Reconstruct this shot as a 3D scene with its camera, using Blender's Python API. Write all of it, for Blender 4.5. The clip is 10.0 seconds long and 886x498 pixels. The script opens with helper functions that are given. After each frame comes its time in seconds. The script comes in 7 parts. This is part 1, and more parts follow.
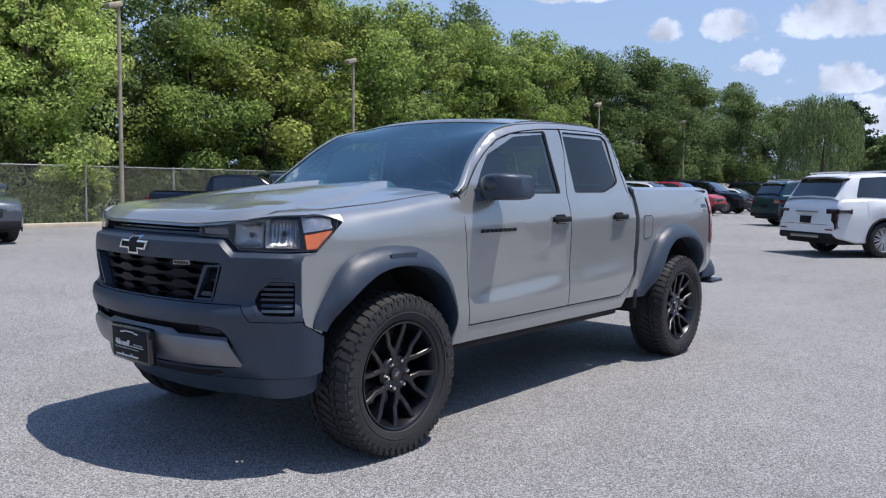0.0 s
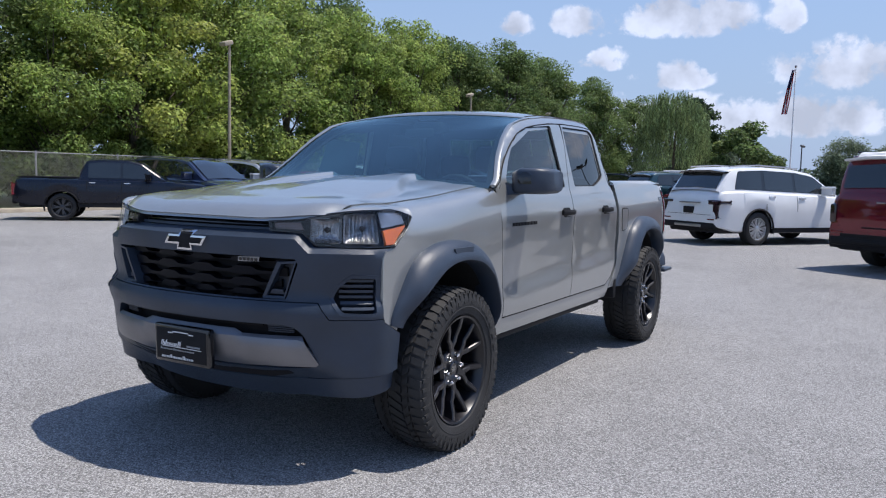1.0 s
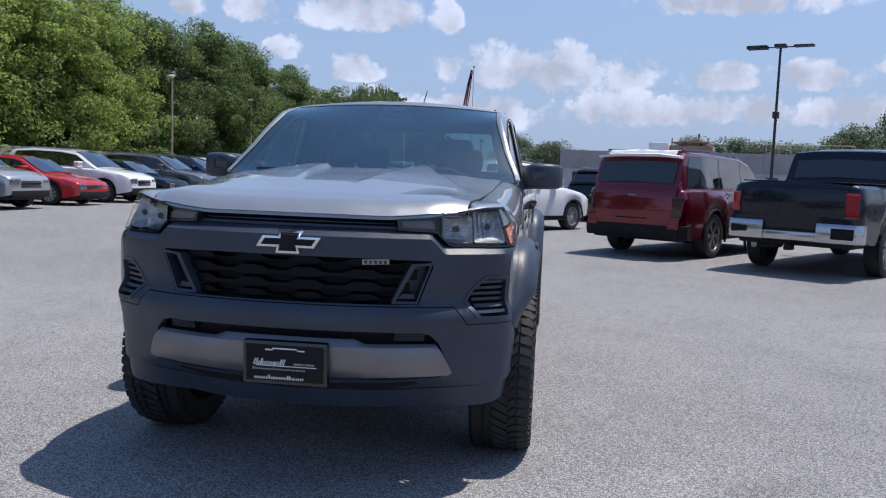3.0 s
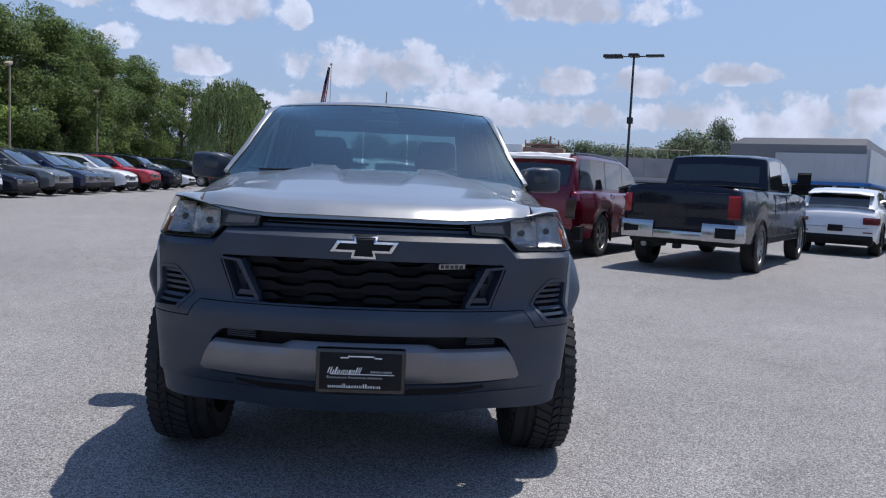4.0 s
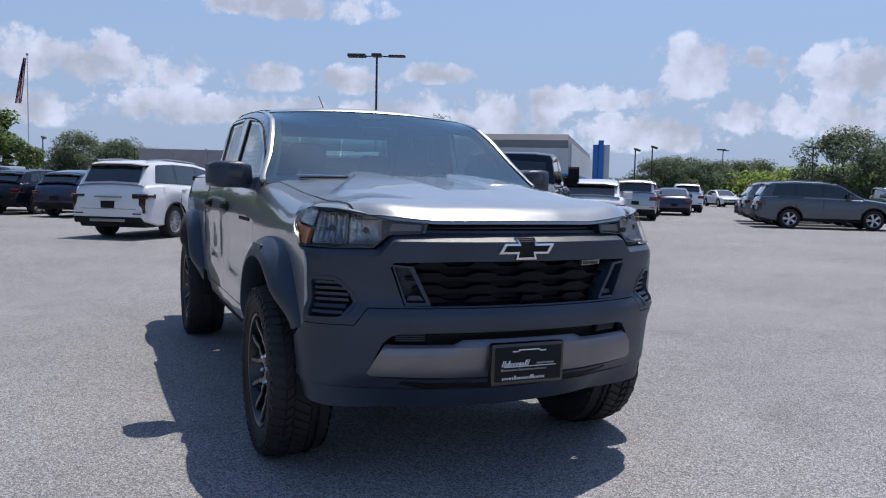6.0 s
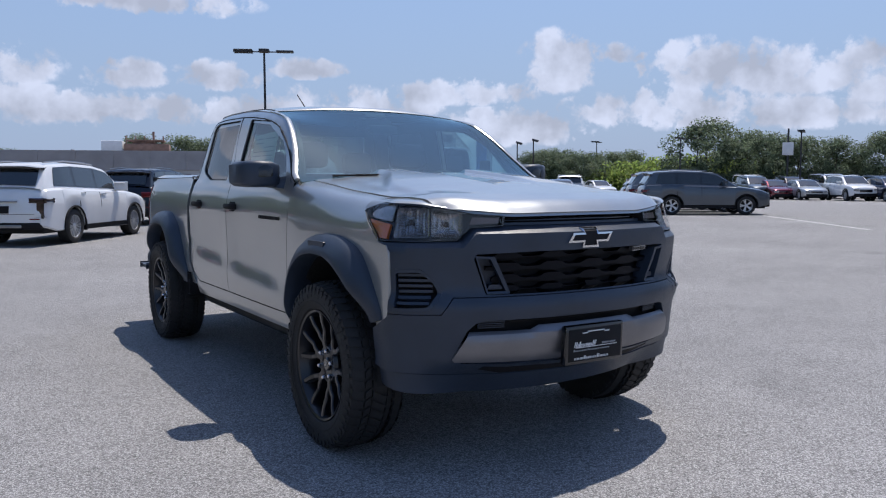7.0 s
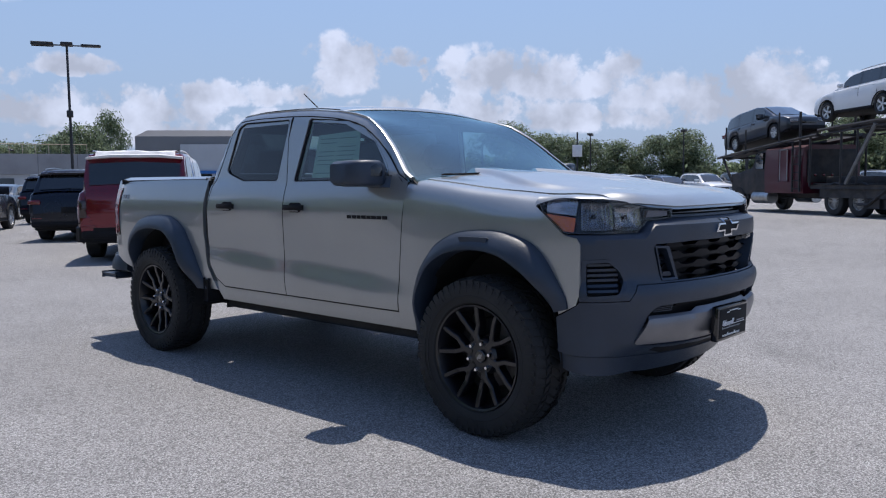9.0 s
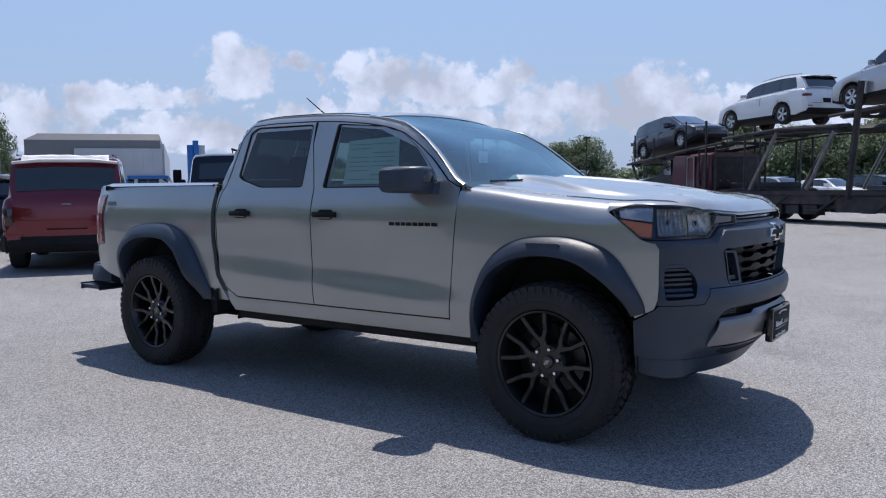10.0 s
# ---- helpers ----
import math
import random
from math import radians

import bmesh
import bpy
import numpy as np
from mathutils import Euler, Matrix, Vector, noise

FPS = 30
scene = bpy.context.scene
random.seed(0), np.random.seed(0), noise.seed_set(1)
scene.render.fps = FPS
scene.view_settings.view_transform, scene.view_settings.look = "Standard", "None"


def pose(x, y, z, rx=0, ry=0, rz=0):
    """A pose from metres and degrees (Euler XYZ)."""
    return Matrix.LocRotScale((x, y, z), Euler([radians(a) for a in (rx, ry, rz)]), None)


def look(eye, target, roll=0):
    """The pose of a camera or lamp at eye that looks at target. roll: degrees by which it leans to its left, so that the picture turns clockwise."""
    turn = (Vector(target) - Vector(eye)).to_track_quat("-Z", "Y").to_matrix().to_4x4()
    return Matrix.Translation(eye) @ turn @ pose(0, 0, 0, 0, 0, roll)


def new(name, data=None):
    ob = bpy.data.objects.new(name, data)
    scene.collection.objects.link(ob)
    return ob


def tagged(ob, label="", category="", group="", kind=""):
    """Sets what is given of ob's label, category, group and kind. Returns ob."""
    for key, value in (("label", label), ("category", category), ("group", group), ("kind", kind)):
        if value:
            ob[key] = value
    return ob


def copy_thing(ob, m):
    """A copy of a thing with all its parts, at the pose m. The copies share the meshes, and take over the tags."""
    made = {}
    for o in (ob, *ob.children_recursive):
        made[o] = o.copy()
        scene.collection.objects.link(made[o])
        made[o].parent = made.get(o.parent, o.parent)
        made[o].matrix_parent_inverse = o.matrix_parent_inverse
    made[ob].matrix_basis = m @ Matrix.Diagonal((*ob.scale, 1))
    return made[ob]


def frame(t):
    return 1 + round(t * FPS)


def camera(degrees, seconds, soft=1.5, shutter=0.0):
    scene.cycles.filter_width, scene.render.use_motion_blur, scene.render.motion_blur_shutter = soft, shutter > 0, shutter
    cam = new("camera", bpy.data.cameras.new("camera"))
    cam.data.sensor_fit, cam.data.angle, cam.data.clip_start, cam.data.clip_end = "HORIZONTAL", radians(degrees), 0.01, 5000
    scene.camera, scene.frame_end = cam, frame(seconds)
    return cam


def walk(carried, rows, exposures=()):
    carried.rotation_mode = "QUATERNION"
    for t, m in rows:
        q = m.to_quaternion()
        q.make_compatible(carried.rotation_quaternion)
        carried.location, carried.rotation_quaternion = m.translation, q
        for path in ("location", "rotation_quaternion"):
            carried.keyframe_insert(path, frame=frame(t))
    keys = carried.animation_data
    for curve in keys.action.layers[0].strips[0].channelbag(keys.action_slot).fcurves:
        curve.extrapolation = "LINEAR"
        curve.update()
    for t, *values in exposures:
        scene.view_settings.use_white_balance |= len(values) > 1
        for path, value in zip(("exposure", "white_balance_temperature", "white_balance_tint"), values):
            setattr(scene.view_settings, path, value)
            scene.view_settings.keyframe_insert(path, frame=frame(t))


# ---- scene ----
cam = camera(57.5, 10.0, 1.15)
PATH = [
    (0, (3.687, -2.924, 1.349), (2.405, -1.396, 1.195), 0.7),
    (0.5, (3.284, -3.196, 1.342), (2.133, -1.568, 1.176), 1.0),
    (1, (2.867, -3.493, 1.364), (1.875, -1.765, 1.186), 1.3),
    (1.5, (2.434, -3.706, 1.381), (1.618, -1.89, 1.189), 1.6),
    (2, (1.936, -3.763, 1.379), (1.306, -1.875, 1.182), 1.7),
    (2.5, (1.472, -3.889, 1.358), (1.033, -1.948, 1.167), 1.8),
    (4, (0.133, -4.034, 1.328), (0.249, -2.045, 1.157), 2.7),
    (4.5, (-0.329, -3.986, 1.325), (-0.025, -2.016, 1.163), 2.6),
    (5, (-0.781, -4.035, 1.331), (-0.3, -2.1, 1.176), 2.4),
    (5.5, (-1.234, -3.921, 1.306), (-0.591, -2.033, 1.153), 2.0),
    (6, (-1.671, -3.887, 1.311), (-0.882, -2.056, 1.155), 1.2),
    (7.5, (-2.902, -3.422, 1.3), (-1.732, -1.809, 1.131), -0.5),
    (8, (-3.278, -3.162, 1.301), (-2.007, -1.627, 1.13), -0.7),
    (8.5, (-3.697, -2.959, 1.287), (-2.332, -1.506, 1.121), -0.7),
    (9, (-4.005, -2.656, 1.292), (-2.553, -1.29, 1.129), -0.7),
    (9.5, (-4.264, -2.31, 1.299), (-2.727, -1.04, 1.143), -0.7),
    (10, (-4.535, -1.984, 1.307), (-2.923, -0.81, 1.155), -0.7),
]
walk(cam, [(t, look(eye, target, roll)) for t, eye, target, roll in PATH],
     [(0.0, 0.60, 5780, 14), (2.5, 0.50, 5780, 15), (5.0, 0.36, 5800, 15), (8.5, 0.37, 5800, 15), (10.0, 0.46, 5790, 15)])

# ---- sky, sun ----
from collections import defaultdict
from mathutils.geometry import delaunay_2d_cdt

SUN_AZ, SUN_EL = 55.5, 67.9          # degrees, azimuth from +y towards +x
sun_dir = Vector((math.sin(radians(SUN_AZ)) * math.cos(radians(SUN_EL)), math.cos(radians(SUN_AZ)) * math.cos(radians(SUN_EL)), math.sin(radians(SUN_EL))))
sun_lamp = bpy.data.lights.new("sun", "SUN")
sun_lamp.energy, sun_lamp.angle, sun_lamp.color = 3.75, radians(0.53), (1.0, 0.89, 0.71)
sun = new("sun", sun_lamp)
sun.matrix_world = look(sun_dir * 60, (0, 0, 0))

# clouds: azimuth, elevation, half width, half height in degrees
CLOUDS = [
    (-31, 13.1, 3.6, 0.9), (-25.2, 10.3, 1.2, 0.8), (-20.3, 10.3, 2.6, 1.2), (-14.1, 10.7, 3.8, 1.6), (-7.7, 10.4, 1.0, 1.3), (-19.1, 8.1, 1.6, 0.9), (-14.5, 6.9, 2.2, 1.1),
    (-0.8, 7.1, 6.2, 1.9), (12.0, 11.8, 5.8, 1.5), (10.8, 6.8, 2.2, 1.1), (17.0, 6.9, 2.8, 1.1), (22.5, 7.6, 2.2, 0.8), (40.4, 7.7, 2.6, 2.2), (44.5, 8.5, 1.3, 0.8), (50.0, 7.2, 4.4, 1.8),
    (56.2, 6.6, 4.6, 2.0), (68.5, 5.9, 4.4, 1.9), (61.5, 5.6, 4.0, 1.6), (33.0, 6.0, 4.5, 1.0), (-31.5, 6.0, 2.0, 0.8)]
# the low bank on the horizon and the rest of the sky
cloud_rng = random.Random(11)
BANK = [(a + cloud_rng.uniform(-3, 3), cloud_rng.uniform(3.2, 4.8), cloud_rng.uniform(5, 8), cloud_rng.uniform(1.2, 1.8)) for a in range(-15, 100, 9)]
REST = [(a + cloud_rng.uniform(-8, 8), cloud_rng.uniform(7, 26), cloud_rng.uniform(7, 13), cloud_rng.uniform(2.0, 4.5)) for a in range(112, 325, 36)]


def make_sky():
    world = bpy.data.worlds.new("sky")
    scene.world = world
    world.use_nodes = True
    nt = world.node_tree
    nt.nodes.clear()
    N, L = nt.nodes.new, nt.links.new

    def put(sock, v):
        if hasattr(v, "is_linked"):
            L(v, sock)
        else:
            sock.default_value = v

    def m(op, a, b=0.0, c=0.0, clamp=False):
        n = N("ShaderNodeMath")
        n.operation, n.use_clamp = op, clamp
        for sock, v in zip(n.inputs, (a, b, c)):
            put(sock, v)
        return n.outputs[0]

    sky = N("ShaderNodeTexSky")
    sky.sky_type, sky.sun_disc = "NISHITA", False
    sky.sun_elevation, sky.sun_rotation = radians(SUN_EL), radians(SUN_AZ)
    sky.air_density, sky.dust_density, sky.ozone_density = 1.2, 0.7, 2.2
    pos = N("ShaderNodeTexCoord").outputs["Generated"]
    sep = N("ShaderNodeSeparateXYZ")
    L(pos, sep.inputs[0])
    az = m("ARCTAN2", sep.outputs[0], sep.outputs[1])
    el = m("ARCSINE", sep.outputs[2])
    big = N("ShaderNodeTexNoise")
    big.inputs["Scale"].default_value, big.inputs["Detail"].default_value, big.inputs["Roughness"].default_value = 15.0, 7.0, 0.55
    L(pos, big.inputs["Vector"])
    fine = N("ShaderNodeTexNoise")
    fine.inputs["Scale"].default_value, fine.inputs["Detail"].default_value, fine.inputs["Roughness"].default_value = 46.0, 5.0, 0.6
    L(pos, fine.inputs["Vector"])
    field = None
    for a, e, w, h in CLOUDS + BANK + REST:
        da = m("WRAP", m("SUBTRACT", az, radians(a)), math.pi, -math.pi)
        dx = m("MULTIPLY", da, 1 / radians(w))
        de = m("SUBTRACT", el, radians(e))
        # flat bases, piled tops
        dy = m("MULTIPLY", m("MAXIMUM", de, m("MULTIPLY", de, -1.7)), 1 / radians(h))
        r2 = m("ADD", m("MULTIPLY", dx, dx), m("MULTIPLY", dy, dy))
        blob = m("MULTIPLY", m("MAXIMUM", m("SUBTRACT", 1.0, m("MULTIPLY", r2, 0.42)), 0.0), 1.0)
        field = blob if field is None else m("MAXIMUM", field, blob)
    def billow(scale, off):
        v = N("ShaderNodeTexVoronoi")
        v.feature = "SMOOTH_F1"
        v.inputs["Scale"].default_value, v.inputs["Smoothness"].default_value = scale, 0.35
        bent = N("ShaderNodeMix")
        bent.data_type, bent.blend_type = "RGBA", "ADD"
        bent.inputs["Factor"].default_value = 0.05
        L(pos, bent.inputs["A"])
        L(fine.outputs["Color"], bent.inputs["B"])
        L(bent.outputs["Result"], v.inputs["Vector"])
        return m("SUBTRACT", off, v.outputs["Distance"])

    heads = m("ADD", m("MULTIPLY", billow(24.0, 0.42), 1.5), m("MULTIPLY", billow(62.0, 0.42), 0.65))
    bumps = m("ADD", m("MULTIPLY", heads, 0.85),  m("ADD", m("MULTIPLY", m("SUBTRACT", big.outputs["Fac"], 0.5), 1.6), m("MULTIPLY", m("SUBTRACT", fine.outputs["Fac"], 0.5), 0.45)))
    gate = m("MINIMUM", m("MULTIPLY", field, 2.2), 1.0)
    dens = m("SUBTRACT", m("ADD", m("MULTIPLY", field, 1.10), m("MULTIPLY", bumps, gate)), 0.24)
    cover = N("ShaderNodeMapRange")
    cover.interpolation_type = "SMOOTHSTEP"
    cover.inputs["From Min"].default_value, cover.inputs["From Max"].default_value = 0.0, 0.52
    L(dens, cover.inputs["Value"])
    shade = N("ShaderNodeMapRange")
    # heads bright on the sun's side, bases and hollows greyer
    above = N("ShaderNodeTexNoise")
    above.inputs["Scale"].default_value, above.inputs["Detail"].default_value, above.inputs["Roughness"].default_value = 16.0, 4.0, 0.55
    lifted = N("ShaderNodeVectorMath")
    lifted.operation = "ADD"
    L(pos, lifted.inputs[0])
    lifted.inputs[1].default_value = (0.006, 0.004, 0.014)
    L(lifted.outputs[0], above.inputs["Vector"])
    shade.inputs["From Min"].default_value, shade.inputs["From Max"].default_value = -0.16, 0.16
    shade.inputs["To Min"].default_value, shade.inputs["To Max"].default_value = 0.66, 1.06
    L(m("SUBTRACT", m("SUBTRACT", big.outputs["Fac"], above.outputs["Fac"]), m("SUBTRACT", m("MULTIPLY", m("SUBTRACT", dens, 0.5), 0.16), m("MULTIPLY", heads, 0.14))), shade.inputs["Value"])
    tone = N("ShaderNodeCombineColor")
    for i, k in enumerate((5.8, 6.0, 6.5)):
        L(m("MULTIPLY", shade.outputs[0], k), tone.inputs[i])
    mix = N("ShaderNodeMix")
    mix.data_type = "RGBA"
    L(m("MULTIPLY", cover.outputs[0], 0.9), mix.inputs["Factor"])
    # pale haze towards the horizon
    haze = N("ShaderNodeMix")
    haze.data_type = "RGBA"
    low = N("ShaderNodeMapRange")
    low.interpolation_type = "SMOOTHSTEP"
    for key, v in (("From Min", radians(-2)), ("From Max", radians(34)), ("To Min", 0.88), ("To Max", 0.0)):
        low.inputs[key].default_value = v
    L(el, low.inputs["Value"])
    L(low.outputs[0], haze.inputs["Factor"])
    L(sky.outputs[0], haze.inputs["A"])
    haze.inputs["B"].default_value = (2.72, 3.42, 4.60, 1)
    L(haze.outputs["Result"], mix.inputs["A"])
    L(tone.outputs[0], mix.inputs["B"])
    bg = N("ShaderNodeBackground")
    bg.inputs["Strength"].default_value = 0.094
    L(mix.outputs["Result"], bg.inputs["Color"])
    out = N("ShaderNodeOutputWorld")
    L(bg.outputs[0], out.inputs["Surface"])


make_sky()

# ---- materials ----


def material(name, base, rough=0.5, metal=0.0, coat=0.0, spec=0.5, vary=0.12, scale=3.0, grain=0.0, grain_scale=200.0, bump=0.0, bump_scale=150.0, emit=None, emit_k=0.0, rough_vary=0.0, two=None, two_scale=1.0, island=0.0, coords="Object", subsurface=0.0):
    """A principled surface whose colour varies broadly (vary, or towards the colour two) and finely (grain), with relief."""
    mat = bpy.data.materials.new(name)
    mat.use_nodes = True
    nt = mat.node_tree
    N, L = nt.nodes.new, nt.links.new
    p = nt.nodes["Principled BSDF"]
    p.inputs["Roughness"].default_value, p.inputs["Metallic"].default_value = rough, metal
    p.inputs["Coat Weight"].default_value, p.inputs["Coat Roughness"].default_value = coat, 0.03
    p.inputs["Specular IOR Level"].default_value = spec
    tc = N("ShaderNodeTexCoord").outputs[coords]

    def noise_of(s, detail=4.0, r=0.55):
        n = N("ShaderNodeTexNoise")
        n.inputs["Scale"].default_value, n.inputs["Detail"].default_value, n.inputs["Roughness"].default_value = s, detail, r
        L(tc, n.inputs["Vector"])
        return n.outputs["Fac"]

    def mixed(f, a, b, lo=0.35, hi=0.65):
        r = N("ShaderNodeMapRange")
        r.inputs["From Min"].default_value, r.inputs["From Max"].default_value = lo, hi
        L(f, r.inputs["Value"])
        mx = N("ShaderNodeMix")
        mx.data_type = "RGBA"
        L(r.outputs[0], mx.inputs["Factor"])
        for sock, v in (("A", a), ("B", b)):
            if hasattr(v, "is_linked"):
                L(v, mx.inputs[sock])
            else:
                mx.inputs[sock].default_value = (*v, 1)
        return mx.outputs["Result"]

    col = mixed(noise_of(scale), [c * (1 - vary) for c in base], [min(1, c * (1 + vary)) for c in base])
    if two:
        col = mixed(noise_of(two_scale, 6.0), col, two, 0.45, 0.7)
    if grain:
        g = N("ShaderNodeMix")
        g.data_type, g.blend_type = "RGBA", "MULTIPLY"
        g.inputs["Factor"].default_value = 1.0
        L(col, g.inputs["A"])
        L(mixed(noise_of(grain_scale, 2.0), [1 - grain] * 3, [1 + grain] * 3, 0.3, 0.7), g.inputs["B"])
        col = g.outputs["Result"]
    if island:
        g = N("ShaderNodeMix")
        g.data_type, g.blend_type = "RGBA", "MULTIPLY"
        g.inputs["Factor"].default_value = 1.0
        L(col, g.inputs["A"])
        geo = N("ShaderNodeNewGeometry")
        L(mixed(geo.outputs["Random Per Island"], [1 - island] * 3, [1 + island] * 3, 0.0, 1.0), g.inputs["B"])
        col = g.outputs["Result"]
    L(col, p.inputs["Base Color"])
    if rough_vary:
        r = N("ShaderNodeMapRange")
        r.inputs["To Min"].default_value, r.inputs["To Max"].default_value = max(0.02, rough - rough_vary), min(1, rough + rough_vary)
        L(noise_of(scale * 4), r.inputs["Value"])
        L(r.outputs[0], p.inputs["Roughness"])
    if bump:
        b = N("ShaderNodeBump")
        b.inputs["Strength"].default_value, b.inputs["Distance"].default_value = 1.0, bump
        L(noise_of(bump_scale, 3.0), b.inputs["Height"])
        L(b.outputs[0], p.inputs["Normal"])
    if emit:
        p.inputs["Emission Color"].default_value, p.inputs["Emission Strength"].default_value = (*emit, 1), emit_k
    return mat


def glass(name, tint, rough=0.0, gloss=0.09, shine=(1, 1, 1), fall=4.6):
    """A thin pane: clear coat reflection over a tinted see-through layer."""
    mat = bpy.data.materials.new(name)
    mat.use_nodes = True
    nt = mat.node_tree
    N, L = nt.nodes.new, nt.links.new
    nt.nodes.remove(nt.nodes["Principled BSDF"])
    t, g, mx, lw = N("ShaderNodeBsdfTransparent"), N("ShaderNodeBsdfGlossy"), N("ShaderNodeMixShader"), N("ShaderNodeLayerWeight")
    lw.inputs["Blend"].default_value = 0.5
    power, scaled = N("ShaderNodeMath"), N("ShaderNodeMath")
    power.operation, power.inputs[1].default_value = "POWER", fall
    L(lw.outputs["Facing"], power.inputs[0])
    scaled.operation, scaled.inputs[1].default_value, scaled.inputs[2].default_value = "MULTIPLY_ADD", 1 - gloss, gloss
    L(power.outputs[0], scaled.inputs[0])
    t.inputs["Color"].default_value = (*tint, 1)
    g.inputs["Roughness"].default_value = rough
    g.inputs["Color"].default_value = (*shine, 1)
    L(scaled.outputs[0], mx.inputs[0])
    L(t.outputs[0], mx.inputs[1])
    L(g.outputs[0], mx.inputs[2])
    L(mx.outputs[0], nt.nodes["Material Output"].inputs["Surface"])
    return mat


def paint(name, col, metal=0.0, rough=0.35, coat=1.0, flake=0.05, spec=0.5, flake_scale=900.0):
    return material(name, col, spec=spec, rough=rough, metal=metal, coat=coat, vary=0.04, scale=1.5, grain=flake, grain_scale=flake_scale, rough_vary=0.04)


def asphalt_mat():
    mat = bpy.data.materials.new("asphalt")
    mat.use_nodes = True
    nt = mat.node_tree
    N, L = nt.nodes.new, nt.links.new
    p = nt.nodes["Principled BSDF"]
    p.inputs["Roughness"].default_value, p.inputs["Specular IOR Level"].default_value = 0.85, 0.3
    tc = N("ShaderNodeTexCoord").outputs["Object"]

    def noise_of(s, d=4.0, r=0.55):
        n = N("ShaderNodeTexNoise")
        n.inputs["Scale"].default_value, n.inputs["Detail"].default_value, n.inputs["Roughness"].default_value = s, d, r
        L(tc, n.inputs["Vector"])
        return n.outputs["Fac"]

    def ramp(f, lo, hi, a, b):
        r = N("ShaderNodeMapRange")
        for k, v in (("From Min", lo), ("From Max", hi), ("To Min", a), ("To Max", b)):
            r.inputs[k].default_value = v
        L(f, r.inputs["Value"])
        return r.outputs[0]

    def m(op, a, b):
        n = N("ShaderNodeMath")
        n.operation = op
        for sock, v in zip(n.inputs, (a, b)):
            if hasattr(v, "is_linked"):
                L(v, sock)
            else:
                sock.default_value = v
        return n.outputs[0]

    vor = N("ShaderNodeTexVoronoi")
    vor.inputs["Scale"].default_value = 135.0
    L(tc, vor.inputs["Vector"])
    sepc = N("ShaderNodeSeparateColor")
    L(vor.outputs["Color"], sepc.inputs[0])
    chips = ramp(sepc.outputs[0], 0.0, 1.0, 0.48, 1.52)
    gaps = ramp(vor.outputs["Distance"], 0.25, 0.7, 1.05, 0.55)
    wide = ramp(noise_of(0.22, 6.0, 0.6), 0.3, 0.7, 0.86, 1.13)
    mid = ramp(noise_of(1.7, 5.0, 0.65), 0.3, 0.7, 0.93, 1.07)
    oil = ramp(noise_of(0.7, 3.0), 0.63, 0.76, 1.0, 0.84)
    k = m("MULTIPLY", m("MULTIPLY", m("MULTIPLY", chips, gaps), m("MULTIPLY", wide, mid)), oil)
    col = N("ShaderNodeCombineColor")
    for i, c in enumerate((0.308, 0.306, 0.309)):
        L(m("MULTIPLY", k, c), col.inputs[i])
    L(col.outputs[0], p.inputs["Base Color"])
    b = N("ShaderNodeBump")
    b.inputs["Strength"].default_value, b.inputs["Distance"].default_value = 0.7, 0.006
    L(m("ADD", vor.outputs["Distance"], noise_of(40.0)), b.inputs["Height"])
    b.invert = True
    L(b.outputs[0], p.inputs["Normal"])
    return mat


M_ASPHALT = asphalt_mat()
M_PAINT = paint("grey_metallic_paint", (0.342, 0.354, 0.356), metal=0.58, rough=0.30, flake=0.14, flake_scale=420.0)
M_PLASTIC = material("dark_textured_plastic", (0.026, 0.0375, 0.060), rough=0.42, spec=0.50, vary=0.15, scale=4, bump=0.0006, bump_scale=500, rough_vary=0.06)
M_GLOSSBLACK = material("gloss_black", (0.008, 0.008, 0.010), rough=0.12, coat=0.6, vary=0.1)
M_MATBLACK = material("matt_black", (0.010, 0.010, 0.012), rough=0.7, spec=0.25, vary=0.2, scale=8)
M_UNDER = material("underbody_black", (0.010, 0.010, 0.011), rough=0.8, vary=0.4, scale=6, bump=0.002, bump_scale=60)
M_RUBBER = material("tyre_rubber", (0.018, 0.018, 0.019), rough=0.75, vary=0.25, scale=6, grain=0.15, grain_scale=120, bump=0.0008, bump_scale=250, rough_vary=0.1)
M_RIM = material("black_alloy", (0.006, 0.006, 0.009), rough=0.30, coat=0.25, vary=0.1)
M_CHROME = material("chrome", (0.75, 0.76, 0.78), rough=0.08, metal=1.0, vary=0.03)
M_SATIN = material("satin_silver", (0.31, 0.31, 0.32), rough=0.32, metal=0.9, vary=0.06, scale=5, grain=0.05, grain_scale=300)
M_WHEEL = material("silver_alloy", (0.62, 0.63, 0.65), rough=0.3, metal=0.7, vary=0.06)
M_SKID = material("dark_silver_trim", (0.20, 0.20, 0.215), rough=0.36, metal=0.75, vary=0.08, scale=5, grain=0.06, grain_scale=300)
M_BRUSHED = material("steel", (0.35, 0.36, 0.37), rough=0.35, metal=1.0, vary=0.2)
M_AMBER = material("amber_plastic", (0.46, 0.105, 0.012), rough=0.2, coat=0.6, vary=0.1, grain=0.2, grain_scale=90)
M_RED = material("red_lens", (0.13, 0.004, 0.008), rough=0.15, coat=0.8, vary=0.15, grain=0.15, grain_scale=80)
M_TAIL = material("bright_red_lens", (0.30, 0.007, 0.014), rough=0.15, coat=0.8, vary=0.15, grain=0.15, grain_scale=80)
M_LENS = material("lamp_reflector", (0.31, 0.31, 0.32), rough=0.20, metal=0.85, vary=0.35, scale=20, grain=0.40, grain_scale=110, bump=0.003, bump_scale=70)
M_GLASS = glass("clear_glass", (0.50, 0.62, 0.60))
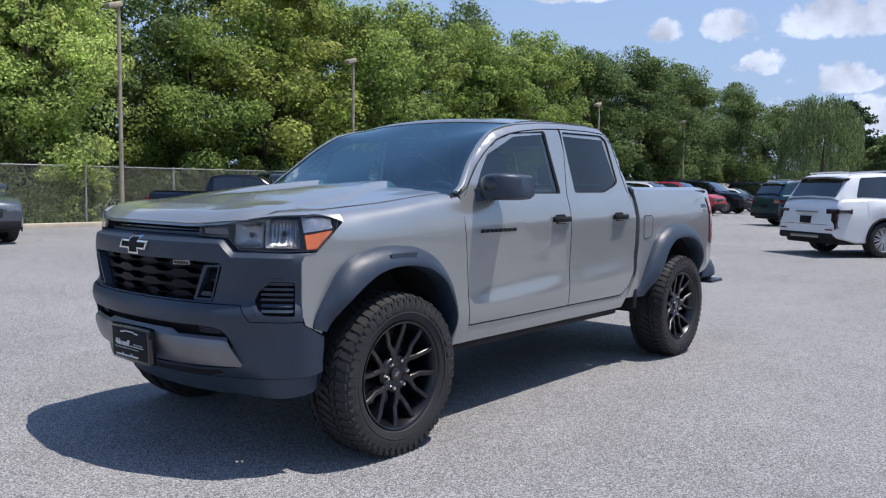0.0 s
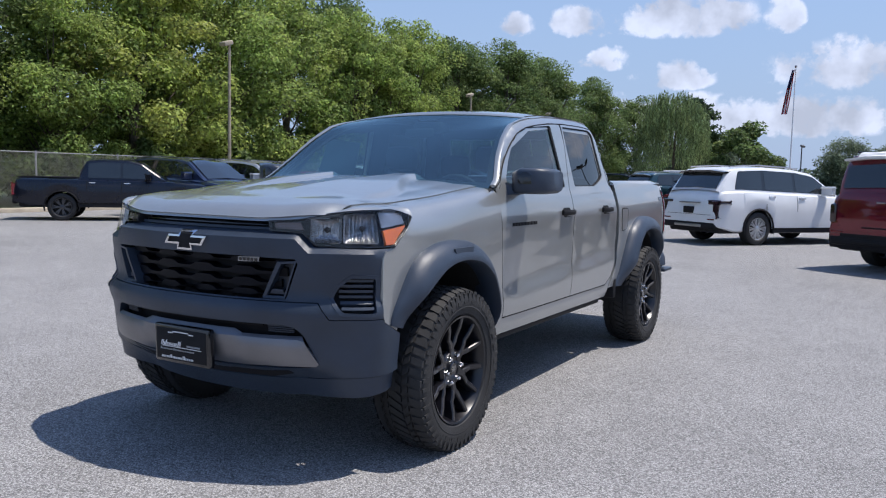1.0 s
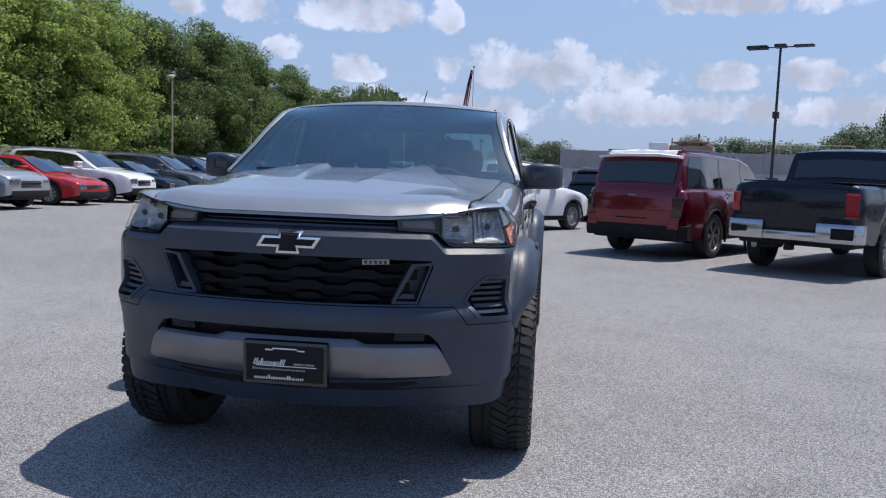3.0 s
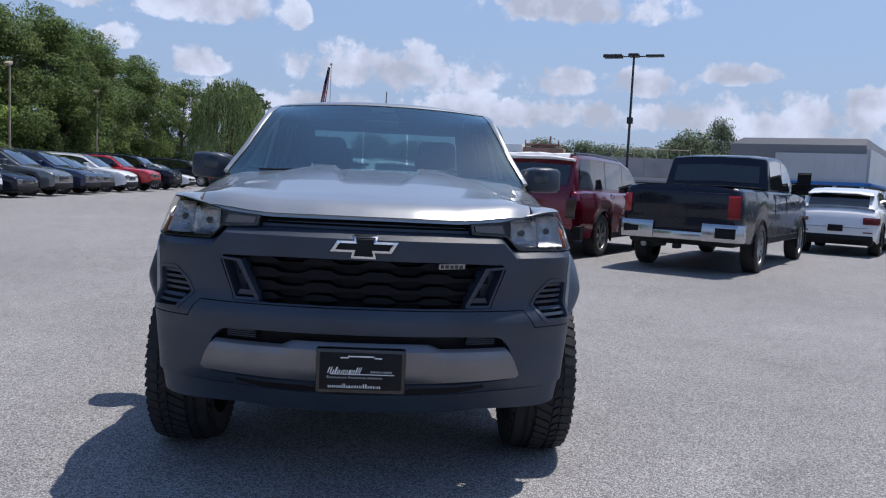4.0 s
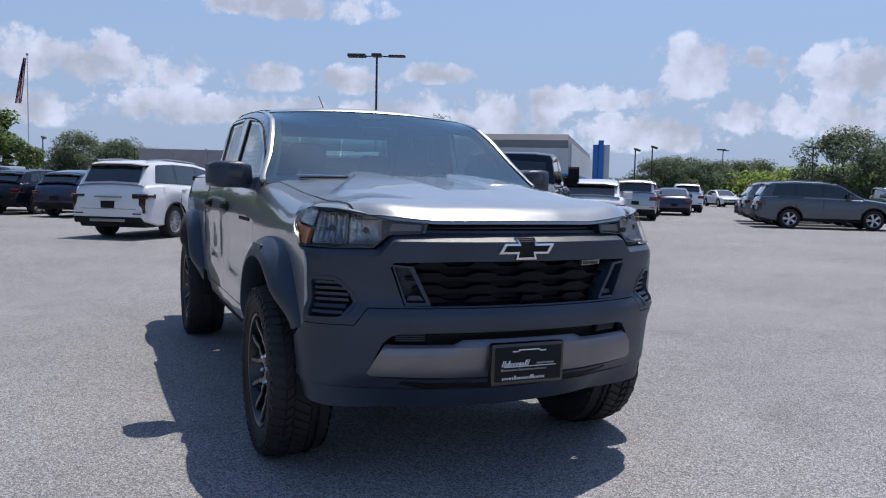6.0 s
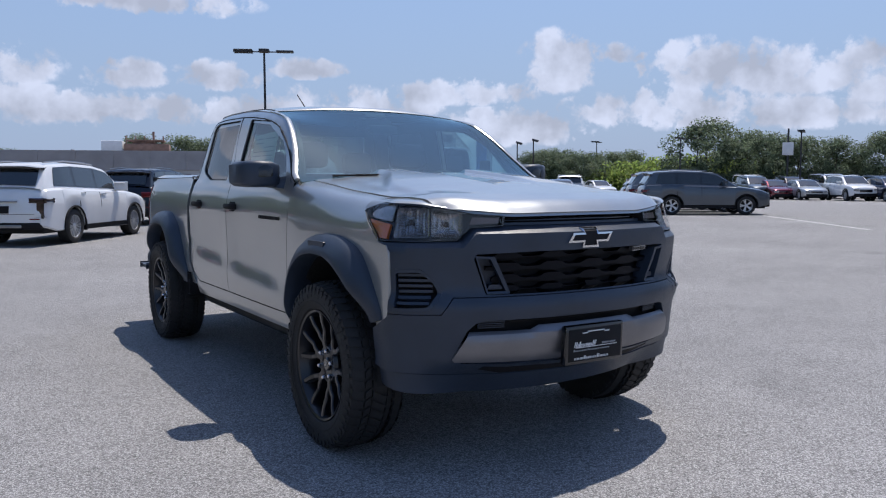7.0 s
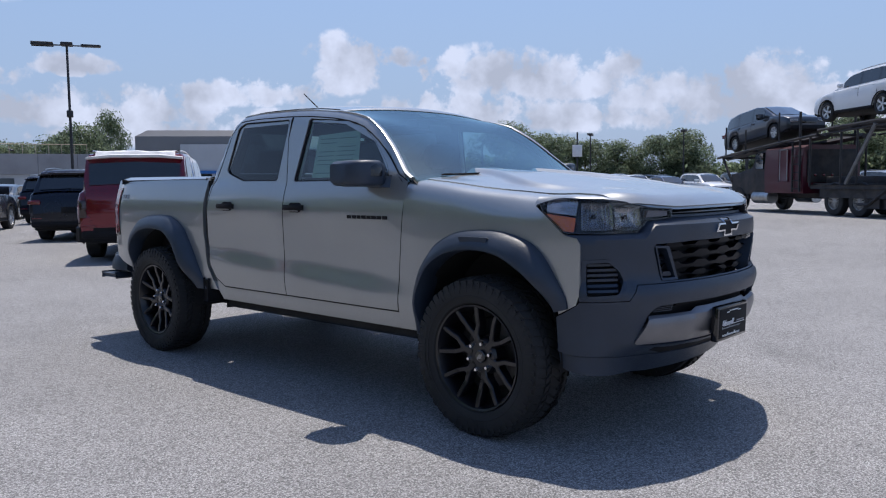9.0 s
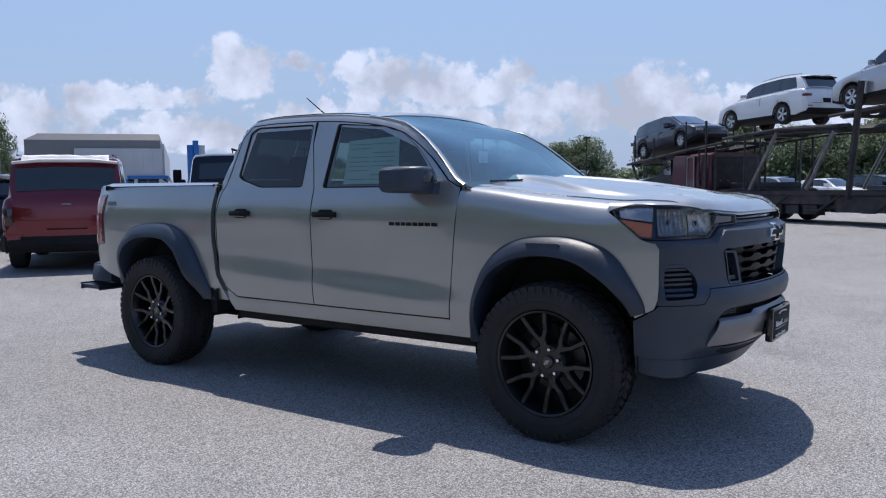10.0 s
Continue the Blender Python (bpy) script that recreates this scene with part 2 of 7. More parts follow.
M_REARGLASS = glass("rear_glass", (0.27, 0.37, 0.37))
M_TINT = glass("tinted_glass", (0.06, 0.075, 0.085), gloss=0.06)
M_FRONTGLASS = glass("windscreen_glass", (0.46, 0.64, 0.66), gloss=0.20, shine=(.78, .97, 1.0))
M_LAMPGLASS = glass("lamp_cover", (0.95, 0.95, 0.95), gloss=0.03, fall=8.0)
M_CABIN = material("dark_cabin_trim", (0.040, 0.042, 0.046), rough=0.75, vary=0.2, scale=6, bump=0.001, bump_scale=300)
M_WHITE = material("white_print", (0.75, 0.75, 0.75), rough=0.6, vary=0.05)
M_PAPER = material("pale_green_paper", (0.50, 0.62, 0.56), rough=0.8, vary=0.06)
M_INK = material("grey_print", (0.22, 0.29, 0.28), rough=0.8, vary=0.1)
M_DIMPRINT = material("dim_grey_print", (0.30, 0.31, 0.32), rough=0.6, vary=0.1)
M_DARKGLASS = material("dark_car_glass", (0.012, 0.015, 0.018), rough=0.04, coat=1.0, vary=0.1)
M_DARKRIM = material("dark_alloy", (0.09, 0.09, 0.095), rough=0.35, metal=0.8, vary=0.1)
P_WHITE = paint("white_car_paint", (0.74, 0.75, 0.76), rough=.3, flake=.0)
P_BLACK = paint("black_car_paint", (0.0025, 0.005, 0.015), rough=.28, coat=.5, spec=.25, flake=.02)
P_NAVY = paint("dark_blue_car_paint", (0.012, 0.021, 0.060), metal=.3, rough=.3)
P_TEAL = paint("dark_teal_car_paint", (0.006, 0.035, 0.050), metal=.3, rough=.3)
P_RED = paint("red_car_paint", (0.150, 0.001, 0.014), metal=.55, rough=.22)
P_BRIGHTRED = paint("bright_red_car_paint", (0.45, 0.012, 0.018), metal=.1, rough=.3)
P_GREY = paint("blue_grey_car_paint", (0.07, 0.085, 0.105), metal=.4, rough=.3)
P_SILVER = paint("silver_car_paint", (0.45, 0.46, 0.47), metal=.6, rough=.3)
P_MIDGREY = paint("grey_car_paint", (0.16, 0.17, 0.18), metal=.5, rough=.3)
M_FILM = material("white_film", (0.72, 0.72, 0.72), rough=.45, vary=.1, scale=6, bump=.01, bump_scale=12)


# ---- geometry helpers ----


def merge(*geos):
    vs, fs = [], []
    for v, f in geos:
        o = len(vs)
        vs.extend(v)
        fs.extend([tuple(i + o for i in face) for face in f])
    return vs, fs


def moved(geo, m):
    return [m @ Vector(v) for v in geo[0]], geo[1]


def mirrored(geo):
    return [Vector((-v[0], v[1], v[2])) for v in geo[0]], [tuple(reversed(f)) for f in geo[1]]


def part(name, geo, mat, parent=None, label="", smooth=32):
    me = bpy.data.meshes.new(name)
    me.from_pydata([tuple(v) for v in geo[0]], [], geo[1])
    for mt in (mat if isinstance(mat, (list, tuple)) else [mat]):
        me.materials.append(mt)
    if smooth:
        me.shade_smooth()
        me.set_sharp_from_angle(angle=radians(smooth))
    else:
        me.shade_flat()
    me.update()
    ob = new(name, me)
    if parent:
        ob.parent = parent
    if label:
        ob["label"] = label
    return ob


def empty(name, m, label, category, group="", kind=""):
    ob = new(name)
    ob.empty_display_size = 0.2
    ob.matrix_basis = m
    return tagged(ob, label, category, group, kind)


def box(x0, x1, y0, y1, z0, z1, r=0.0):
    """A box with chamfered edges."""
    if r <= 0:
        v = [(x, y, z) for z in (z0, z1) for y in (y0, y1) for x in (x0, x1)]
        return [Vector(p) for p in v], [(0, 2, 3, 1), (4, 5, 7, 6), (0, 1, 5, 4), (2, 6, 7, 3), (0, 4, 6, 2), (1, 3, 7, 5)]
    r = min(r, abs(x1 - x0) * 0.49, abs(y1 - y0) * 0.49, abs(z1 - z0) * 0.49)
    bm = bmesh.new()
    bmesh.ops.create_cube(bm, size=1.0)
    for v in bm.verts:
        v.co = Vector(((x0 + x1) / 2 + v.co.x * (x1 - x0), (y0 + y1) / 2 + v.co.y * (y1 - y0), (z0 + z1) / 2 + v.co.z * (z1 - z0)))
    bmesh.ops.bevel(bm, geom=bm.edges[:], offset=r, segments=2, affect="EDGES", profile=0.5)
    bm.verts.index_update()
    geo = [v.co.copy() for v in bm.verts], [tuple(v.index for v in f.verts) for f in bm.faces]
    bm.free()
    return geo


def loft(rings, closed=True, caps=True):
    n = len(rings[0])
    vs = [Vector(p) for r in rings for p in r]
    fs = []
    for i in range(len(rings) - 1):
        for j in range(n if closed else n - 1):
            k = (j + 1) % n
            fs.append((i * n + j, i * n + k, (i + 1) * n + k, (i + 1) * n + j))
    if caps and closed:
        fs.append(tuple(reversed(range(n))))
        fs.append(tuple(range((len(rings) - 1) * n, len(rings) * n)))
    return vs, fs


def revolve(profile, n=48, axis="x", closed=False):
    """profile: (along the axis, radius)."""
    rings = []
    for i in range(n + 1):
        a = 2 * math.pi * i / n
        c, s = math.cos(a), math.sin(a)
        if axis == "x":
            rings.append([(t, r * c, r * s) for t, r in profile])
        elif axis == "y":
            rings.append([(r * s, t, r * c) for t, r in profile])
        else:
            rings.append([(r * c, r * s, t) for t, r in profile])
    vs, fs = loft(rings[:-1], closed, False)
    m, k = len(profile), n
    for j in range(m if closed else m - 1):
        q = (j + 1) % m
        fs.append(((k - 1) * m + j, (k - 1) * m + q, q, j))
    return vs, fs


def tube(path, r, n=8, taper=None):
    path = [Vector(p) for p in path]
    rings = []
    for i, p in enumerate(path):
        d = (path[min(i + 1, len(path) - 1)] - path[max(i - 1, 0)]).normalized()
        a = d.cross(Vector((0, 0, 1)) if abs(d.z) < 0.9 else Vector((1, 0, 0))).normalized()
        b = d.cross(a)
        k = r if taper is None else r + (taper - r) * i / (len(path) - 1)
        rings.append([p + (a * math.cos(2 * math.pi * j / n) + b * math.sin(2 * math.pi * j / n)) * k for j in range(n)])
    return loft(rings)


def resample(pts, res, closed=True):
    pts = [Vector((p[0], p[1])) for p in pts]
    out = []
    n = len(pts)
    for i in range(n if closed else n - 1):
        a, b = pts[i], pts[(i + 1) % n]
        k = max(1, int(math.ceil((b - a).length / res)))
        out += [a.lerp(b, j / k) for j in range(k)]
    if not closed:
        out.append(pts[-1])
    return out


def rounded(pts, r, seg=4):
    """A polygon with its corners rounded."""
    pts = [Vector((p[0], p[1])) for p in pts]
    out = []
    n = len(pts)
    for i in range(n):
        a, b, c = pts[i - 1], pts[i], pts[(i + 1) % n]
        d1, d2 = (a - b), (c - b)
        k = min(r, d1.length * 0.45, d2.length * 0.45)
        p, q = b + d1.normalized() * k, b + d2.normalized() * k
        for j in range(seg + 1):
            t = j / seg
            out.append(p * (1 - t) ** 2 + b * 2 * t * (1 - t) + q * t * t)
    return out


def inside(P, poly):
    """Which of the points P lie in the polygon."""
    poly = np.array([(p[0], p[1]) for p in poly])
    x, y = P[:, 0], P[:, 1]
    res = np.zeros(len(P), bool)
    for i in range(len(poly)):
        (x1, y1), (x2, y2) = poly[i - 1], poly[i]
        if y1 == y2:
            continue
        hit = ((y1 > y) != (y2 > y)) & (x < (x2 - x1) * (y - y1) / (y2 - y1) + x1)
        res ^= hit
    return res


def edge_dist(P, poly):
    poly = np.array([(p[0], p[1]) for p in poly])
    best = np.full(len(P), 1e9)
    for i in range(len(poly)):
        a, b = poly[i - 1], poly[i]
        d = b - a
        t = np.clip(((P - a) @ d) / max(1e-12, d @ d), 0, 1)
        best = np.minimum(best, np.linalg.norm(P - (a + t[:, None] * d), axis=1))
    return best


def panel(outline, f, res=0.05, thick=0.012, holes=(), out=1, edge=None):
    """A curved sheet: the outline (with holes) in the plane of f's two arguments, set into space by f, with its rims turned in by thick."""
    edge = edge or res
    loops = [resample(outline, edge)] + [resample(h, edge) for h in holes]
    pts, edges = [], []
    for lp in loops:
        o = len(pts)
        pts += lp
        edges += [(o + i, o + (i + 1) % len(lp)) for i in range(len(lp))]
    xs, ys = [p[0] for p in loops[0]], [p[1] for p in loops[0]]
    gx, gy = np.meshgrid(np.arange(min(xs) + res / 2, max(xs), res), np.arange(min(ys) + res / 2, max(ys), res))
    G = np.stack([gx.ravel(), gy.ravel()], 1)
    if len(G):
        keep = inside(G, loops[0])
        for lp in loops[1:]:
            keep &= ~inside(G, lp)
        G = G[keep]
        for lp in loops:
            if len(G):
                G = G[edge_dist(G, lp) > res * 0.45]
        pts = pts + [Vector((float(a), float(b))) for a, b in G]
    v2, _, f2, _, _, _ = delaunay_2d_cdt(pts, edges, [], 0, 1e-6)
    C = np.array([[(v2[t[0]][k] + v2[t[1]][k] + v2[t[2]][k]) / 3 for k in (0, 1)] for t in f2])
    ok = inside(C, loops[0])
    for lp in loops[1:]:
        ok &= ~inside(C, lp)
    e = 1e-3

    def normal(p):
        q = Vector(f(p[0], p[1]))
        n = (Vector(f(p[0] + e, p[1])) - q).cross(Vector(f(p[0], p[1] + e)) - q)
        return (n.normalized() if n.length > 1e-12 else Vector((0, 0, 1))) * out

    vs = [Vector(f(p[0], p[1])) for p in v2]
    fs = []
    for t, good in zip(f2, ok):
        if good:
            a, b, c = t[:3]
            area = (v2[b][0] - v2[a][0]) * (v2[c][1] - v2[a][1]) - (v2[b][1] - v2[a][1]) * (v2[c][0] - v2[a][0])
            fs.append((a, b, c) if area * out > 0 else (a, c, b))
    if thick:
        count = defaultdict(int)
        for t in fs:
            for i in range(3):
                count[(t[i], t[(i + 1) % 3])] += 1
        rim = [k for k in count if (k[1], k[0]) not in count]
        low = {}
        for a, b in rim:
            for i in (a, b):
                if i not in low:
                    low[i] = len(vs)
                    vs.append(vs[i] - normal(v2[i]) * thick)
        fs += [(b, a, low[a], low[b]) for a, b in rim]
    return vs, fs


def curve(table, width=0.04, n=1200):
    """A smooth function through (a, b) pairs, its corners rounded over width."""
    xs, ys = np.array([t[0] for t in table], float), np.array([t[1] for t in table], float)
    lo, hi = xs[0] - 1.0, xs[-1] + 1.0
    g = np.linspace(lo, hi, n)
    v = np.interp(g, xs, ys)
    w = max(1, int(width / (g[1] - g[0])))
    if w > 1:
        k = np.hanning(2 * w + 3)[1:-1]
        v = np.convolve(np.pad(v, w, mode="edge"), k / k.sum(), mode="valid")
    v = v[:n].tolist()
    g0, dg = float(g[0]), float(g[1] - g[0])

    def fn(x):
        i = (x - g0) / dg
        j = max(0, min(n - 2, int(i)))
        t = max(0.0, min(1.0, i - j))
        return v[j] * (1 - t) + v[j + 1] * t
    return fn


def smooth(a, b, x):
    t = max(0.0, min(1.0, (x - a) / (b - a)))
    return t * t * (3 - 2 * t)


def make_wheel(R, width, rim_r, spokes, parent, at, side, rim_mat, tread=False, group=None):
    """wheel > tyre, rim. Axle along x, outer face towards side."""
    w = empty("wheel", pose(*at), "", "")
    w.parent = parent
    h = width / 2
    prof = [(-h * .8, rim_r), (-h, rim_r + .02), (-h * 1.04, (R + rim_r) / 2), (-h * .96, R - .03), (-h * .8, R - .008), (0, R), (h * .8, R - .008), (h * .96, R - .03), (h * 1.04, (R + rim_r) / 2), (h, rim_r + .02), (h * .8, rim_r)]
    part("tyre", revolve(prof, 40), M_RUBBER, w)
    face = h * .72
    g = [revolve([(-h * .7, rim_r * .94), (h * .55, rim_r * .93), (h * .84, rim_r * .97), (h * .86, rim_r), (-h * .7, rim_r)], 40)]
    g.append(revolve([(face - .05, .001), (face - .05, .06), (face, .065), (face + .012, .045), (face + .015, .001)], 16))
    for i in range(spokes):
        for d in (-.14, .14):
            a0, a1 = 2 * math.pi * i / spokes, 2 * math.pi * i / spokes + d
            p0 = Vector((face, .05 * math.cos(a0), .05 * math.sin(a0)))
            p1 = Vector((face + .01, rim_r * .95 * math.cos(a1), rim_r * .95 * math.sin(a1)))
            t = Vector((0, -math.sin(a1), math.cos(a1))) * min(.02, .115 / spokes)
            dp = Vector((-.035, 0, 0))
            g.append(loft([[p0 + t, p0 + t + dp, p0 - t + dp, p0 - t], [p1 + t, p1 + t + dp, p1 - t + dp, p1 - t]]))
    rim = merge(*g)
    back = revolve([(-.02, .001), (-.02, rim_r * .93)], 24)
    if side < 0:
        rim = mirrored(rim)
    part("rim", rim, rim_mat, w)
    part("brake_disc", back, M_UNDER, w)
    return w

# ---- ground ----
M_GRASS = material("grass", (0.055, 0.085, 0.022), rough=.9, vary=.35, scale=.6, grain=.3, grain_scale=30, two=(0.11, 0.10, 0.045), two_scale=.15)
M_KERB = material("tan_concrete", (0.42, 0.37, 0.29), rough=.9, vary=.15, scale=2, grain=.15, grain_scale=60, bump=.002, bump_scale=80)
M_CONC = material("concrete_wall", (0.30, 0.30, 0.31), rough=.85, vary=.1, scale=.7, grain=.06, grain_scale=20)
M_LINE = material("worn_white_line", (0.62, 0.62, 0.60), rough=.8, vary=.15, scale=3, two=(0.3, 0.3, 0.29), two_scale=6)
ground = part("ground", panel([(-3000, -3000), (3000, -3000), (3000, 3000), (-3000, 3000)], lambda x, y: (x, y, -0.02), 600, 0), M_GRASS)
tagged(ground, "dry grass reaching to the horizon", "ground", kind="structure")
lot = part("parking_lot", box(-20.6, 130, -60, 140, -.12, 0), M_ASPHALT, smooth=0)
tagged(lot, "light grey weathered asphalt with coarse stone chips", "asphalt", kind="structure")
line = part("lane_line", panel([(24.3, 16.2), (18.7, 8.7), (18.79, 8.64), (24.39, 16.13)], lambda x, y: (x, y, .004), .5, 0), M_LINE)
tagged(line, "worn white painted lane line on the asphalt", "lane line", kind="structure")
kerb = part("kerb", box(-20.75, -20.4, -60, 110, -.1, .13, .03), M_KERB)
tagged(kerb, "low tan concrete kerb along the fence", "kerb", kind="structure")

# ---- chain-link fence ----
M_GALV = material("galvanised_steel", (0.42, 0.42, 0.40), rough=.45, metal=.7, vary=.15, scale=4)
M_WIRE = material("galvanised_wire", (0.44, 0.44, 0.40), rough=.5, metal=.5, vary=.15)
FX, FH = -21.1, 1.85


def make_fence(y0, y1):
    f = empty("chain_link_fence", pose(FX, 0, 0), "galvanised chain-link fence with steel posts", "fence", kind="structure")
    for y in np.arange(y0, y1, 3.05):
        part("post", tube([(0, y, -.05), (0, y, FH + .05)], .03, 8), M_GALV, f)
    part("top_rail", tube([(0, y0, FH), (0, y1, FH)], .014, 8), M_GALV, f)
    vs, fs = [], []
    w, step = .0045, .085
    for s in (1, -1):
        for i in range(int((y1 - y0) / step)):
            a = y0 + i * step
            b = a + s * FH * .9
            if b < y0 or b > y1:
                continue
            o = len(vs)
            for y, z in ((a, .04), (b, FH + .03)):
                vs += [(w, y, z), (-w * .5, y + w, z), (-w * .5, y - w, z)]
            fs += [(o, o + 1, o + 4, o + 3), (o + 1, o + 2, o + 5, o + 4), (o + 2, o, o + 3, o + 5)]
    tagged(part("wire_mesh", (vs, fs), M_WIRE, f, smooth=0), kind="stuff")


make_fence(-6.0, 66.0)

# ---- trees ----
M_BARK = material("bark", (0.10, 0.08, 0.06), rough=.95, vary=.3, scale=5, grain=.3, grain_scale=40, bump=.01, bump_scale=25)


def leaf_mat(name, col, two, isl=.6):
    mat = material(name, col, rough=.55, spec=.3, vary=.25, scale=.5, two=two, two_scale=.35, island=isl)
    p = mat.node_tree.nodes["Principled BSDF"]
    tr, mx = mat.node_tree.nodes.new("ShaderNodeBsdfTranslucent"), mat.node_tree.nodes.new("ShaderNodeMixShader")
    src = p.inputs["Base Color"].links[0].from_socket
    mat.node_tree.links.new(src, tr.inputs["Color"])
    mx.inputs[0].default_value = .55
    mat.node_tree.links.new(p.outputs[0], mx.inputs[1])
    mat.node_tree.links.new(tr.outputs[0], mx.inputs[2])
    mat.node_tree.links.new(mx.outputs[0], mat.node_tree.nodes["Material Output"].inputs["Surface"])
    return mat


M_LEAF = leaf_mat("broad_leaves", (0.235, 0.320, 0.085), (0.335, 0.390, 0.105))
M_LEAF2 = leaf_mat("yellow_green_leaves", (0.285, 0.355, 0.085), (0.400, 0.415, 0.110))
# a darker leaf; also carries the shade side of the far fence trees as colour
M_LEAF3 = leaf_mat("dark_shaded_leaves", (0.130, 0.190, 0.065), (0.190, 0.240, 0.080))
M_WILLOW = leaf_mat("willow_leaves", (0.200, 0.270, 0.120), (0.260, 0.310, 0.130))
M_PALE = leaf_mat("pale_leaves", (0.440, 0.540, 0.170), (0.540, 0.600, 0.200))
# greyed green: the haze of distance is mixed into the leaf colour
M_FARLEAF = leaf_mat("hazed_far_leaves", (0.140, 0.185, 0.115), (0.190, 0.225, 0.130))
M_PINE = leaf_mat("pine_needles", (0.055, 0.090, 0.045), (0.080, 0.110, 0.050))


def leaves(points, size, rng, droop=0.0, facing=None, slim=.36):
    """A kite of two triangles with a fold at every point; facing: the way that each leaf's face is turned, roughly."""
    n = len(points)
    P = np.asarray(points)
    d = rng.normal(size=(n, 3))
    d[:, 2] -= droop * 2
    d /= np.linalg.norm(d, axis=1)[:, None]
    if facing is not None:
        nn = np.asarray(facing) + rng.normal(size=(n, 3)) * .7 + np.array([0, 0, .62])
        nn /= np.linalg.norm(nn, axis=1)[:, None] + 1e-9
        d -= nn * np.sum(d * nn, 1)[:, None]
        d /= np.linalg.norm(d, axis=1)[:, None] + 1e-9
        s = np.cross(nn, d)
    else:
        s = np.cross(d, rng.normal(size=(n, 3)))
    s /= np.linalg.norm(s, axis=1)[:, None] + 1e-9
    k = size * rng.uniform(.6, 1.35, (n, 1))
    nn = np.cross(d, s)
    V = np.stack([P - d * k * .5, P + s * k * slim + nn * k * .1, P + d * k * .6, P - s * k * slim + nn * k * .1], 1).reshape(-1, 3)
    F = [(4 * i, 4 * i + 1, 4 * i + 2, 4 * i + 3) for i in range(n)]
    return V.tolist(), F


def crown_points(rng, n, h0, h1, rad, blobs, power=1.0):
    """Points in a crown made of many uneven clumps between the heights h0 and h1."""
    cs = []
    main = blobs // 5 if blobs > 100 else blobs
    for i in range(main):
        t = (i + rng.uniform()) / main
        z = h0 + (h1 - h0) * t
        env = rad * (math.sin(math.pi * min(1, .16 + .80 * t)) ** power)
        a, q = rng.uniform(0, 2 * math.pi), env * math.sqrt(rng.uniform(.15, 1.0)) * .85
        for _ in range(blobs // main):
            o = rng.normal(size=3) * rad * np.array([.17, .17, .085]) * (1 if main < blobs else .2)
            cs.append((q * math.cos(a) + o[0], q * math.sin(a) + o[1], max(h0 * .6 + .1, z + o[2]), rad * (rng.uniform(.12, .26) if main < blobs else rng.uniform(.17, .33))))
    pts, ways = [], []
    per = n // len(cs)
    for x, y, z, r in cs:
        d = rng.normal(size=(per, 3))
        d /= np.linalg.norm(d, axis=1)[:, None]
        q = r * rng.uniform(.25, 1.0, (per, 1)) ** .45
        p = d * q * np.array([1.05, 1.05, .72])
        pts.append(p + np.array([x, y, z]))
        ways.append(d)
    return np.concatenate(pts), cs, np.concatenate(ways)


def make_trunk(rng, height, r, clumps, lean=.4):
    path = [(0, 0, -.1)]
    x = y = 0
    for i in range(1, 7):
        x += rng.uniform(-lean, lean) * .4
        y += rng.uniform(-lean, lean) * .4
        path.append((x, y, height * i / 6))
    g = [tube(path, r, 9, r * .25)]
    for c in clumps:
        k = max(1, min(5, int(c[2] / height * 6 * .62)))
        a = Vector(path[k])
        b = Vector(c[:3])
        mid = a.lerp(b, .5) + Vector((0, 0, -.2))
        g.append(tube([a, mid, b], r * .28, 5, r * .05))
    return merge(*g)


def tree(name, m, seed, height, rad, mat, label, n=9000, size=.26, h0=None, blobs=46, power=1.0, group="trees"):
    rng = np.random.default_rng(seed)
    t = empty(name, m, label, "tree", group)
    pts, cs, way = crown_points(rng, n, h0 if h0 is not None else height * .16, height * .95, rad, blobs, power)
    part("trunk", make_trunk(rng, height * .8, height * .022, cs[::max(3, len(cs) // 30)]), M_BARK, t)
    part("crown", leaves(pts, size, rng, 0, way), mat, t, smooth=0)
    return t


tree("deciduous_tree", pose(-23.9, 9.0, 0), 71, 10.5, 2.9, M_PALE, "pale green fine-leaved tree reaching down over the fence", 56000, .115, .1, 330, .5)
big = [tree("deciduous_tree", pose(-27.0, 6.5, 0), 1, 11.5, 4.6, M_LEAF, "tall leafy tree with a dense uneven crown behind the fence", 36000, .165, .8, 170),
       tree("deciduous_tree", pose(-25.0, 19.5, 0, 0, 0, 40), 2, 11.0, 4.3, M_LEAF2, "tall yellow-green leafy tree behind the fence", 36000, .165, .8, 170),
       tree("deciduous_tree", pose(-29.0, 13.0, 0, 0, 0, 80), 3, 12.5, 4.8, M_LEAF3, "tall dark leafy tree behind the fence", 36000, .17, .6, 170),
       tree("deciduous_tree", pose(-25.5, 29.0, 0, 0, 0, 10), 4, 11.0, 4.4, M_LEAF, "broad leafy tree behind the fence", 36000, .165, .8, 170)]
rng0 = random.Random(5)
# kind 2 prevails far along the fence: shade put into its dark leaf colour
ROW = [(-26.5, -1.0, 1, 1.0), (-29, -3.5, 0, 1.05), (-26, -8, 3, 1.0), (-24.6, 15.5, 3, .70), (-31, 19.5, 2, 1.05), (-25.5, 24.2, 0, .92), (-32, 27, 0, 1.05), (-25.2, 34.5, 3, .92), (-29, 38, 2, 1.0), (-25.0, 40.5, 0, .90), (-25, 46.5, 2, .92), (-23.5, 52, 2, .90), (-29, 53, 2, .98)]
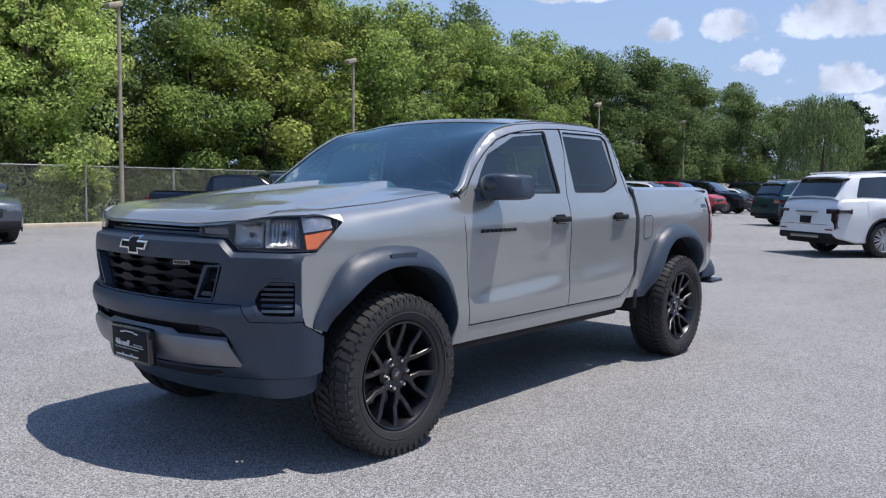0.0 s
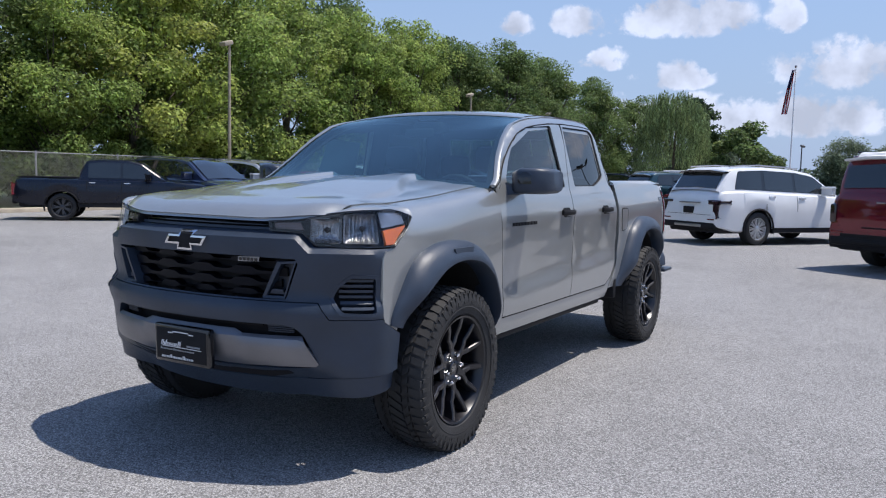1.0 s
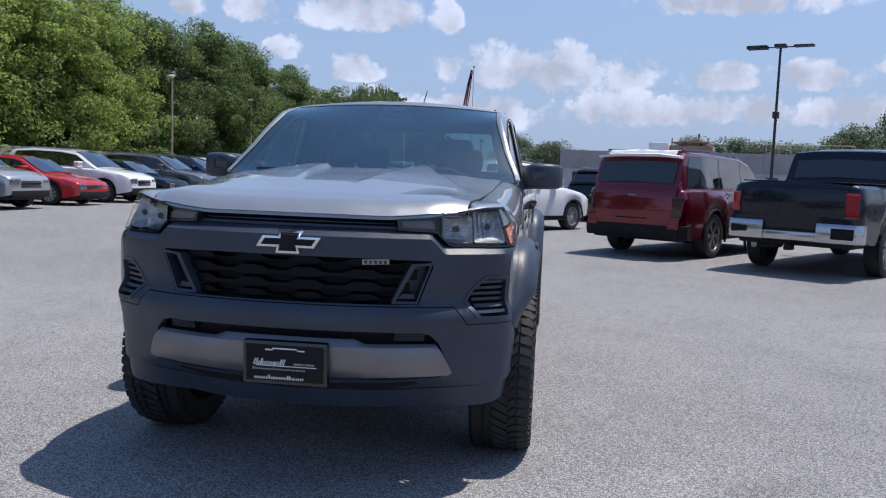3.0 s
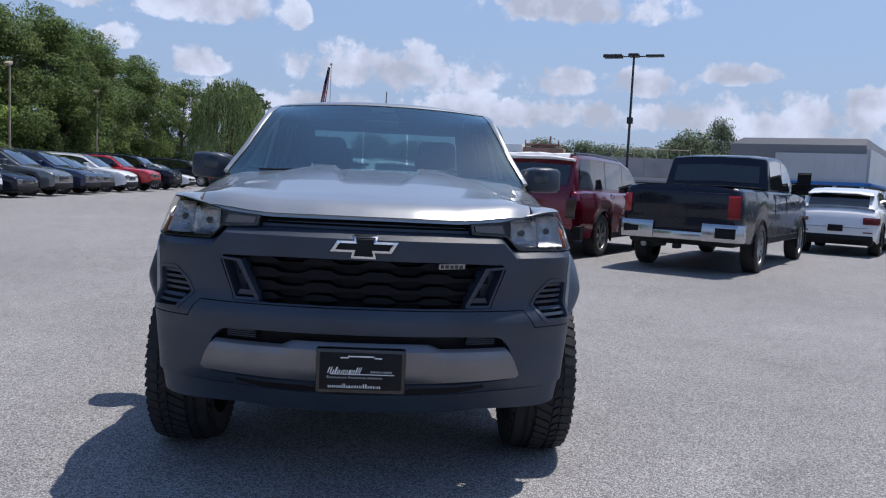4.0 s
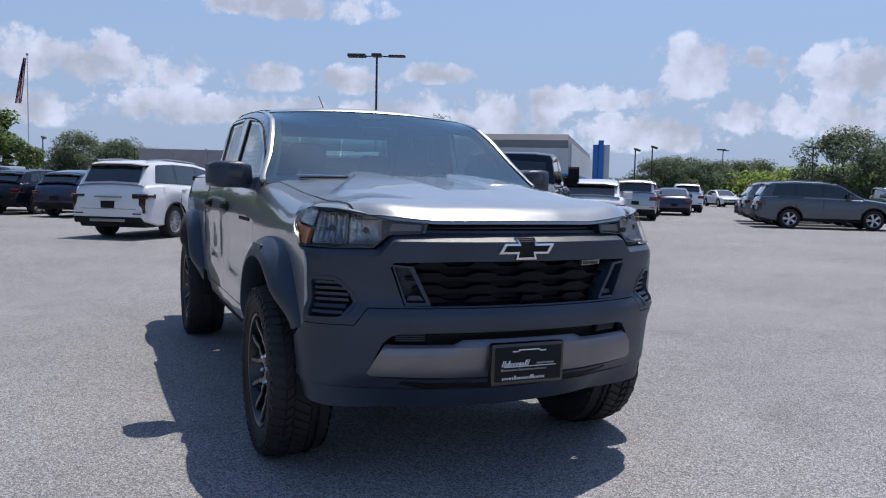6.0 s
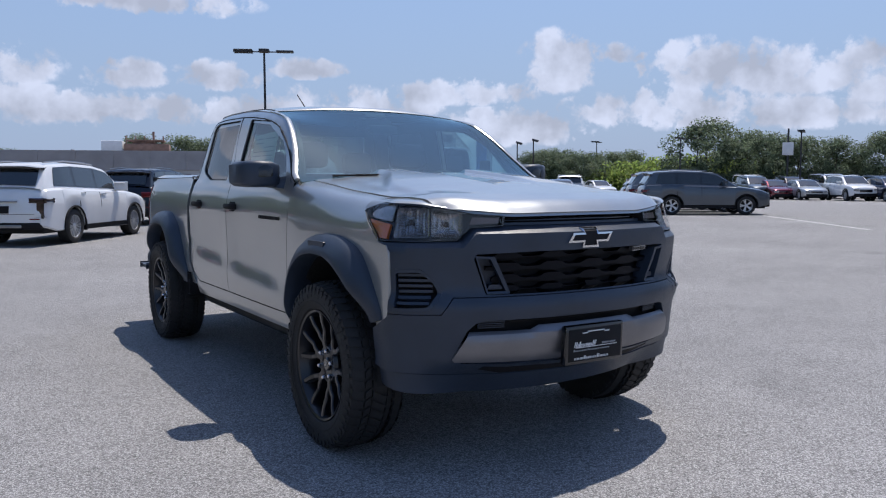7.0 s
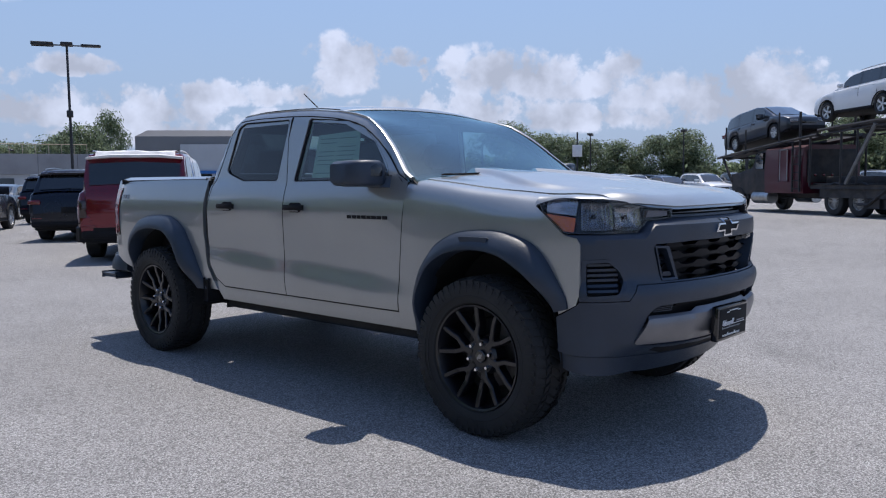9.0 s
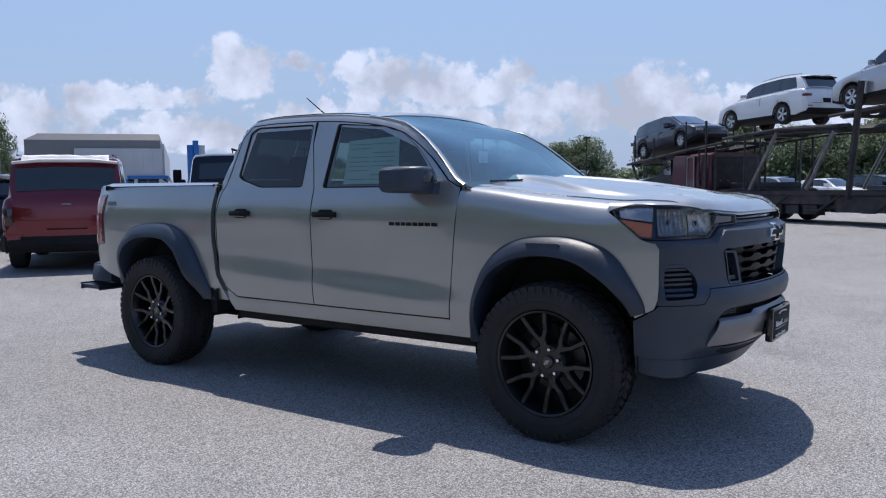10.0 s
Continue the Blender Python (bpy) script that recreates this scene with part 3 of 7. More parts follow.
BACK_ROW = [(-23.5, 58.5, 2, .90), (-26, 64, 2, .93), (-23, 69, 2, .84), (-26.5, 43.5, 0, .92), (-24.5, 55.5, 2, .86), (-25, 74, 2, .84), (-21.2, 76.5, 2, .76), (-24.5, 37.4, 3, .85), (-33, 6, 2, 1.1), (-36, 15, 0, 1.15), (-37, 33, 2, 1.1), (-34, 46, 0, 1.1), (-34, 60, 2, 1.05)]
for x, y, k, s in ROW + BACK_ROW:
    c = copy_thing(big[k], pose(x, y, 0, 0, 0, rng0.uniform(0, 360)))
    c.scale = (s * rng0.uniform(.94, 1.06), s * rng0.uniform(.94, 1.06), s * rng0.uniform(.93, 1.05))
# undergrowth along the fence, its shade under the trees put into the darker leaves
rng1 = np.random.default_rng(9)
for i, (y, r, h, mt) in enumerate([(6.0, 1.5, 2.6, M_LEAF2), (9.6, 1.3, 3.0, M_LEAF2), (14.5, 1.6, 2.2, M_LEAF3), (18.5, 1.5, 2.4, M_LEAF3), (23, 1.7, 2.6, M_LEAF3), (28, 1.7, 2.4, M_LEAF), (33, 1.7, 2.6, M_LEAF3), (38.5, 2.0, 3.4, M_LEAF3), (42, 2.0, 3.4, M_LEAF3), (46, 2.0, 3.6, M_LEAF3), (50, 2.1, 3.6, M_LEAF3), (54, 2.1, 3.6, M_LEAF3), (58, 2.1, 3.6, M_LEAF3), (62, 2.2, 3.6, M_LEAF3), (66.5, 2.2, 3.6, M_LEAF3), (1.5, 1.6, 2.8, M_LEAF), (-3, 1.6, 2.6, M_LEAF)]):
    b = empty("shrub", pose(FX - 1.9, y, 0), "dense leafy shrub growing against the fence", "shrub", "shrubs along the fence")
    pts, cs, way = crown_points(rng1, 4200, .15, h, r, 16, .6)
    part("foliage", leaves(pts, .17, rng1, 0, way), mt, b, smooth=0)
    part("stem", merge(*[tube([(0, 0, 0), (c[0] * .5, c[1] * .5, c[2] * .5), c[:3]], .03, 5, .01) for c in cs[::2]]), M_BARK, b)


def willow(m):
    rng = np.random.default_rng(21)
    t = empty("willow_tree", m, "large weeping willow with hanging branches", "tree", "trees")
    pts = []
    for i in range(760):
        a, q = rng.uniform(0, 2 * math.pi), 5.2 * math.sqrt(rng.uniform(.05, 1))
        top = 9.9 - (q / 5.2) ** 2 * 2.6 + rng.uniform(-.5, .4)
        ln = rng.uniform(3.0, 6.5) * (.5 + .5 * q / 5.2)
        k = np.linspace(0, 1, 40)[:, None]
        line = np.array([[q * math.cos(a), q * math.sin(a), top]]) + k * np.array([[.5 * math.cos(a), .5 * math.sin(a), -ln]])
        pts.append(line + rng.normal(size=line.shape) * .09)
    part("trunk", make_trunk(rng, 8.0, .32, [(2, 1, 8, 0), (-2, 1, 8, 0), (0, -2.5, 8, 0), (1, 2.5, 8.2, 0)]), M_BARK, t)
    part("crown", leaves(np.concatenate(pts), .24, rng, 2.5, None, .21), M_WILLOW, t, smooth=0)


willow(pose(-12.9, 58.5, 0) @ Matrix.Diagonal((.52, .52, .82, 1)))


def pine(m, h, label):
    rng = np.random.default_rng(31)
    t = empty("pine_tree", m, label, "tree", "trees")
    g, pts = [tube([(0, 0, 0), (0, 0, h)], .28, 8, .04)], []
    for i in range(60):
        z = h * (.18 + .8 * i / 60)
        a = rng.uniform(0, 2 * math.pi)
        ln = (h - z) * .42 + .6
        e = Vector((math.cos(a) * ln, math.sin(a) * ln, z - .1 * ln + rng.uniform(-.2, .3)))
        g.append(tube([(0, 0, z), e], .05, 4, .01))
        k = rng.uniform(.25, 1, (110, 1))
        pts.append(np.array([[0, 0, z]]) + k * (np.array(e) - np.array([0, 0, z])) + rng.normal(size=(110, 3)) * np.array([.28, .28, .10]))
    part("trunk", merge(*g), M_BARK, t)
    part("crown", leaves(np.concatenate(pts), .26, rng), M_PINE, t, smooth=0)


pine(pose(-12.6, 66, 0), 8.3, "tall pine with layered branches behind the willow")
tree("deciduous_tree", pose(-7.9, 60, 0), 41, 5.8, 2.9, M_LEAF3, "round-crowned tree at the far side of the lot", 9000, .24, .9, 40, .7)
far = [tree("deciduous_tree", pose(-3.4, 100, 0), 51, 6.6, 4.2, M_FARLEAF, "far tree beyond the lot", 13000, .20, .4, 60, .7, "far trees"),
       tree("deciduous_tree", pose(1.5, 102, 0), 52, 6.0, 4.4, M_FARLEAF, "far leafy tree beyond the lot", 13000, .20, .4, 60, .7, "far trees")]
FAR = [(29, 76, .98), (24.5, 80, .9), (62, 50.5, 1.12), (70, 52, 1.0)]
for xa, ya, xb, yb, k, sc in [(-27, 103, -13, 97, 4, 1.0), (-8, 104, 12, 110, 4, .82), (17, 96, 26, 92, 3, .86), (46, 60, 65, 63, 6, .72), (52, 72, 96, 56, 5, .55), (65, 48, 72, 33, 5, .84), (73, 29, 75, -17, 12, .95), (78, 32, 81, -6, 6, 1.05), (66, 57, 84, 36, 4, .62), (36, 92, 44, 88, 2, .8), (21, 94, 38, 90, 5, 1.12)]:
    for q in range(k):
        t = (q + rng0.uniform(.2, .8)) / k
        FAR.append((xa + (xb - xa) * t, ya + (yb - ya) * t, sc * rng0.uniform(.9, 1.1)))
for i, (x, y, s) in enumerate(FAR):
    c = copy_thing(far[i % 2], pose(x, y, 0, 0, 0, rng0.uniform(0, 360)))
    c.scale = (s, s, s * rng0.uniform(.88, 1.12))
c = copy_thing(far[0], pose(33.4, 79, 0))
c.scale = (.62, .62, 1.32)


def thicket(name, corners, h, seed, label, mat, n=5000, size=.5):
    """A long low bank of bushes between two ends."""
    rng = np.random.default_rng(seed)
    (xa, ya), (xb, yb) = corners
    t = rng.uniform(size=n)
    top = h * (.55 + .45 * np.sin(t * math.pi)) * (.8 + .2 * np.sin(t * 37))
    z = top * rng.uniform(size=n) ** .6
    pts = np.stack([xa + (xb - xa) * t + rng.normal(size=n) * 1.4, ya + (yb - ya) * t + rng.normal(size=n) * 1.4, z], 1)
    tagged(part(name, leaves(pts, size, rng), mat, smooth=0), label, "bushes", kind="stuff")


thicket("bush_bank", ((56, 62), (72, 48)), 4.2, 61, "bright green overgrown bank beyond the lot", M_LEAF, 14000, .32)
thicket("hedge", ((-30, 96), (30, 108)), 3.4, 62, "dark hedge line beyond the lot", M_FARLEAF, 14000, .38)
thicket("hedge", ((46, 66), (64, 70)), 3.0, 63, "dark hedge line beyond the aisle", M_FARLEAF, 10000, .36)
thicket("hedge", ((70, 44), (77, -22)), 3.6, 64, "dark hedge line behind the far row", M_FARLEAF, 20000, .36)

# ---- poles ----
M_POLE = material("weathered_steel", (0.36, 0.31, 0.23), rough=.6, metal=.3, vary=.2, scale=3)
M_DARKPOLE = material("dark_bronze_steel", (0.045, 0.045, 0.048), rough=.5, metal=.3, vary=.15)


def street_lamp(x, y, h, heads, mat, label, r=.075, turn=0, box_at=None):
    p = empty("lamp_post", pose(x, y, 0, 0, 0, turn), label, "lamp post", "lamp posts")
    part("pole", tube([(0, 0, 0), (0, 0, h)], r, 10, r * .7), mat, p)
    part("base", revolve([(0, .001), (0, .15), (.03, .15), (.06, .10), (.06, .001)], 14, "z"), mat, p)
    if heads == 1:
        part("lamp_head", moved(box(-.16, .16, -.30, .18, -.07, .10, .04), pose(0, -.1, h + .02, 18)), mat, p)
    else:
        part("arm", box(-1.15, 1.15, -.04, .04, h - .02, h + .03, .015), mat, p)
        for sd in (-1, 1):
            part("lamp_head", box(sd * .55, sd * 1.35, -.20, .20, h - .02, h + .07, .03), mat, p)
        part("lamp_head", box(-.24, .24, -.24, .24, h - .02, h + .13, .04), mat, p)
    if box_at:
        part("camera_box", box(-.13, .13, -.13, .13, box_at, box_at + .30, .04), mat, p)
    return p


street_lamp(-20.3, 10.0, 6.75, 1, M_POLE, "weathered steel lamp post with one floodlight by the fence")
street_lamp(-20.6, 20.2, 6.35, 1, M_POLE, "rusty steel lamp post with one floodlight by the fence")
street_lamp(-20.5, 40.2, 6.3, 1, M_POLE, "tall steel lamp post before the trees by the fence")
street_lamp(-20.3, 52.0, 6.1, 1, M_POLE, "slim lamp post among the trees by the fence")
street_lamp(-22.0, 60.0, 6.4, 1, M_POLE, "slim lamp post far along the fence")
street_lamp(10.65, 33.1, 7.35, 2, M_DARKPOLE, "dark lamp post with a double cross-arm of floodlights", .07, -25, 4.3)
for x, y, h, hd in [(-6.0, 78, 4.9, 1), (2.0, 84, 4.4, 1), (9.5, 88, 4.6, 1), (15.5, 84, 4.6, 1), (23.4, 78, 4.8, 1), (37, 48.4, 4.4, 1), (38.0, 47.6, 4.6, 1), (58.5, 62.5, 5.6, 2), (52, 45, 5.0, 2), (55, 35.5, 5.2, 2), (60, 50, 5.4, 2), (57, 28, 5.2, 2), (60, 24, 5.4, 2), (62, 18, 5.2, 2), (60, 12, 5.4, 2)]:
    street_lamp(x, y, h, hd, M_DARKPOLE, "dark lamp post far across the lot", .07, 30)


def flag_pole():
    p = empty("flagpole", pose(-7.4, 82, 0) @ Matrix.Scale(.66, 4), "tall white flagpole with a hanging striped flag", "flagpole")
    part("pole", tube([(0, 0, 0), (0, 0, 19.2)], .13, 10, .07), M_WHITE, p)
    part("ball", revolve([(19.1, .001), (19.16, .14), (19.3, .2), (19.44, .14), (19.5, .001)], 12, "z"), M_SATIN, p)

    def cloth(a, z):
        t = z / 6.4
        return (-.1 - a * (.20 + .20 * (1 - t)) - .75 * (1 - t), .35 * math.sin(a * 4 + t * 5), 12.4 + z)
    for i in range(7):
        part("flag_stripe", panel([(i * .3, 0), (i * .3 + .3, 0), (i * .3 + .3, 6.4 - (0 if i < 4 else 2.6)), (i * .3, 6.4 - (0 if i < 4 else 2.6))], cloth, .3, .02), [material("flag_red", (.35, .02, .03), .8), M_WHITE][i % 2], p)
    part("flag_canton", panel([(1.2, 3.8), (2.1, 3.8), (2.1, 6.4), (1.2, 6.4)], cloth, .3, .02), material("flag_blue", (.02, .03, .12), .8), p)


flag_pole()

# ---- dealership building ----
M_CLAD = material("grey_metal_cladding", (0.19, 0.195, 0.205), rough=.5, metal=.2, vary=.06, scale=.4)
M_LCLAD = material("pale_grey_cladding", (0.48, 0.50, 0.53), rough=.45, metal=.2, vary=.06, scale=.4)
M_BLUE = material("blue_sign_face", (0.012, 0.13, 0.42), rough=.4, vary=.06, coat=.3)
M_SHOP = material("shop_glass", (0.03, 0.045, 0.055), rough=.06, coat=.8, vary=.3, scale=.5)
M_ROOFUNIT = material("rusty_roof_unit", (0.26, 0.16, 0.12), rough=.8, vary=.3, scale=1.5)


def showroom():
    b = empty("showroom_building", pose(26.2, 59.0, 0, 0, 0, -36), "grey clad car showroom with a blue fascia band", "building", kind="structure")
    W, D, H = 9.6, 40.0, 5.75
    part("wall", merge(box(0, W, .0, D, 0, H - .5)), M_CLAD, b, smooth=0)
    part("roof", loft([[(0, 0, H - .5), (W, 0, H - .5), (W, D, H - .5), (0, D, H - .5)], [(.9, .4, H), (W - .05, .4, H), (W - .05, D, H), (.9, D, H)]]), M_CLAD, b, smooth=0)
    for i in range(9):
        part("wall_panel", box(W * .36 + i * .7, W * .36 + i * .7 + .696, -.35, -.02, 2.5, 4.6, .003), M_LCLAD, b, smooth=0)
    for i in range(14):
        part("wall_panel", box(W + .02, W + .3, .1 + i * 2.8, 2.892 + i * 2.8, 2.5, 5.0, .003), M_LCLAD, b, smooth=0)
    part("fascia_band", box(W * .30, W + .5, -.6, -.36, 2.25, 2.5, .01), M_BLUE, b, "blue fascia band")
    part("fascia_band", box(W + .31, W + .55, -.6, D, 2.25, 2.5, .01), M_BLUE, b, "blue fascia band")
    for i in range(7):
        part("window", box(W * .32 + i * .93, W * .32 + i * .93 + .86, -.06, -.02, .3, 2.2, .01), M_SHOP, b)
    for i in range(12):
        part("window", box(W + .02, W + .08, .4 + i * 3.2, 3.2 + i * 3.2, .3, 2.2, .01), M_SHOP, b)
    for i in range(4):
        part("column", box(W * .42 + i * 1.8, W * .42 + i * 1.8 + .25, -.55, -.3, 0, 2.25, .02), M_LCLAD, b)


showroom()
s = empty("pylon_sign", pose(35.6, 52.2, 0, 0, 0, -30), "tall blue dealership pylon sign", "sign")
part("face", box(.02, .45, -.25, .25, 0, 4.9, .03), M_BLUE, s)
part("edge_blade", box(.46, .85, -.35, .35, 0, 5.25, .03), M_BLUE, s)
part("pale_panel", box(.86, 1.35, -.2, .2, 0, 4.9, .03), M_LCLAD, s)


def long_wall():
    b = empty("service_building", pose(2.0, 74.0, 0, 0, 0, -17), "long low concrete service building", "building", kind="structure")
    W, D, H = 27.0, 12.0, 4.1
    part("wall", box(0, W, 0, D, 0, 2.4), M_LCLAD, b, smooth=0)
    for i in range(9):
        part("parapet_panel", box(i * 3, i * 3 + 2.98, -.25, D, 2.4, H, .01), M_CONC, b, smooth=0)
    for i in range(7):
        part("bay_door", box(1.2 + i * 3.8, 4.0 + i * 3.8, -.08, -.02, 0, 2.1, .01), M_CONC if i % 2 else M_SHOP, b, smooth=0)
    part("roof_unit", box(7.6, 9.4, 3, 5, H, H + 1.0, .05), M_WHITE, b, "white rooftop air unit")
    part("roof_unit", merge(box(9.5, 13.4, 3, 5.2, H, H + .75, .08), box(9.7, 13.0, 3.1, 5.0, H + .98, H + 1.12, .03), box(10.2, 12.2, 3.3, 4.9, H + .7, H + 1.0, .05), *[tube([(9.7 + i * .8, 3.2, H + .5), (9.7 + i * .8, 3.2, H + 1.45)], .06, 5) for i in range(5)], tube([(12, 4, H + .5), (12, 4, H + 1.9)], .10, 8)), M_ROOFUNIT, b, "rust-red rooftop plant")
    part("roof_rail", merge(*[tube([(18 + i, 2, H), (18 + i, 2, H + .9)], .03, 5) for i in range(8)], tube([(18, 2, H + .9), (25, 2, H + .9)], .03, 5)), M_POLE, b)


long_wall()
# trailers and the earth bank past the lot
M_EARTH = material("orange_earth", (0.32, 0.17, 0.07), rough=.95, vary=.25, scale=1.5)
bank = part("earth_bank", box(-10, 12, 62, 65, -.3, .55, .2), M_EARTH)
tagged(bank, "low bank of orange-brown earth at the lot's end", "earth bank", kind="structure")
for x, y, w, h, az in [(-10.9, 56, 3.6, 2.2, 80), (-7.6, 57.5, 3.0, 2.0, 80)]:
    t = empty("box_trailer", pose(x, y, 0, 0, 0, -az + 90), "white box trailer parked at the lot's end", "trailer")
    part("box_body", box(-w / 2, w / 2, -1.1, 1.1, .7, h, .06), P_WHITE, t)
    for sx in (-.5, .5):
        for sd in (-1, 1):
            make_wheel(.33, .2, .2, 5, t, (sx * 1.2, sd * .95, .33), 1, M_SATIN).rotation_euler = (0, 0, radians(90))
b = empty("traffic_barrel", pose(39.0, 18.6, 0), "orange traffic drum standing on the asphalt", "traffic drum")
M_ORANGE = material("orange_plastic", (0.62, 0.06, 0.02), rough=.5, vary=.1)
part("drum", revolve([(0, .001), (0, .34), (.06, .36), (.3, .32), (.32, .30), (.6, .29), (.62, .27), (.95, .25), (1.0, .2), (1.0, .001)], 18, "z"), M_ORANGE, b)
for z in (.36, .66):
    part("band", revolve([(z, .30), (z + .001, .315), (z + .13, .30), (z + .131, .28)], 18, "z"), material("faded_band", (0.55, 0.16, 0.11), rough=.5, vary=.15), b, "faded reflective band")
for x, y, h in [(60.5, 40.5, 3.9), (64, 25.8, 4.1)]:
    sg = empty("lot_sign", pose(x, y, 0, 0, 0, -60), "white rectangular sign board on a lamp post", "sign", "lot signs")
    part("post", tube([(0, 0, 0), (0, 0, h + 2)], .08, 8), M_DARKPOLE, sg)
    part("board", box(-.45, .45, -.16, -.08, h - .3, h + .8, .02), M_WHITE, sg)

# ---- parked vehicles ----


M_BUMPER = material("bumper_chrome", (0.50, 0.51, 0.53), rough=0.20, metal=1.0, vary=0.08, scale=3)
M_SMOKE = material("smoked_red_lens", (0.020, 0.004, 0.006), rough=0.15, coat=0.8, vary=0.15)
SHAPES = {}
# length, width, height, wheelbase, front overhang, tyre radius, belt profile, roof profile (y from the nose, z), pillars
SHAPES["suv"] = dict(L=4.95, W=1.94, wb=2.86, fo=0.93, R=.37, sill=.30, belt=[(0, .70), (.05, .86), (.35, .98), (1.15, 1.10), (2.2, 1.14), (4.3, 1.20), (4.78, 1.18), (4.9, .98), (4.95, .62)],
                roof=[(1.22, 1.10), (2.05, 1.62), (2.6, 1.70), (3.6, 1.73), (4.40, 1.69), (4.52, 1.64), (4.82, 1.17)], cuts=[(1.75, 2.62), (2.70, 3.55), (3.64, 4.42)])
SHAPES["bigsuv"] = dict(lean=.14, L=5.35, W=2.06, wb=3.07, fo=1.0, R=.41, sill=.36, belt=[(0, .80), (.04, 1.0), (.3, 1.12), (1.3, 1.20), (2.2, 1.22), (4.9, 1.25), (5.26, 1.22), (5.31, 1.02), (5.35, .70)],
                   roof=[(1.42, 1.20), (2.15, 1.74), (2.7, 1.86), (3.9, 1.89), (5.00, 1.87), (5.10, 1.83), (5.30, 1.20)], cuts=[(1.85, 2.72), (2.76, 3.72), (3.80, 5.06)])
SHAPES["crossover"] = dict(L=4.55, W=1.86, wb=2.70, fo=0.90, R=.36, sill=.30, belt=[(0, .66), (.05, .82), (.35, .94), (1.05, 1.03), (2.2, 1.06), (3.9, 1.12), (4.3, 1.10), (4.48, .92), (4.55, .60)],
                      roof=[(1.10, 1.03), (1.95, 1.50), (2.4, 1.57), (3.3, 1.56), (3.95, 1.48), (4.05, 1.44), (4.36, 1.10)], cuts=[(1.62, 2.42), (2.50, 3.28), (3.36, 3.85)])
SHAPES["sedan"] = dict(L=4.75, W=1.84, wb=2.78, fo=0.92, R=.34, sill=.22, belt=[(0, .58), (.05, .70), (.4, .80), (1.2, .92), (2.4, .95), (3.8, 1.0), (4.5, 1.0), (4.68, .85), (4.75, .55)],
                  roof=[(1.20, .92), (2.0, 1.36), (2.4, 1.43), (3.0, 1.44), (3.5, 1.36), (4.25, 1.0)], cuts=[(1.68, 2.55), (2.63, 3.5)])
SHAPES["pickup"] = dict(L=5.45, W=1.92, wb=3.25, fo=0.92, R=.39, sill=.42, belt=[(0, .76), (.05, .98), (.35, 1.08), (1.3, 1.16), (2.2, 1.18), (5.3, 1.19), (5.4, 1.15), (5.45, .66)],
                   roof=[(1.35, 1.16), (2.05, 1.66), (2.4, 1.74), (3.1, 1.75), (3.55, 1.70), (3.75, 1.18)], cuts=[(1.82, 2.55), (2.62, 3.48)])
SHAPES["heavy"] = dict(lean=.15, L=6.3, W=2.08, wb=4.0, fo=1.0, R=.42, sill=.50, belt=[(0, .85), (.05, 1.15), (.3, 1.28), (1.4, 1.36), (2.4, 1.38), (6.15, 1.40), (6.25, 1.38), (6.3, .80)],
                  roof=[(1.50, 1.36), (2.25, 1.92), (2.6, 2.0), (3.4, 2.02), (4.05, 1.97), (4.22, 1.38)], cuts=[(2.0, 2.85), (2.93, 3.95)])
SHAPES["van"] = dict(L=5.1, W=1.98, wb=3.05, fo=0.98, R=.35, sill=.26, belt=[(0, .62), (.05, .78), (.35, .92), (.95, 1.04), (2.2, 1.06), (4.7, 1.10), (4.95, 1.08), (5.05, .9), (5.1, .55)],
                roof=[(.98, 1.04), (2.0, 1.62), (2.5, 1.73), (4.0, 1.74), (4.75, 1.66), (4.98, 1.08)], cuts=[(1.75, 2.60), (2.68, 3.75), (3.83, 4.72)])


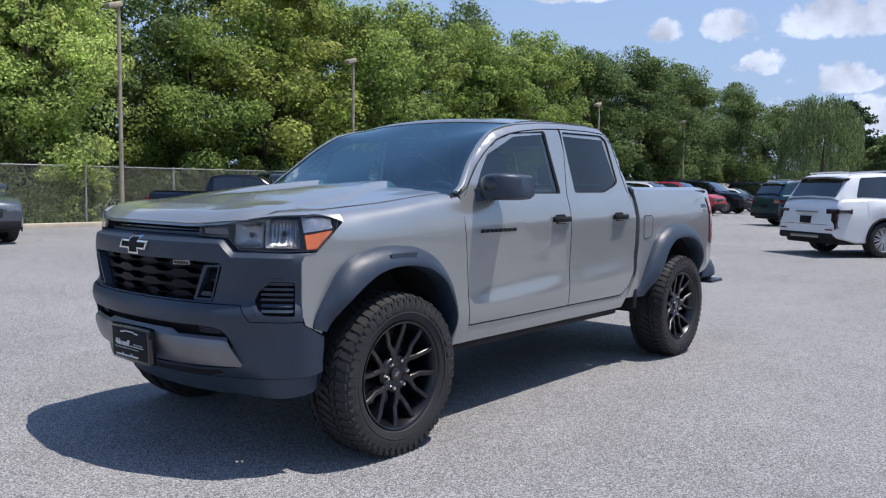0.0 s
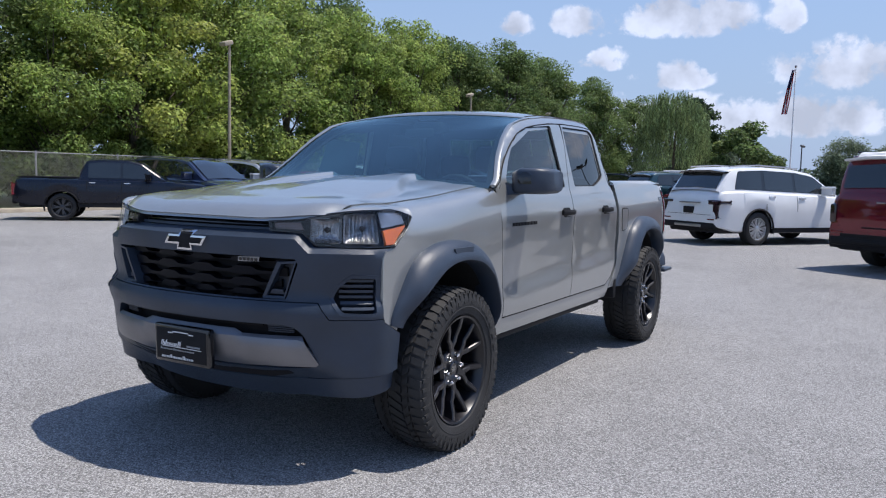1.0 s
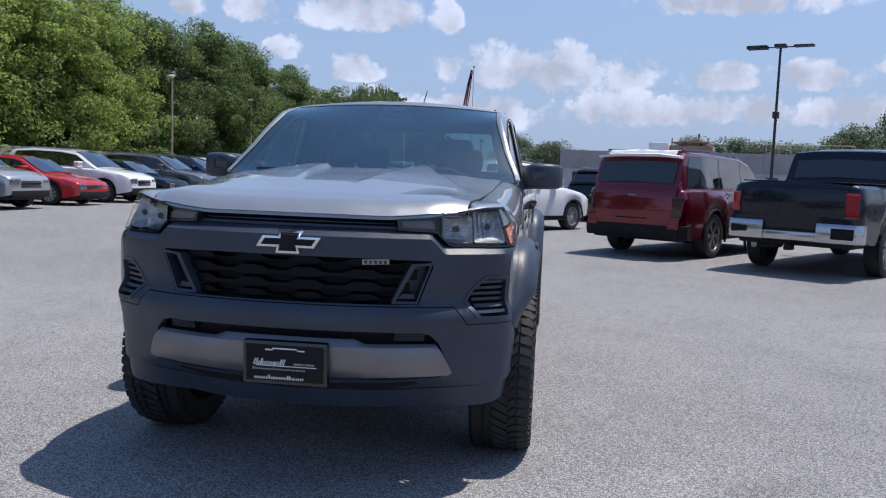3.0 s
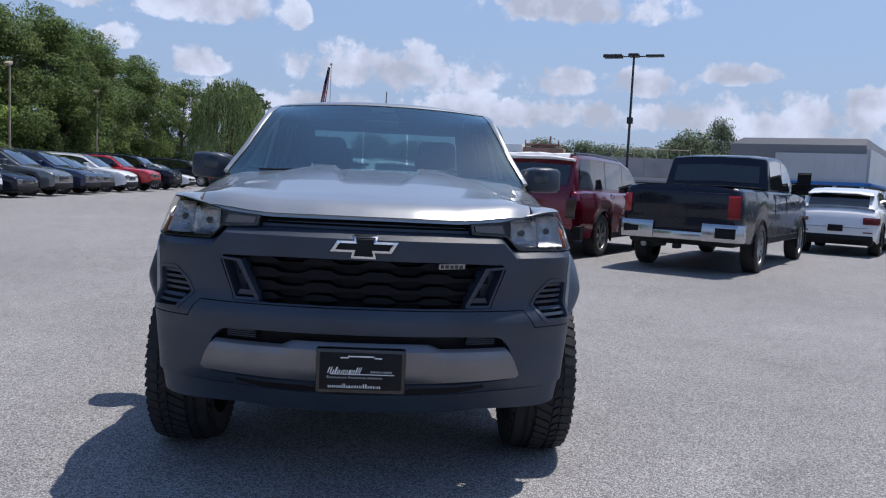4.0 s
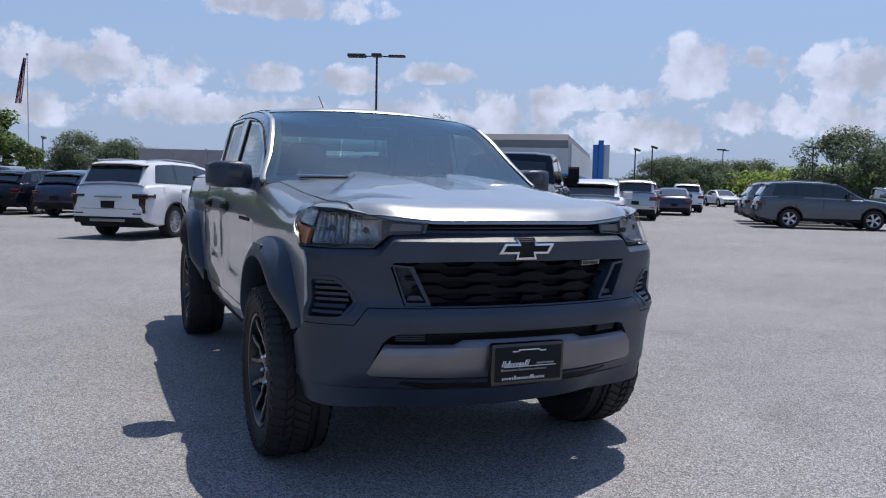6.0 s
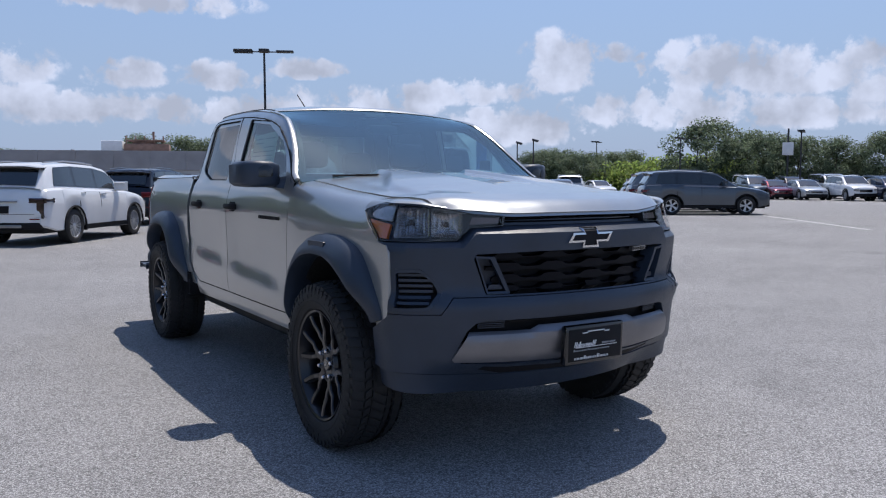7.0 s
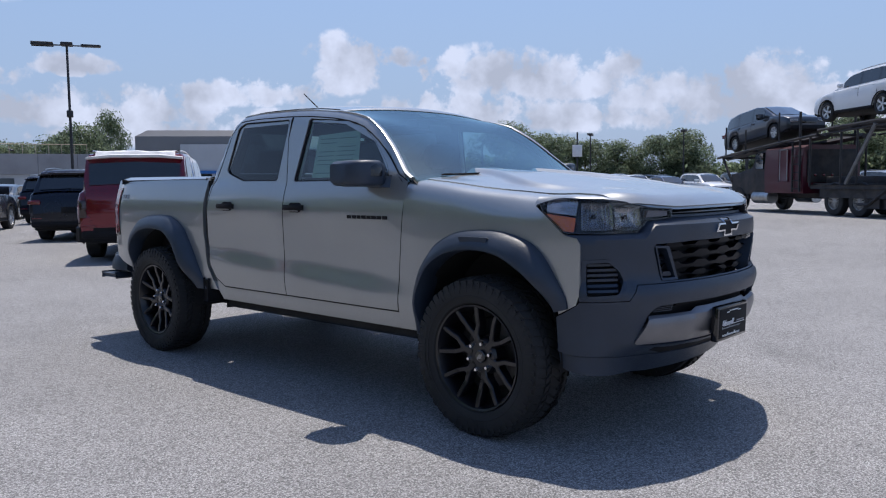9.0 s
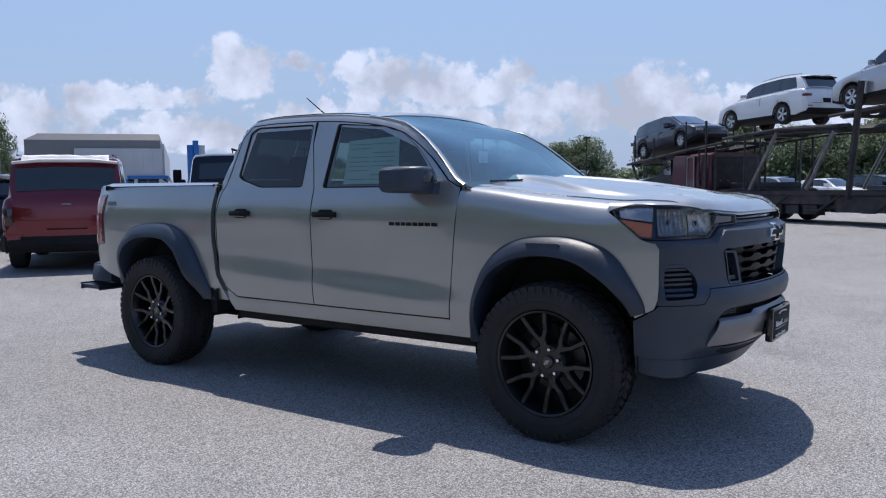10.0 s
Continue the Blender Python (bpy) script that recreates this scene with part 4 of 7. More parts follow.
def vehicle(shape, m, mat, label, category, group="", rim_mat=None, trim_mat=None, spokes=7, red="rear", cover=None, dual=False, tall_lamps=False):
    """A parked vehicle whose nose points along the local -y; origin at the ground under its middle."""
    S = SHAPES[shape]
    L_, W, R = S["L"], S["W"], S["R"]
    rim_mat, trim_mat = rim_mat or M_WHEEL, trim_mat or M_MATBLACK
    car = empty({"suv": "parked_suv", "bigsuv": "parked_suv", "crossover": "parked_crossover", "sedan": "parked_car", "pickup": "parked_pickup", "heavy": "parked_pickup", "van": "minivan"}[shape], m, label, category, group)
    y0 = -L_ / 2
    fa, ra = S["fo"], S["fo"] + S["wb"]
    belt, roof = curve(S["belt"], .05), curve(S["roof"], .07)
    hw = W / 2
    plan = curve([(0, hw * .80), (.12, hw * .9), (.6, hw * .985), (1.2, hw), (L_ - .9, hw), (L_ - .15, hw * .95), (L_, hw * .86)], .1)
    arch = R + .07

    def bottom(y):
        z = S["sill"] + .10 * max(0, 1 - y / .5) + .12 * max(0, (y - (L_ - .5)) / .5)
        for a in (fa, ra):
            d = abs(y - a)
            if d < arch:
                z = max(z, R + math.sqrt(arch * arch - d * d) * .98)
        return z

    ys = sorted(set([0, .02, .05, .1] + [round(.06 * i, 3) for i in range(2, int(L_ / .06))] + [L_ - .1, L_ - .04, L_] + [round(a + arch * math.sin(k * math.pi / 16), 4) for a in (fa, ra) for k in range(-8, 9)]))
    rings = []
    for y in ys:
        w, zb, zt = plan(y), bottom(y), belt(y)
        zt = max(zt, zb + .06)
        h = zt - zb
        sec = [(w * .93, zb - .005), (w * .975, zb + .02), (w * .985, zb + h * .25), (w, zb + h * .52), (w * .985, zb + h * .78), (w * .945, zb + h * .95), (w * .89, zt), (w * .5, zt + .035), (0, zt + .045)]
        half = [(x, y + y0, z) for x, z in sec]
        rings.append(half + [(-x, yy, z) for x, yy, z in reversed(half[:-1])])
    body = loft(rings, False, False)
    n = len(rings[0])
    body[1].append(tuple(range(n)))
    body[1].append(tuple(reversed(range(len(body[0]) - n, len(body[0])))))
    part("body", (body[0], [tuple(reversed(f)) for f in body[1]]), mat, car)
    # dark lower cladding and floor
    part("underbody", box(-hw * .84, hw * .84, y0 + .15, -y0 - .15, S["sill"] - .04, S["sill"] + .18, .05), M_UNDER, car)
    for sd in (-1, 1):
        part("sill_trim", box(sd * hw * .90, sd * hw * .985, y0 + fa + arch, y0 + ra - arch, S["sill"] - .02, S["sill"] + .09, .02), trim_mat, car)
    if shape == "heavy":
        zb = S["sill"]
        for sd in (-1, 1):
            part("rear_bumper", loft([[(sd * hw * k, -y0 + a, zb + b) for a, b in ((-.16, .06), (.06 - o, .05), (.075 - o, .12), (.075 - o, .28), (.05 - o, .33), (-.16, .33))] for k, o in ((.38, 0), (.72, 0), (.90, .03), (.985, .12))]), M_BUMPER, car, "chrome bumper end")
            part("bumper_pocket", box(sd * hw * .60, sd * hw * .86, -y0 + .03, -y0 + .078, zb + .13, zb + .25, .02), M_MATBLACK, car)
            part("tow_mirror", box(sd * hw * 1.03, sd * hw * 1.20, y0 + 1.98, y0 + 2.09, 1.47, 1.76, .03), M_MATBLACK, car)
        part("bumper_centre", box(-hw * .385, hw * .385, -y0 - .14, -y0 + .06, zb + .05, zb + .19, .02), M_BUMPER, car)
        part("bumper_pad", box(-hw * .36, hw * .36, -y0 - .14, -y0 + .066, zb + .19, zb + .22, .01), M_MATBLACK, car)
        part("tailgate_panel", box(-hw * .74, hw * .74, -y0 - .05, -y0 + .010, zb + .42, zb + .82, .02), mat, car)
        part("hitch", box(-.05, .05, -y0 - .1, -y0 + .10, zb - .10, zb - .02, .01), M_MATBLACK, car)
        part("exhaust_pipe", tube([(.62, -y0 - 1.3, zb - .12), (.66, -y0 - .3, zb - .08)], .05, 10), M_BRUSHED, car)
    else:
        part("rear_bumper", box(-hw * .86, hw * .86, -y0 - .12, -y0 + .02, S["sill"] + .05, S["sill"] + .20, .04), trim_mat, car)
    if shape == "bigsuv":
        part("tailgate", loft([[(sd * hw * k, -y0 + a - o, z) for a, z in ((-.10, .66), (.012, .66), (.022, .80), (.016, 1.02), (-.012, 1.20), (-.045, 1.262), (-.10, 1.262))] for sd, k, o in ((-1, .775, .035), (-1, .66, .008), (0, 0, 0), (1, .66, .008), (1, .775, .035))]), mat, car)
        part("tailgate_handle", box(-.30, .30, -y0 - .01, -y0 + .030, .700, .722, .006), M_MATBLACK, car)
        part("rear_emblem", box(-.075, .075, -y0 - .02, -y0 + .026, 1.10, 1.125, .008), M_SATIN, car)
        part("rear_valance", loft([[(sd * hw * k, -y0 + a, S["sill"] + b) for a, b in ((-.30, -.02), (-.02 - o, .0), (.014 - o, .10), (.012 - o, .24), (-.30, .27))] for sd, k, o in ((-1, .97, .16), (-1, .90, .05), (-1, .6, 0), (1, .6, 0), (1, .90, .05), (1, .97, .16))]), trim_mat, car, "black lower bumper")
    if shape != "heavy":
        part("bumper_insert", box(-hw * .45, hw * .45, -y0 - .05, -y0 + .03, S["sill"] + .08, S["sill"] + .15, .02), M_SATIN if tall_lamps else trim_mat, car)
        part("tailgate_gap", box(-hw * .72, hw * .72, -y0 - .10, -y0 + .004, S["sill"] + .36, S["sill"] + .368), M_MATBLACK, car)
        part("reflector", merge(box(-hw * .84, -hw * .62, -y0 - .08, -y0 + .012, S["sill"] + .25, S["sill"] + .28, .008), box(hw * .62, hw * .84, -y0 - .08, -y0 + .012, S["sill"] + .25, S["sill"] + .28, .008)), M_RED, car)
    part("front_bumper", box(-hw * .80, hw * .80, y0 - .02, y0 + .14, S["sill"] + .02, S["sill"] + .22, .04), trim_mat, car)
    part("grille", box(-hw * .42, hw * .42, y0 - .012, y0 + .08, S["sill"] + .28, belt(.05) - .06, .02), M_GLOSSBLACK, car)
    # greenhouse
    ry = [p[0] for p in S["roof"]]
    g0, g1 = ry[0], ry[-1]

    def ghw(y, z):
        zb_ = belt(y)
        return plan(y) * .885 - (z - zb_) * S.get("lean", .25)

    yl = np.linspace(g0, g1, 46)
    rings = []
    for y in yl:
        y = float(y)
        zt, zb_ = max(roof(y), belt(y) + .012), belt(y) - .02
        e = ghw(y, zt)
        sec = [(ghw(y, zb_), zb_), (ghw(y, zb_ + (zt - zb_) * .5), zb_ + (zt - zb_) * .5), (e + .012, zt - min(.05, (zt - zb_) * .3)), (e - .03, zt - .004), (e * .6, zt + .025), (0, zt + .032)]
        half = [(x, y + y0, z) for x, z in sec]
        rings.append(half + [(-x, yy, z) for x, yy, z in reversed(half[:-1])])
    gh = loft(rings, False, False)
    part("roof", (gh[0], [tuple(reversed(f)) for f in gh[1]]), mat, car)
    # panes
    band0, band1 = S["cuts"][0][0], S["cuts"][-1][1]
    yb_ = [float(v) for v in np.linspace(band0, band1, 20)]
    for sd in (-1, 1):
        part("window_band", panel(rounded([(y, belt(y) + .038) for y in yb_] + [(y, max(roof(y) - .064, belt(y) + .06)) for y in reversed(yb_) if y < band1 - .10 or shape in ("heavy", "pickup")], .03, 2), lambda y, z, s=sd: (s * (ghw(y, z) + .006), y + y0, z), .2, .004, out=sd), M_GLOSSBLACK, car)
    for a, b in S["cuts"]:
        zb = lambda y: belt(y) + .05
        up = lambda y: roof(y) - .075
        ya = [float(v) for v in np.linspace(a, b, 8)]
        lo = [(y, zb(y)) for y in ya]
        cut = .13 if b == band1 and shape not in ("heavy", "pickup") else 0
        hi = [(y, max(up(y), zb(y) + .03)) for y in reversed([float(v) for v in np.linspace(a, b - cut, 8)])]
        for sd in (-1, 1):
            part("side_window", panel(rounded(lo + hi, .045, 3), lambda y, z, s=sd: (s * (ghw(y, z) + .009), y + y0, z), .18, .006, out=sd), M_DARKGLASS, car)
    peak = max(S["roof"], key=lambda p: p[1])[0]

    def pane(ya, yb, name):
        e = .94 if shape == "bigsuv" and name == "rear_window" else .87
        pts = [(float(x), float(y)) for y, x in [(ya, -e), (ya, e), (yb, e - .02), (yb, -e + .02)]]

        def f(x, y):
            zt = roof(y)
            return (x * (ghw(y, zt) - .01), y + y0 + (-.02 if y < peak else .02), zt + .032 * (1 - abs(x)) + .022)
        part(name, panel(pts, f, .15, .01, out=1), M_DARKGLASS, car)
    pane(S["roof"][0][0] + .06, S["roof"][1][0] + .12, "windscreen")
    pane(S["roof"][-2][0] + .05, S["roof"][-1][0] - .03, "rear_window")
    # lamps
    zl = belt(L_ - .1) - .12
    tall = shape in ("heavy", "pickup", "bigsuv")
    for sd in (-1, 1):
        if tall:
            part("tail_light", box(sd * hw * .765, sd * hw * .885, -y0 - .12, -y0 + .008, zl - .32, zl - .01, .03), M_SMOKE if shape == "bigsuv" else M_TAIL, car)
        elif tall_lamps:
            part("tail_light", merge(box(sd * hw * .80, sd * hw * .90, -y0 - .16, -y0 - .012, zl - .34, zl + .02, .025), box(sd * hw * .62, sd * hw * .97, -y0 - .34, -y0 - .03, zl - .03, zl + .03, .02)), M_SMOKE, car, "smoked upright tail light")
        else:
            part("tail_light", box(sd * hw * .64, sd * hw * .94, -y0 - .26, -y0 - .01, zl - .05, zl + .05, .03), M_RED, car)
        part("headlight", box(sd * hw * .48, sd * hw * .80, y0 - .004, y0 + .16, belt(.15) - .21, belt(.15) - .10, .03), M_LENS, car)
        part("wing_mirror", box(sd * hw * .95, sd * hw * 1.16, y0 + S["cuts"][0][0] - .02, y0 + S["cuts"][0][0] + .10, belt(1.5) + .04, belt(1.5) + .19, .04), mat if not tall else M_MATBLACK, car)
        for a, b in S["cuts"][:2]:
            yy = b - .2
            part("door_handle", box(sd * hw * .955, sd * (hw * .955 + .035), y0 + yy, y0 + yy + .17, belt(yy) - .11, belt(yy) - .08, .008), mat if not tall else M_CHROME, car)
            wz, zg = plan(b), (S["sill"] + .12, belt(b))
            side_z = [zg[0] + (zg[1] - zg[0]) * q for q in (0, .25, .52, .78, .93)]
            part("door_gap", tube([(sd * (wz * k - .003), y0 + b + .033, z) for k, z in zip((.976, .985, 1.0, .985, .952), side_z)], .007, 5), M_MATBLACK, car)
        for a in (fa, ra):
            n2 = 2 if dual and a == ra else 1
            wid = .26
            make_wheel(R, wid, R * .66, spokes, car, (sd * (hw - .15 + (.02 if n2 == 2 else 0)), y0 + a, R), sd, rim_mat)
            part("arch_trim", tube([(sd * (hw * .985), y0 + a + arch * math.cos(t * math.pi / 12), R + arch * .99 * math.sin(t * math.pi / 12)) for t in range(-1, 14)], .022, 6), trim_mat, car)
    if shape not in ("heavy", "bigsuv"):
        part("plate", box(-.16, .16, -y0 - .03, -y0 + .022, zl - .26, zl - .11, .006), M_MATBLACK, car)
    if shape in ("heavy", "pickup"):
        b0 = S["roof"][-1][0] + .06
        # flush black sheet laid on the body in place of a bed with depth
        part("bed_floor", box(-hw * .78, hw * .78, y0 + b0, -y0 - .10, belt(4.5) + .035, belt(4.5) + .052, .005), M_MATBLACK, car, "flat black sheet standing for the open load bed")
    if shape in ("suv", "bigsuv", "crossover"):
        yr, zr = S["roof"][-2]
        e = ghw(yr, zr)
        part("rear_spoiler", loft([[(-e * k, y0 + yr + a, zr + b) for k, a, b in ((1, -.10, -.01), (1, .14, -.03), (1, .13, -.06), (1, -.05, -.07))], [(-e * .5, y0 + yr + a, zr + b) for a, b in ((-.10, .035), (.17, .01), (.16, -.03), (-.05, -.04))], [(e * .5, y0 + yr + a, zr + b) for a, b in ((-.10, .035), (.17, .01), (.16, -.03), (-.05, -.04))], [(e, y0 + yr + a, zr + b) for a, b in ((-.10, -.01), (.14, -.03), (.13, -.06), (-.05, -.07))]]), cover or (mat if mat is not P_WHITE else M_GLOSSBLACK), car)
        part("rear_wiper", tube([(0, -y0 - .19, zl + .16), (-.38, -y0 - .21, zl + .22)], .012, 5), M_MATBLACK, car)
        if tall_lamps:
            part("tailgate_strip", box(-hw * .34, hw * .34, -y0 - .06, -y0 + .008, zl - .035, zl - .005, .01), M_SATIN, car)
    if shape in ("suv", "bigsuv"):
        for sd in (-1, 1):
            e = ghw(3.0, roof(3.0)) - .10
            part("roof_rail", tube([(sd * e, y0 + y, roof(y) + .05) for y in np.linspace(2.4, S["roof"][-2][0] - .1, 6)], .018, 6), M_SATIN if shape == "suv" else M_GLOSSBLACK, car)
    if cover:
        part("roof_film", panel([(-.62, S["roof"][2][0] + 1.2), (.62, S["roof"][2][0] + 1.2), (.66, S["roof"][-2][0] + .02), (-.66, S["roof"][-2][0] + .02)], lambda x, y: (x, y + y0, roof(y) + .05 + .008 * math.sin(x * 7 + y * 4) + .006 * math.sin(x * 17 - y * 11)), .12, .01), cover, car, "loose white protective film")
    return car


def parked(x, y, az):
    """A pose at (x, y) with the nose towards the azimuth az, in degrees from +y towards +x."""
    return pose(x, y, 0, 0, 0, 180 - az)


def by_wheel(shape, x, y, az, right=True, rear=True):
    """The pose of a vehicle from the place where one wheel touches the ground."""
    S = SHAPES[shape]
    f = Vector((math.sin(radians(az)), math.cos(radians(az))))
    r = Vector((f.y, -f.x))
    ly = S["fo"] + (S["wb"] if rear else 0) - S["L"] / 2       # behind the middle
    c = Vector((x, y)) + f * ly - r * (S["W"] / 2 - .1) * (1 if right else -1)
    return parked(c.x, c.y, az)


vehicle("suv", by_wheel("suv", -.05, 15.55, 36), P_WHITE, "white three-row SUV parked on open asphalt", "car", "parked cars", M_WHEEL, spokes=10, tall_lamps=True)
vehicle("bigsuv", by_wheel("bigsuv", 2.45, 12.3, 34, right=False), P_RED, "dark red full-size SUV with white film on its roof", "car", "parked cars", M_BRUSHED, spokes=6, cover=M_FILM)
vehicle("heavy", by_wheel("heavy", 6.2, 9.3, 36), P_BLACK, "black heavy-duty crew-cab pickup with a chrome rear bumper", "pickup truck", "parked cars", M_BRUSHED, spokes=8, dual=True)
vehicle("crossover", by_wheel("crossover", 11.54, 14.5, 36), P_WHITE, "small white crossover with black lower cladding", "car", "parked cars", M_SATIN)
vehicle("suv", by_wheel("suv", 20.9, 25.1, 35), P_SILVER, "silver-grey SUV parked behind the white crossover", "car", "parked cars")
vehicle("suv", by_wheel("suv", 24.6, 29.6, 35), P_MIDGREY, "dark grey SUV in the same row", "car", "parked cars")
vehicle("suv", by_wheel("suv", 3.9, 18.5, 36, right=False), P_BLACK, "black SUV parked beside the white SUV", "car", "parked cars", spokes=10)
vehicle("suv", by_wheel("suv", -5.5, 29.3, 36), P_TEAL, "dark teal SUV parked on open asphalt", "car", "parked cars")
vehicle("crossover", by_wheel("crossover", -3.6, 28.2, 36), P_BLACK, "black crossover in a row of dark cars", "car", "parked cars")
vehicle("crossover", by_wheel("crossover", -1.7, 25.9, 36), P_NAVY, "dark blue crossover in a row of dark cars", "car", "parked cars")
vehicle("suv", parked(3.7, 24.4, 36), P_BLACK, "black SUV standing ahead of the white SUV", "car", "parked cars", spokes=10)
vehicle("sedan", parked(8.4, 34.5, 36), P_GREY, "blue-grey sedan in a far row", "car", "parked cars")
vehicle("suv", parked(8.6, 29.0, 36), P_BLACK, "black SUV in a far row", "car", "parked cars")
vehicle("sedan", parked(12.0, 33.0, 36), P_SILVER, "silver sedan in a far row", "car", "parked cars")
# the row with its noses to the north-east
vehicle("suv", by_wheel("suv", 22.0, 18.6, 126), P_GREY, "blue-grey SUV with five-spoke alloy wheels", "car", "cars in the side row", M_WHEEL, spokes=5)
vehicle("suv", by_wheel("suv", 23.7, 21.0, 126), P_MIDGREY, "dark grey SUV in the side row", "car", "cars in the side row")
vehicle("crossover", by_wheel("crossover", 25.4, 23.4, 126), P_MIDGREY, "grey crossover in the side row", "car", "cars in the side row")
vehicle("sedan", parked(27.6, 32.2, 36), P_NAVY, "dark blue sedan in the aisle", "car", "parked cars")
vehicle("suv", parked(33.0, 37.6, 36), P_WHITE, "white SUV in the aisle", "car", "parked cars")
vehicle("sedan", parked(48.6, 51.5, 200), P_WHITE, "white sedan far down the aisle", "car", "parked cars")
vehicle("sedan", parked(37.0, 45.5, 100), P_BRIGHTRED, "red sedan in the aisle", "car", "parked cars")
vehicle("sedan", parked(62.0, 67.0, 120), P_RED, "dark red sedan at the end of the aisle", "car", "parked cars")
# along the fence, noses out
FENCE_ROW = [("suv", 13.5, P_NAVY, "dark blue SUV backed up to the fence"), ("suv", 16.2, P_SILVER, "silver SUV with a black grille, backed up to the fence"),
             ("sedan", 19.4, P_BRIGHTRED, "bright red sedan backed up to the fence"), ("suv", 22.3, P_WHITE, "white SUV with dark windows, backed up to the fence"), ("sedan", 25.2, P_BLACK, "black sedan backed up to the fence"),
             ("suv", 28.0, P_MIDGREY, "grey SUV backed up to the fence"), ("suv", 31.0, P_NAVY, "dark blue SUV backed up to the fence"), ("crossover", 33.2, P_GREY, "blue-grey crossover backed up to the fence"), ("suv", 36.0, P_WHITE, "white SUV with a dark grille, backed up to the fence"),
             ("pickup", 39.0, P_BRIGHTRED, "bright red pickup backed up to the fence"), ("bigsuv", 43.8, P_BLACK, "black SUV backed up to the fence"), ("sedan", 49.0, P_WHITE, "white sedan backed up to the fence"), ("bigsuv", 56.0, P_BLACK, "black full-size SUV backed up to the fence"),
             ("sedan", 66.0, P_WHITE, "white sedan backed up to the fence"), ("suv", 74.0, P_WHITE, "white SUV backed up to the fence"), ("suv", 84.0, P_WHITE, "white SUV at the end of the fence row")]
for sh, yy, pm, lab in FENCE_ROW:
    vehicle(sh, parked(-15.2 - .03 * max(0, yy - 40), yy, 92), pm, lab, "pickup truck" if sh == "pickup" else "car", "cars along the fence", spokes=9)
dark_pickup = vehicle("pickup", by_wheel("pickup", -16.3, 9.7, 44), P_BLACK, "black pickup with a short bed, standing near the fence", "pickup truck", "cars along the fence", M_DARKRIM)
vehicle("suv", parked(-16.9, 3.85, 92), P_GREY, "grey SUV backed up to the fence", "car", "cars along the fence", spokes=9)
dark_pickup.scale = (.92, .92, .92)
# far row before the trees, parked aslant, and the dark cars behind it
FAR_ROW = [("suv", .2, P_GREY, "blue-grey SUV in the far row"), ("sedan", 1.85, P_RED, "dark red sedan in the far row"), ("sedan", 4.3, P_SILVER, "silver sedan in the far row"), ("suv", 7.7, P_WHITE, "white SUV in the far row"),
           ("crossover", 10.4, P_NAVY, "dark blue crossover in the far row"), ("suv", 13.2, P_WHITE, "white SUV in the far row"), ("suv", 16.2, P_MIDGREY, "grey SUV in the far row"), ("sedan", 19.2, P_WHITE, "white sedan in the far row"),
           ("suv", 22.2, P_WHITE, "white SUV in the far row"), ("suv", 25.2, P_SILVER, "silver SUV in the far row"), ("crossover", 28.2, P_WHITE, "white crossover in the far row"), ("suv", 31.4, P_BLACK, "black SUV in the far row"), ("pickup", 34.8, P_WHITE, "white pickup in the far row"), ("suv", 38.6, P_BLACK, "black SUV in the far row")]
for sh, d, pm, lab in FAR_ROW:
    vehicle(sh, parked(50.5 + .03 * d, 36.5 - d, 215), pm, lab, "pickup truck" if sh == "pickup" else "car", "cars in the far row")
for sh, d, pm, lab in (("bigsuv", -.6, P_WHITE, "white full-size SUV behind the far row"), ("suv", 3.2, P_BLACK, "black SUV behind the far row"), ("bigsuv", 6.6, P_SILVER, "silver full-size SUV behind the far row"), ("suv", 10.6, P_BLACK, "black SUV behind the far row"),
                       ("suv", 14.2, P_NAVY, "dark blue SUV behind the far row"), ("suv", 17.8, P_BLACK, "black SUV behind the far row"), ("suv", 22.0, P_BLACK, "black SUV behind the far row")):
    vehicle(sh, parked(56.6 + .03 * d, 40.6 - d, 215), pm, lab, "car", "cars behind the far row")

# ---- car transporter beyond the lot's aisle ----
M_MAROON = paint("maroon_cab_paint", (0.060, 0.004, 0.014), rough=.4, coat=.3)
M_FRAME = material("dark_steel_frame", (0.025, 0.026, 0.030), rough=.6, metal=.3, vary=.3, scale=3, two=(.06, .05, .045), two_scale=2)
M_BRACE = material("grey_painted_steel", (0.16, 0.165, 0.17), rough=.55, metal=.2, vary=.25, scale=4)
M_SLATE = paint("dark_slate_car_paint", (0.02, 0.024, 0.034), metal=.4, rough=.3)
CAR_AZ = 36.0
CF = Vector((math.sin(radians(CAR_AZ)), math.cos(radians(CAR_AZ))))
CO = Vector((26.2, 5.65))


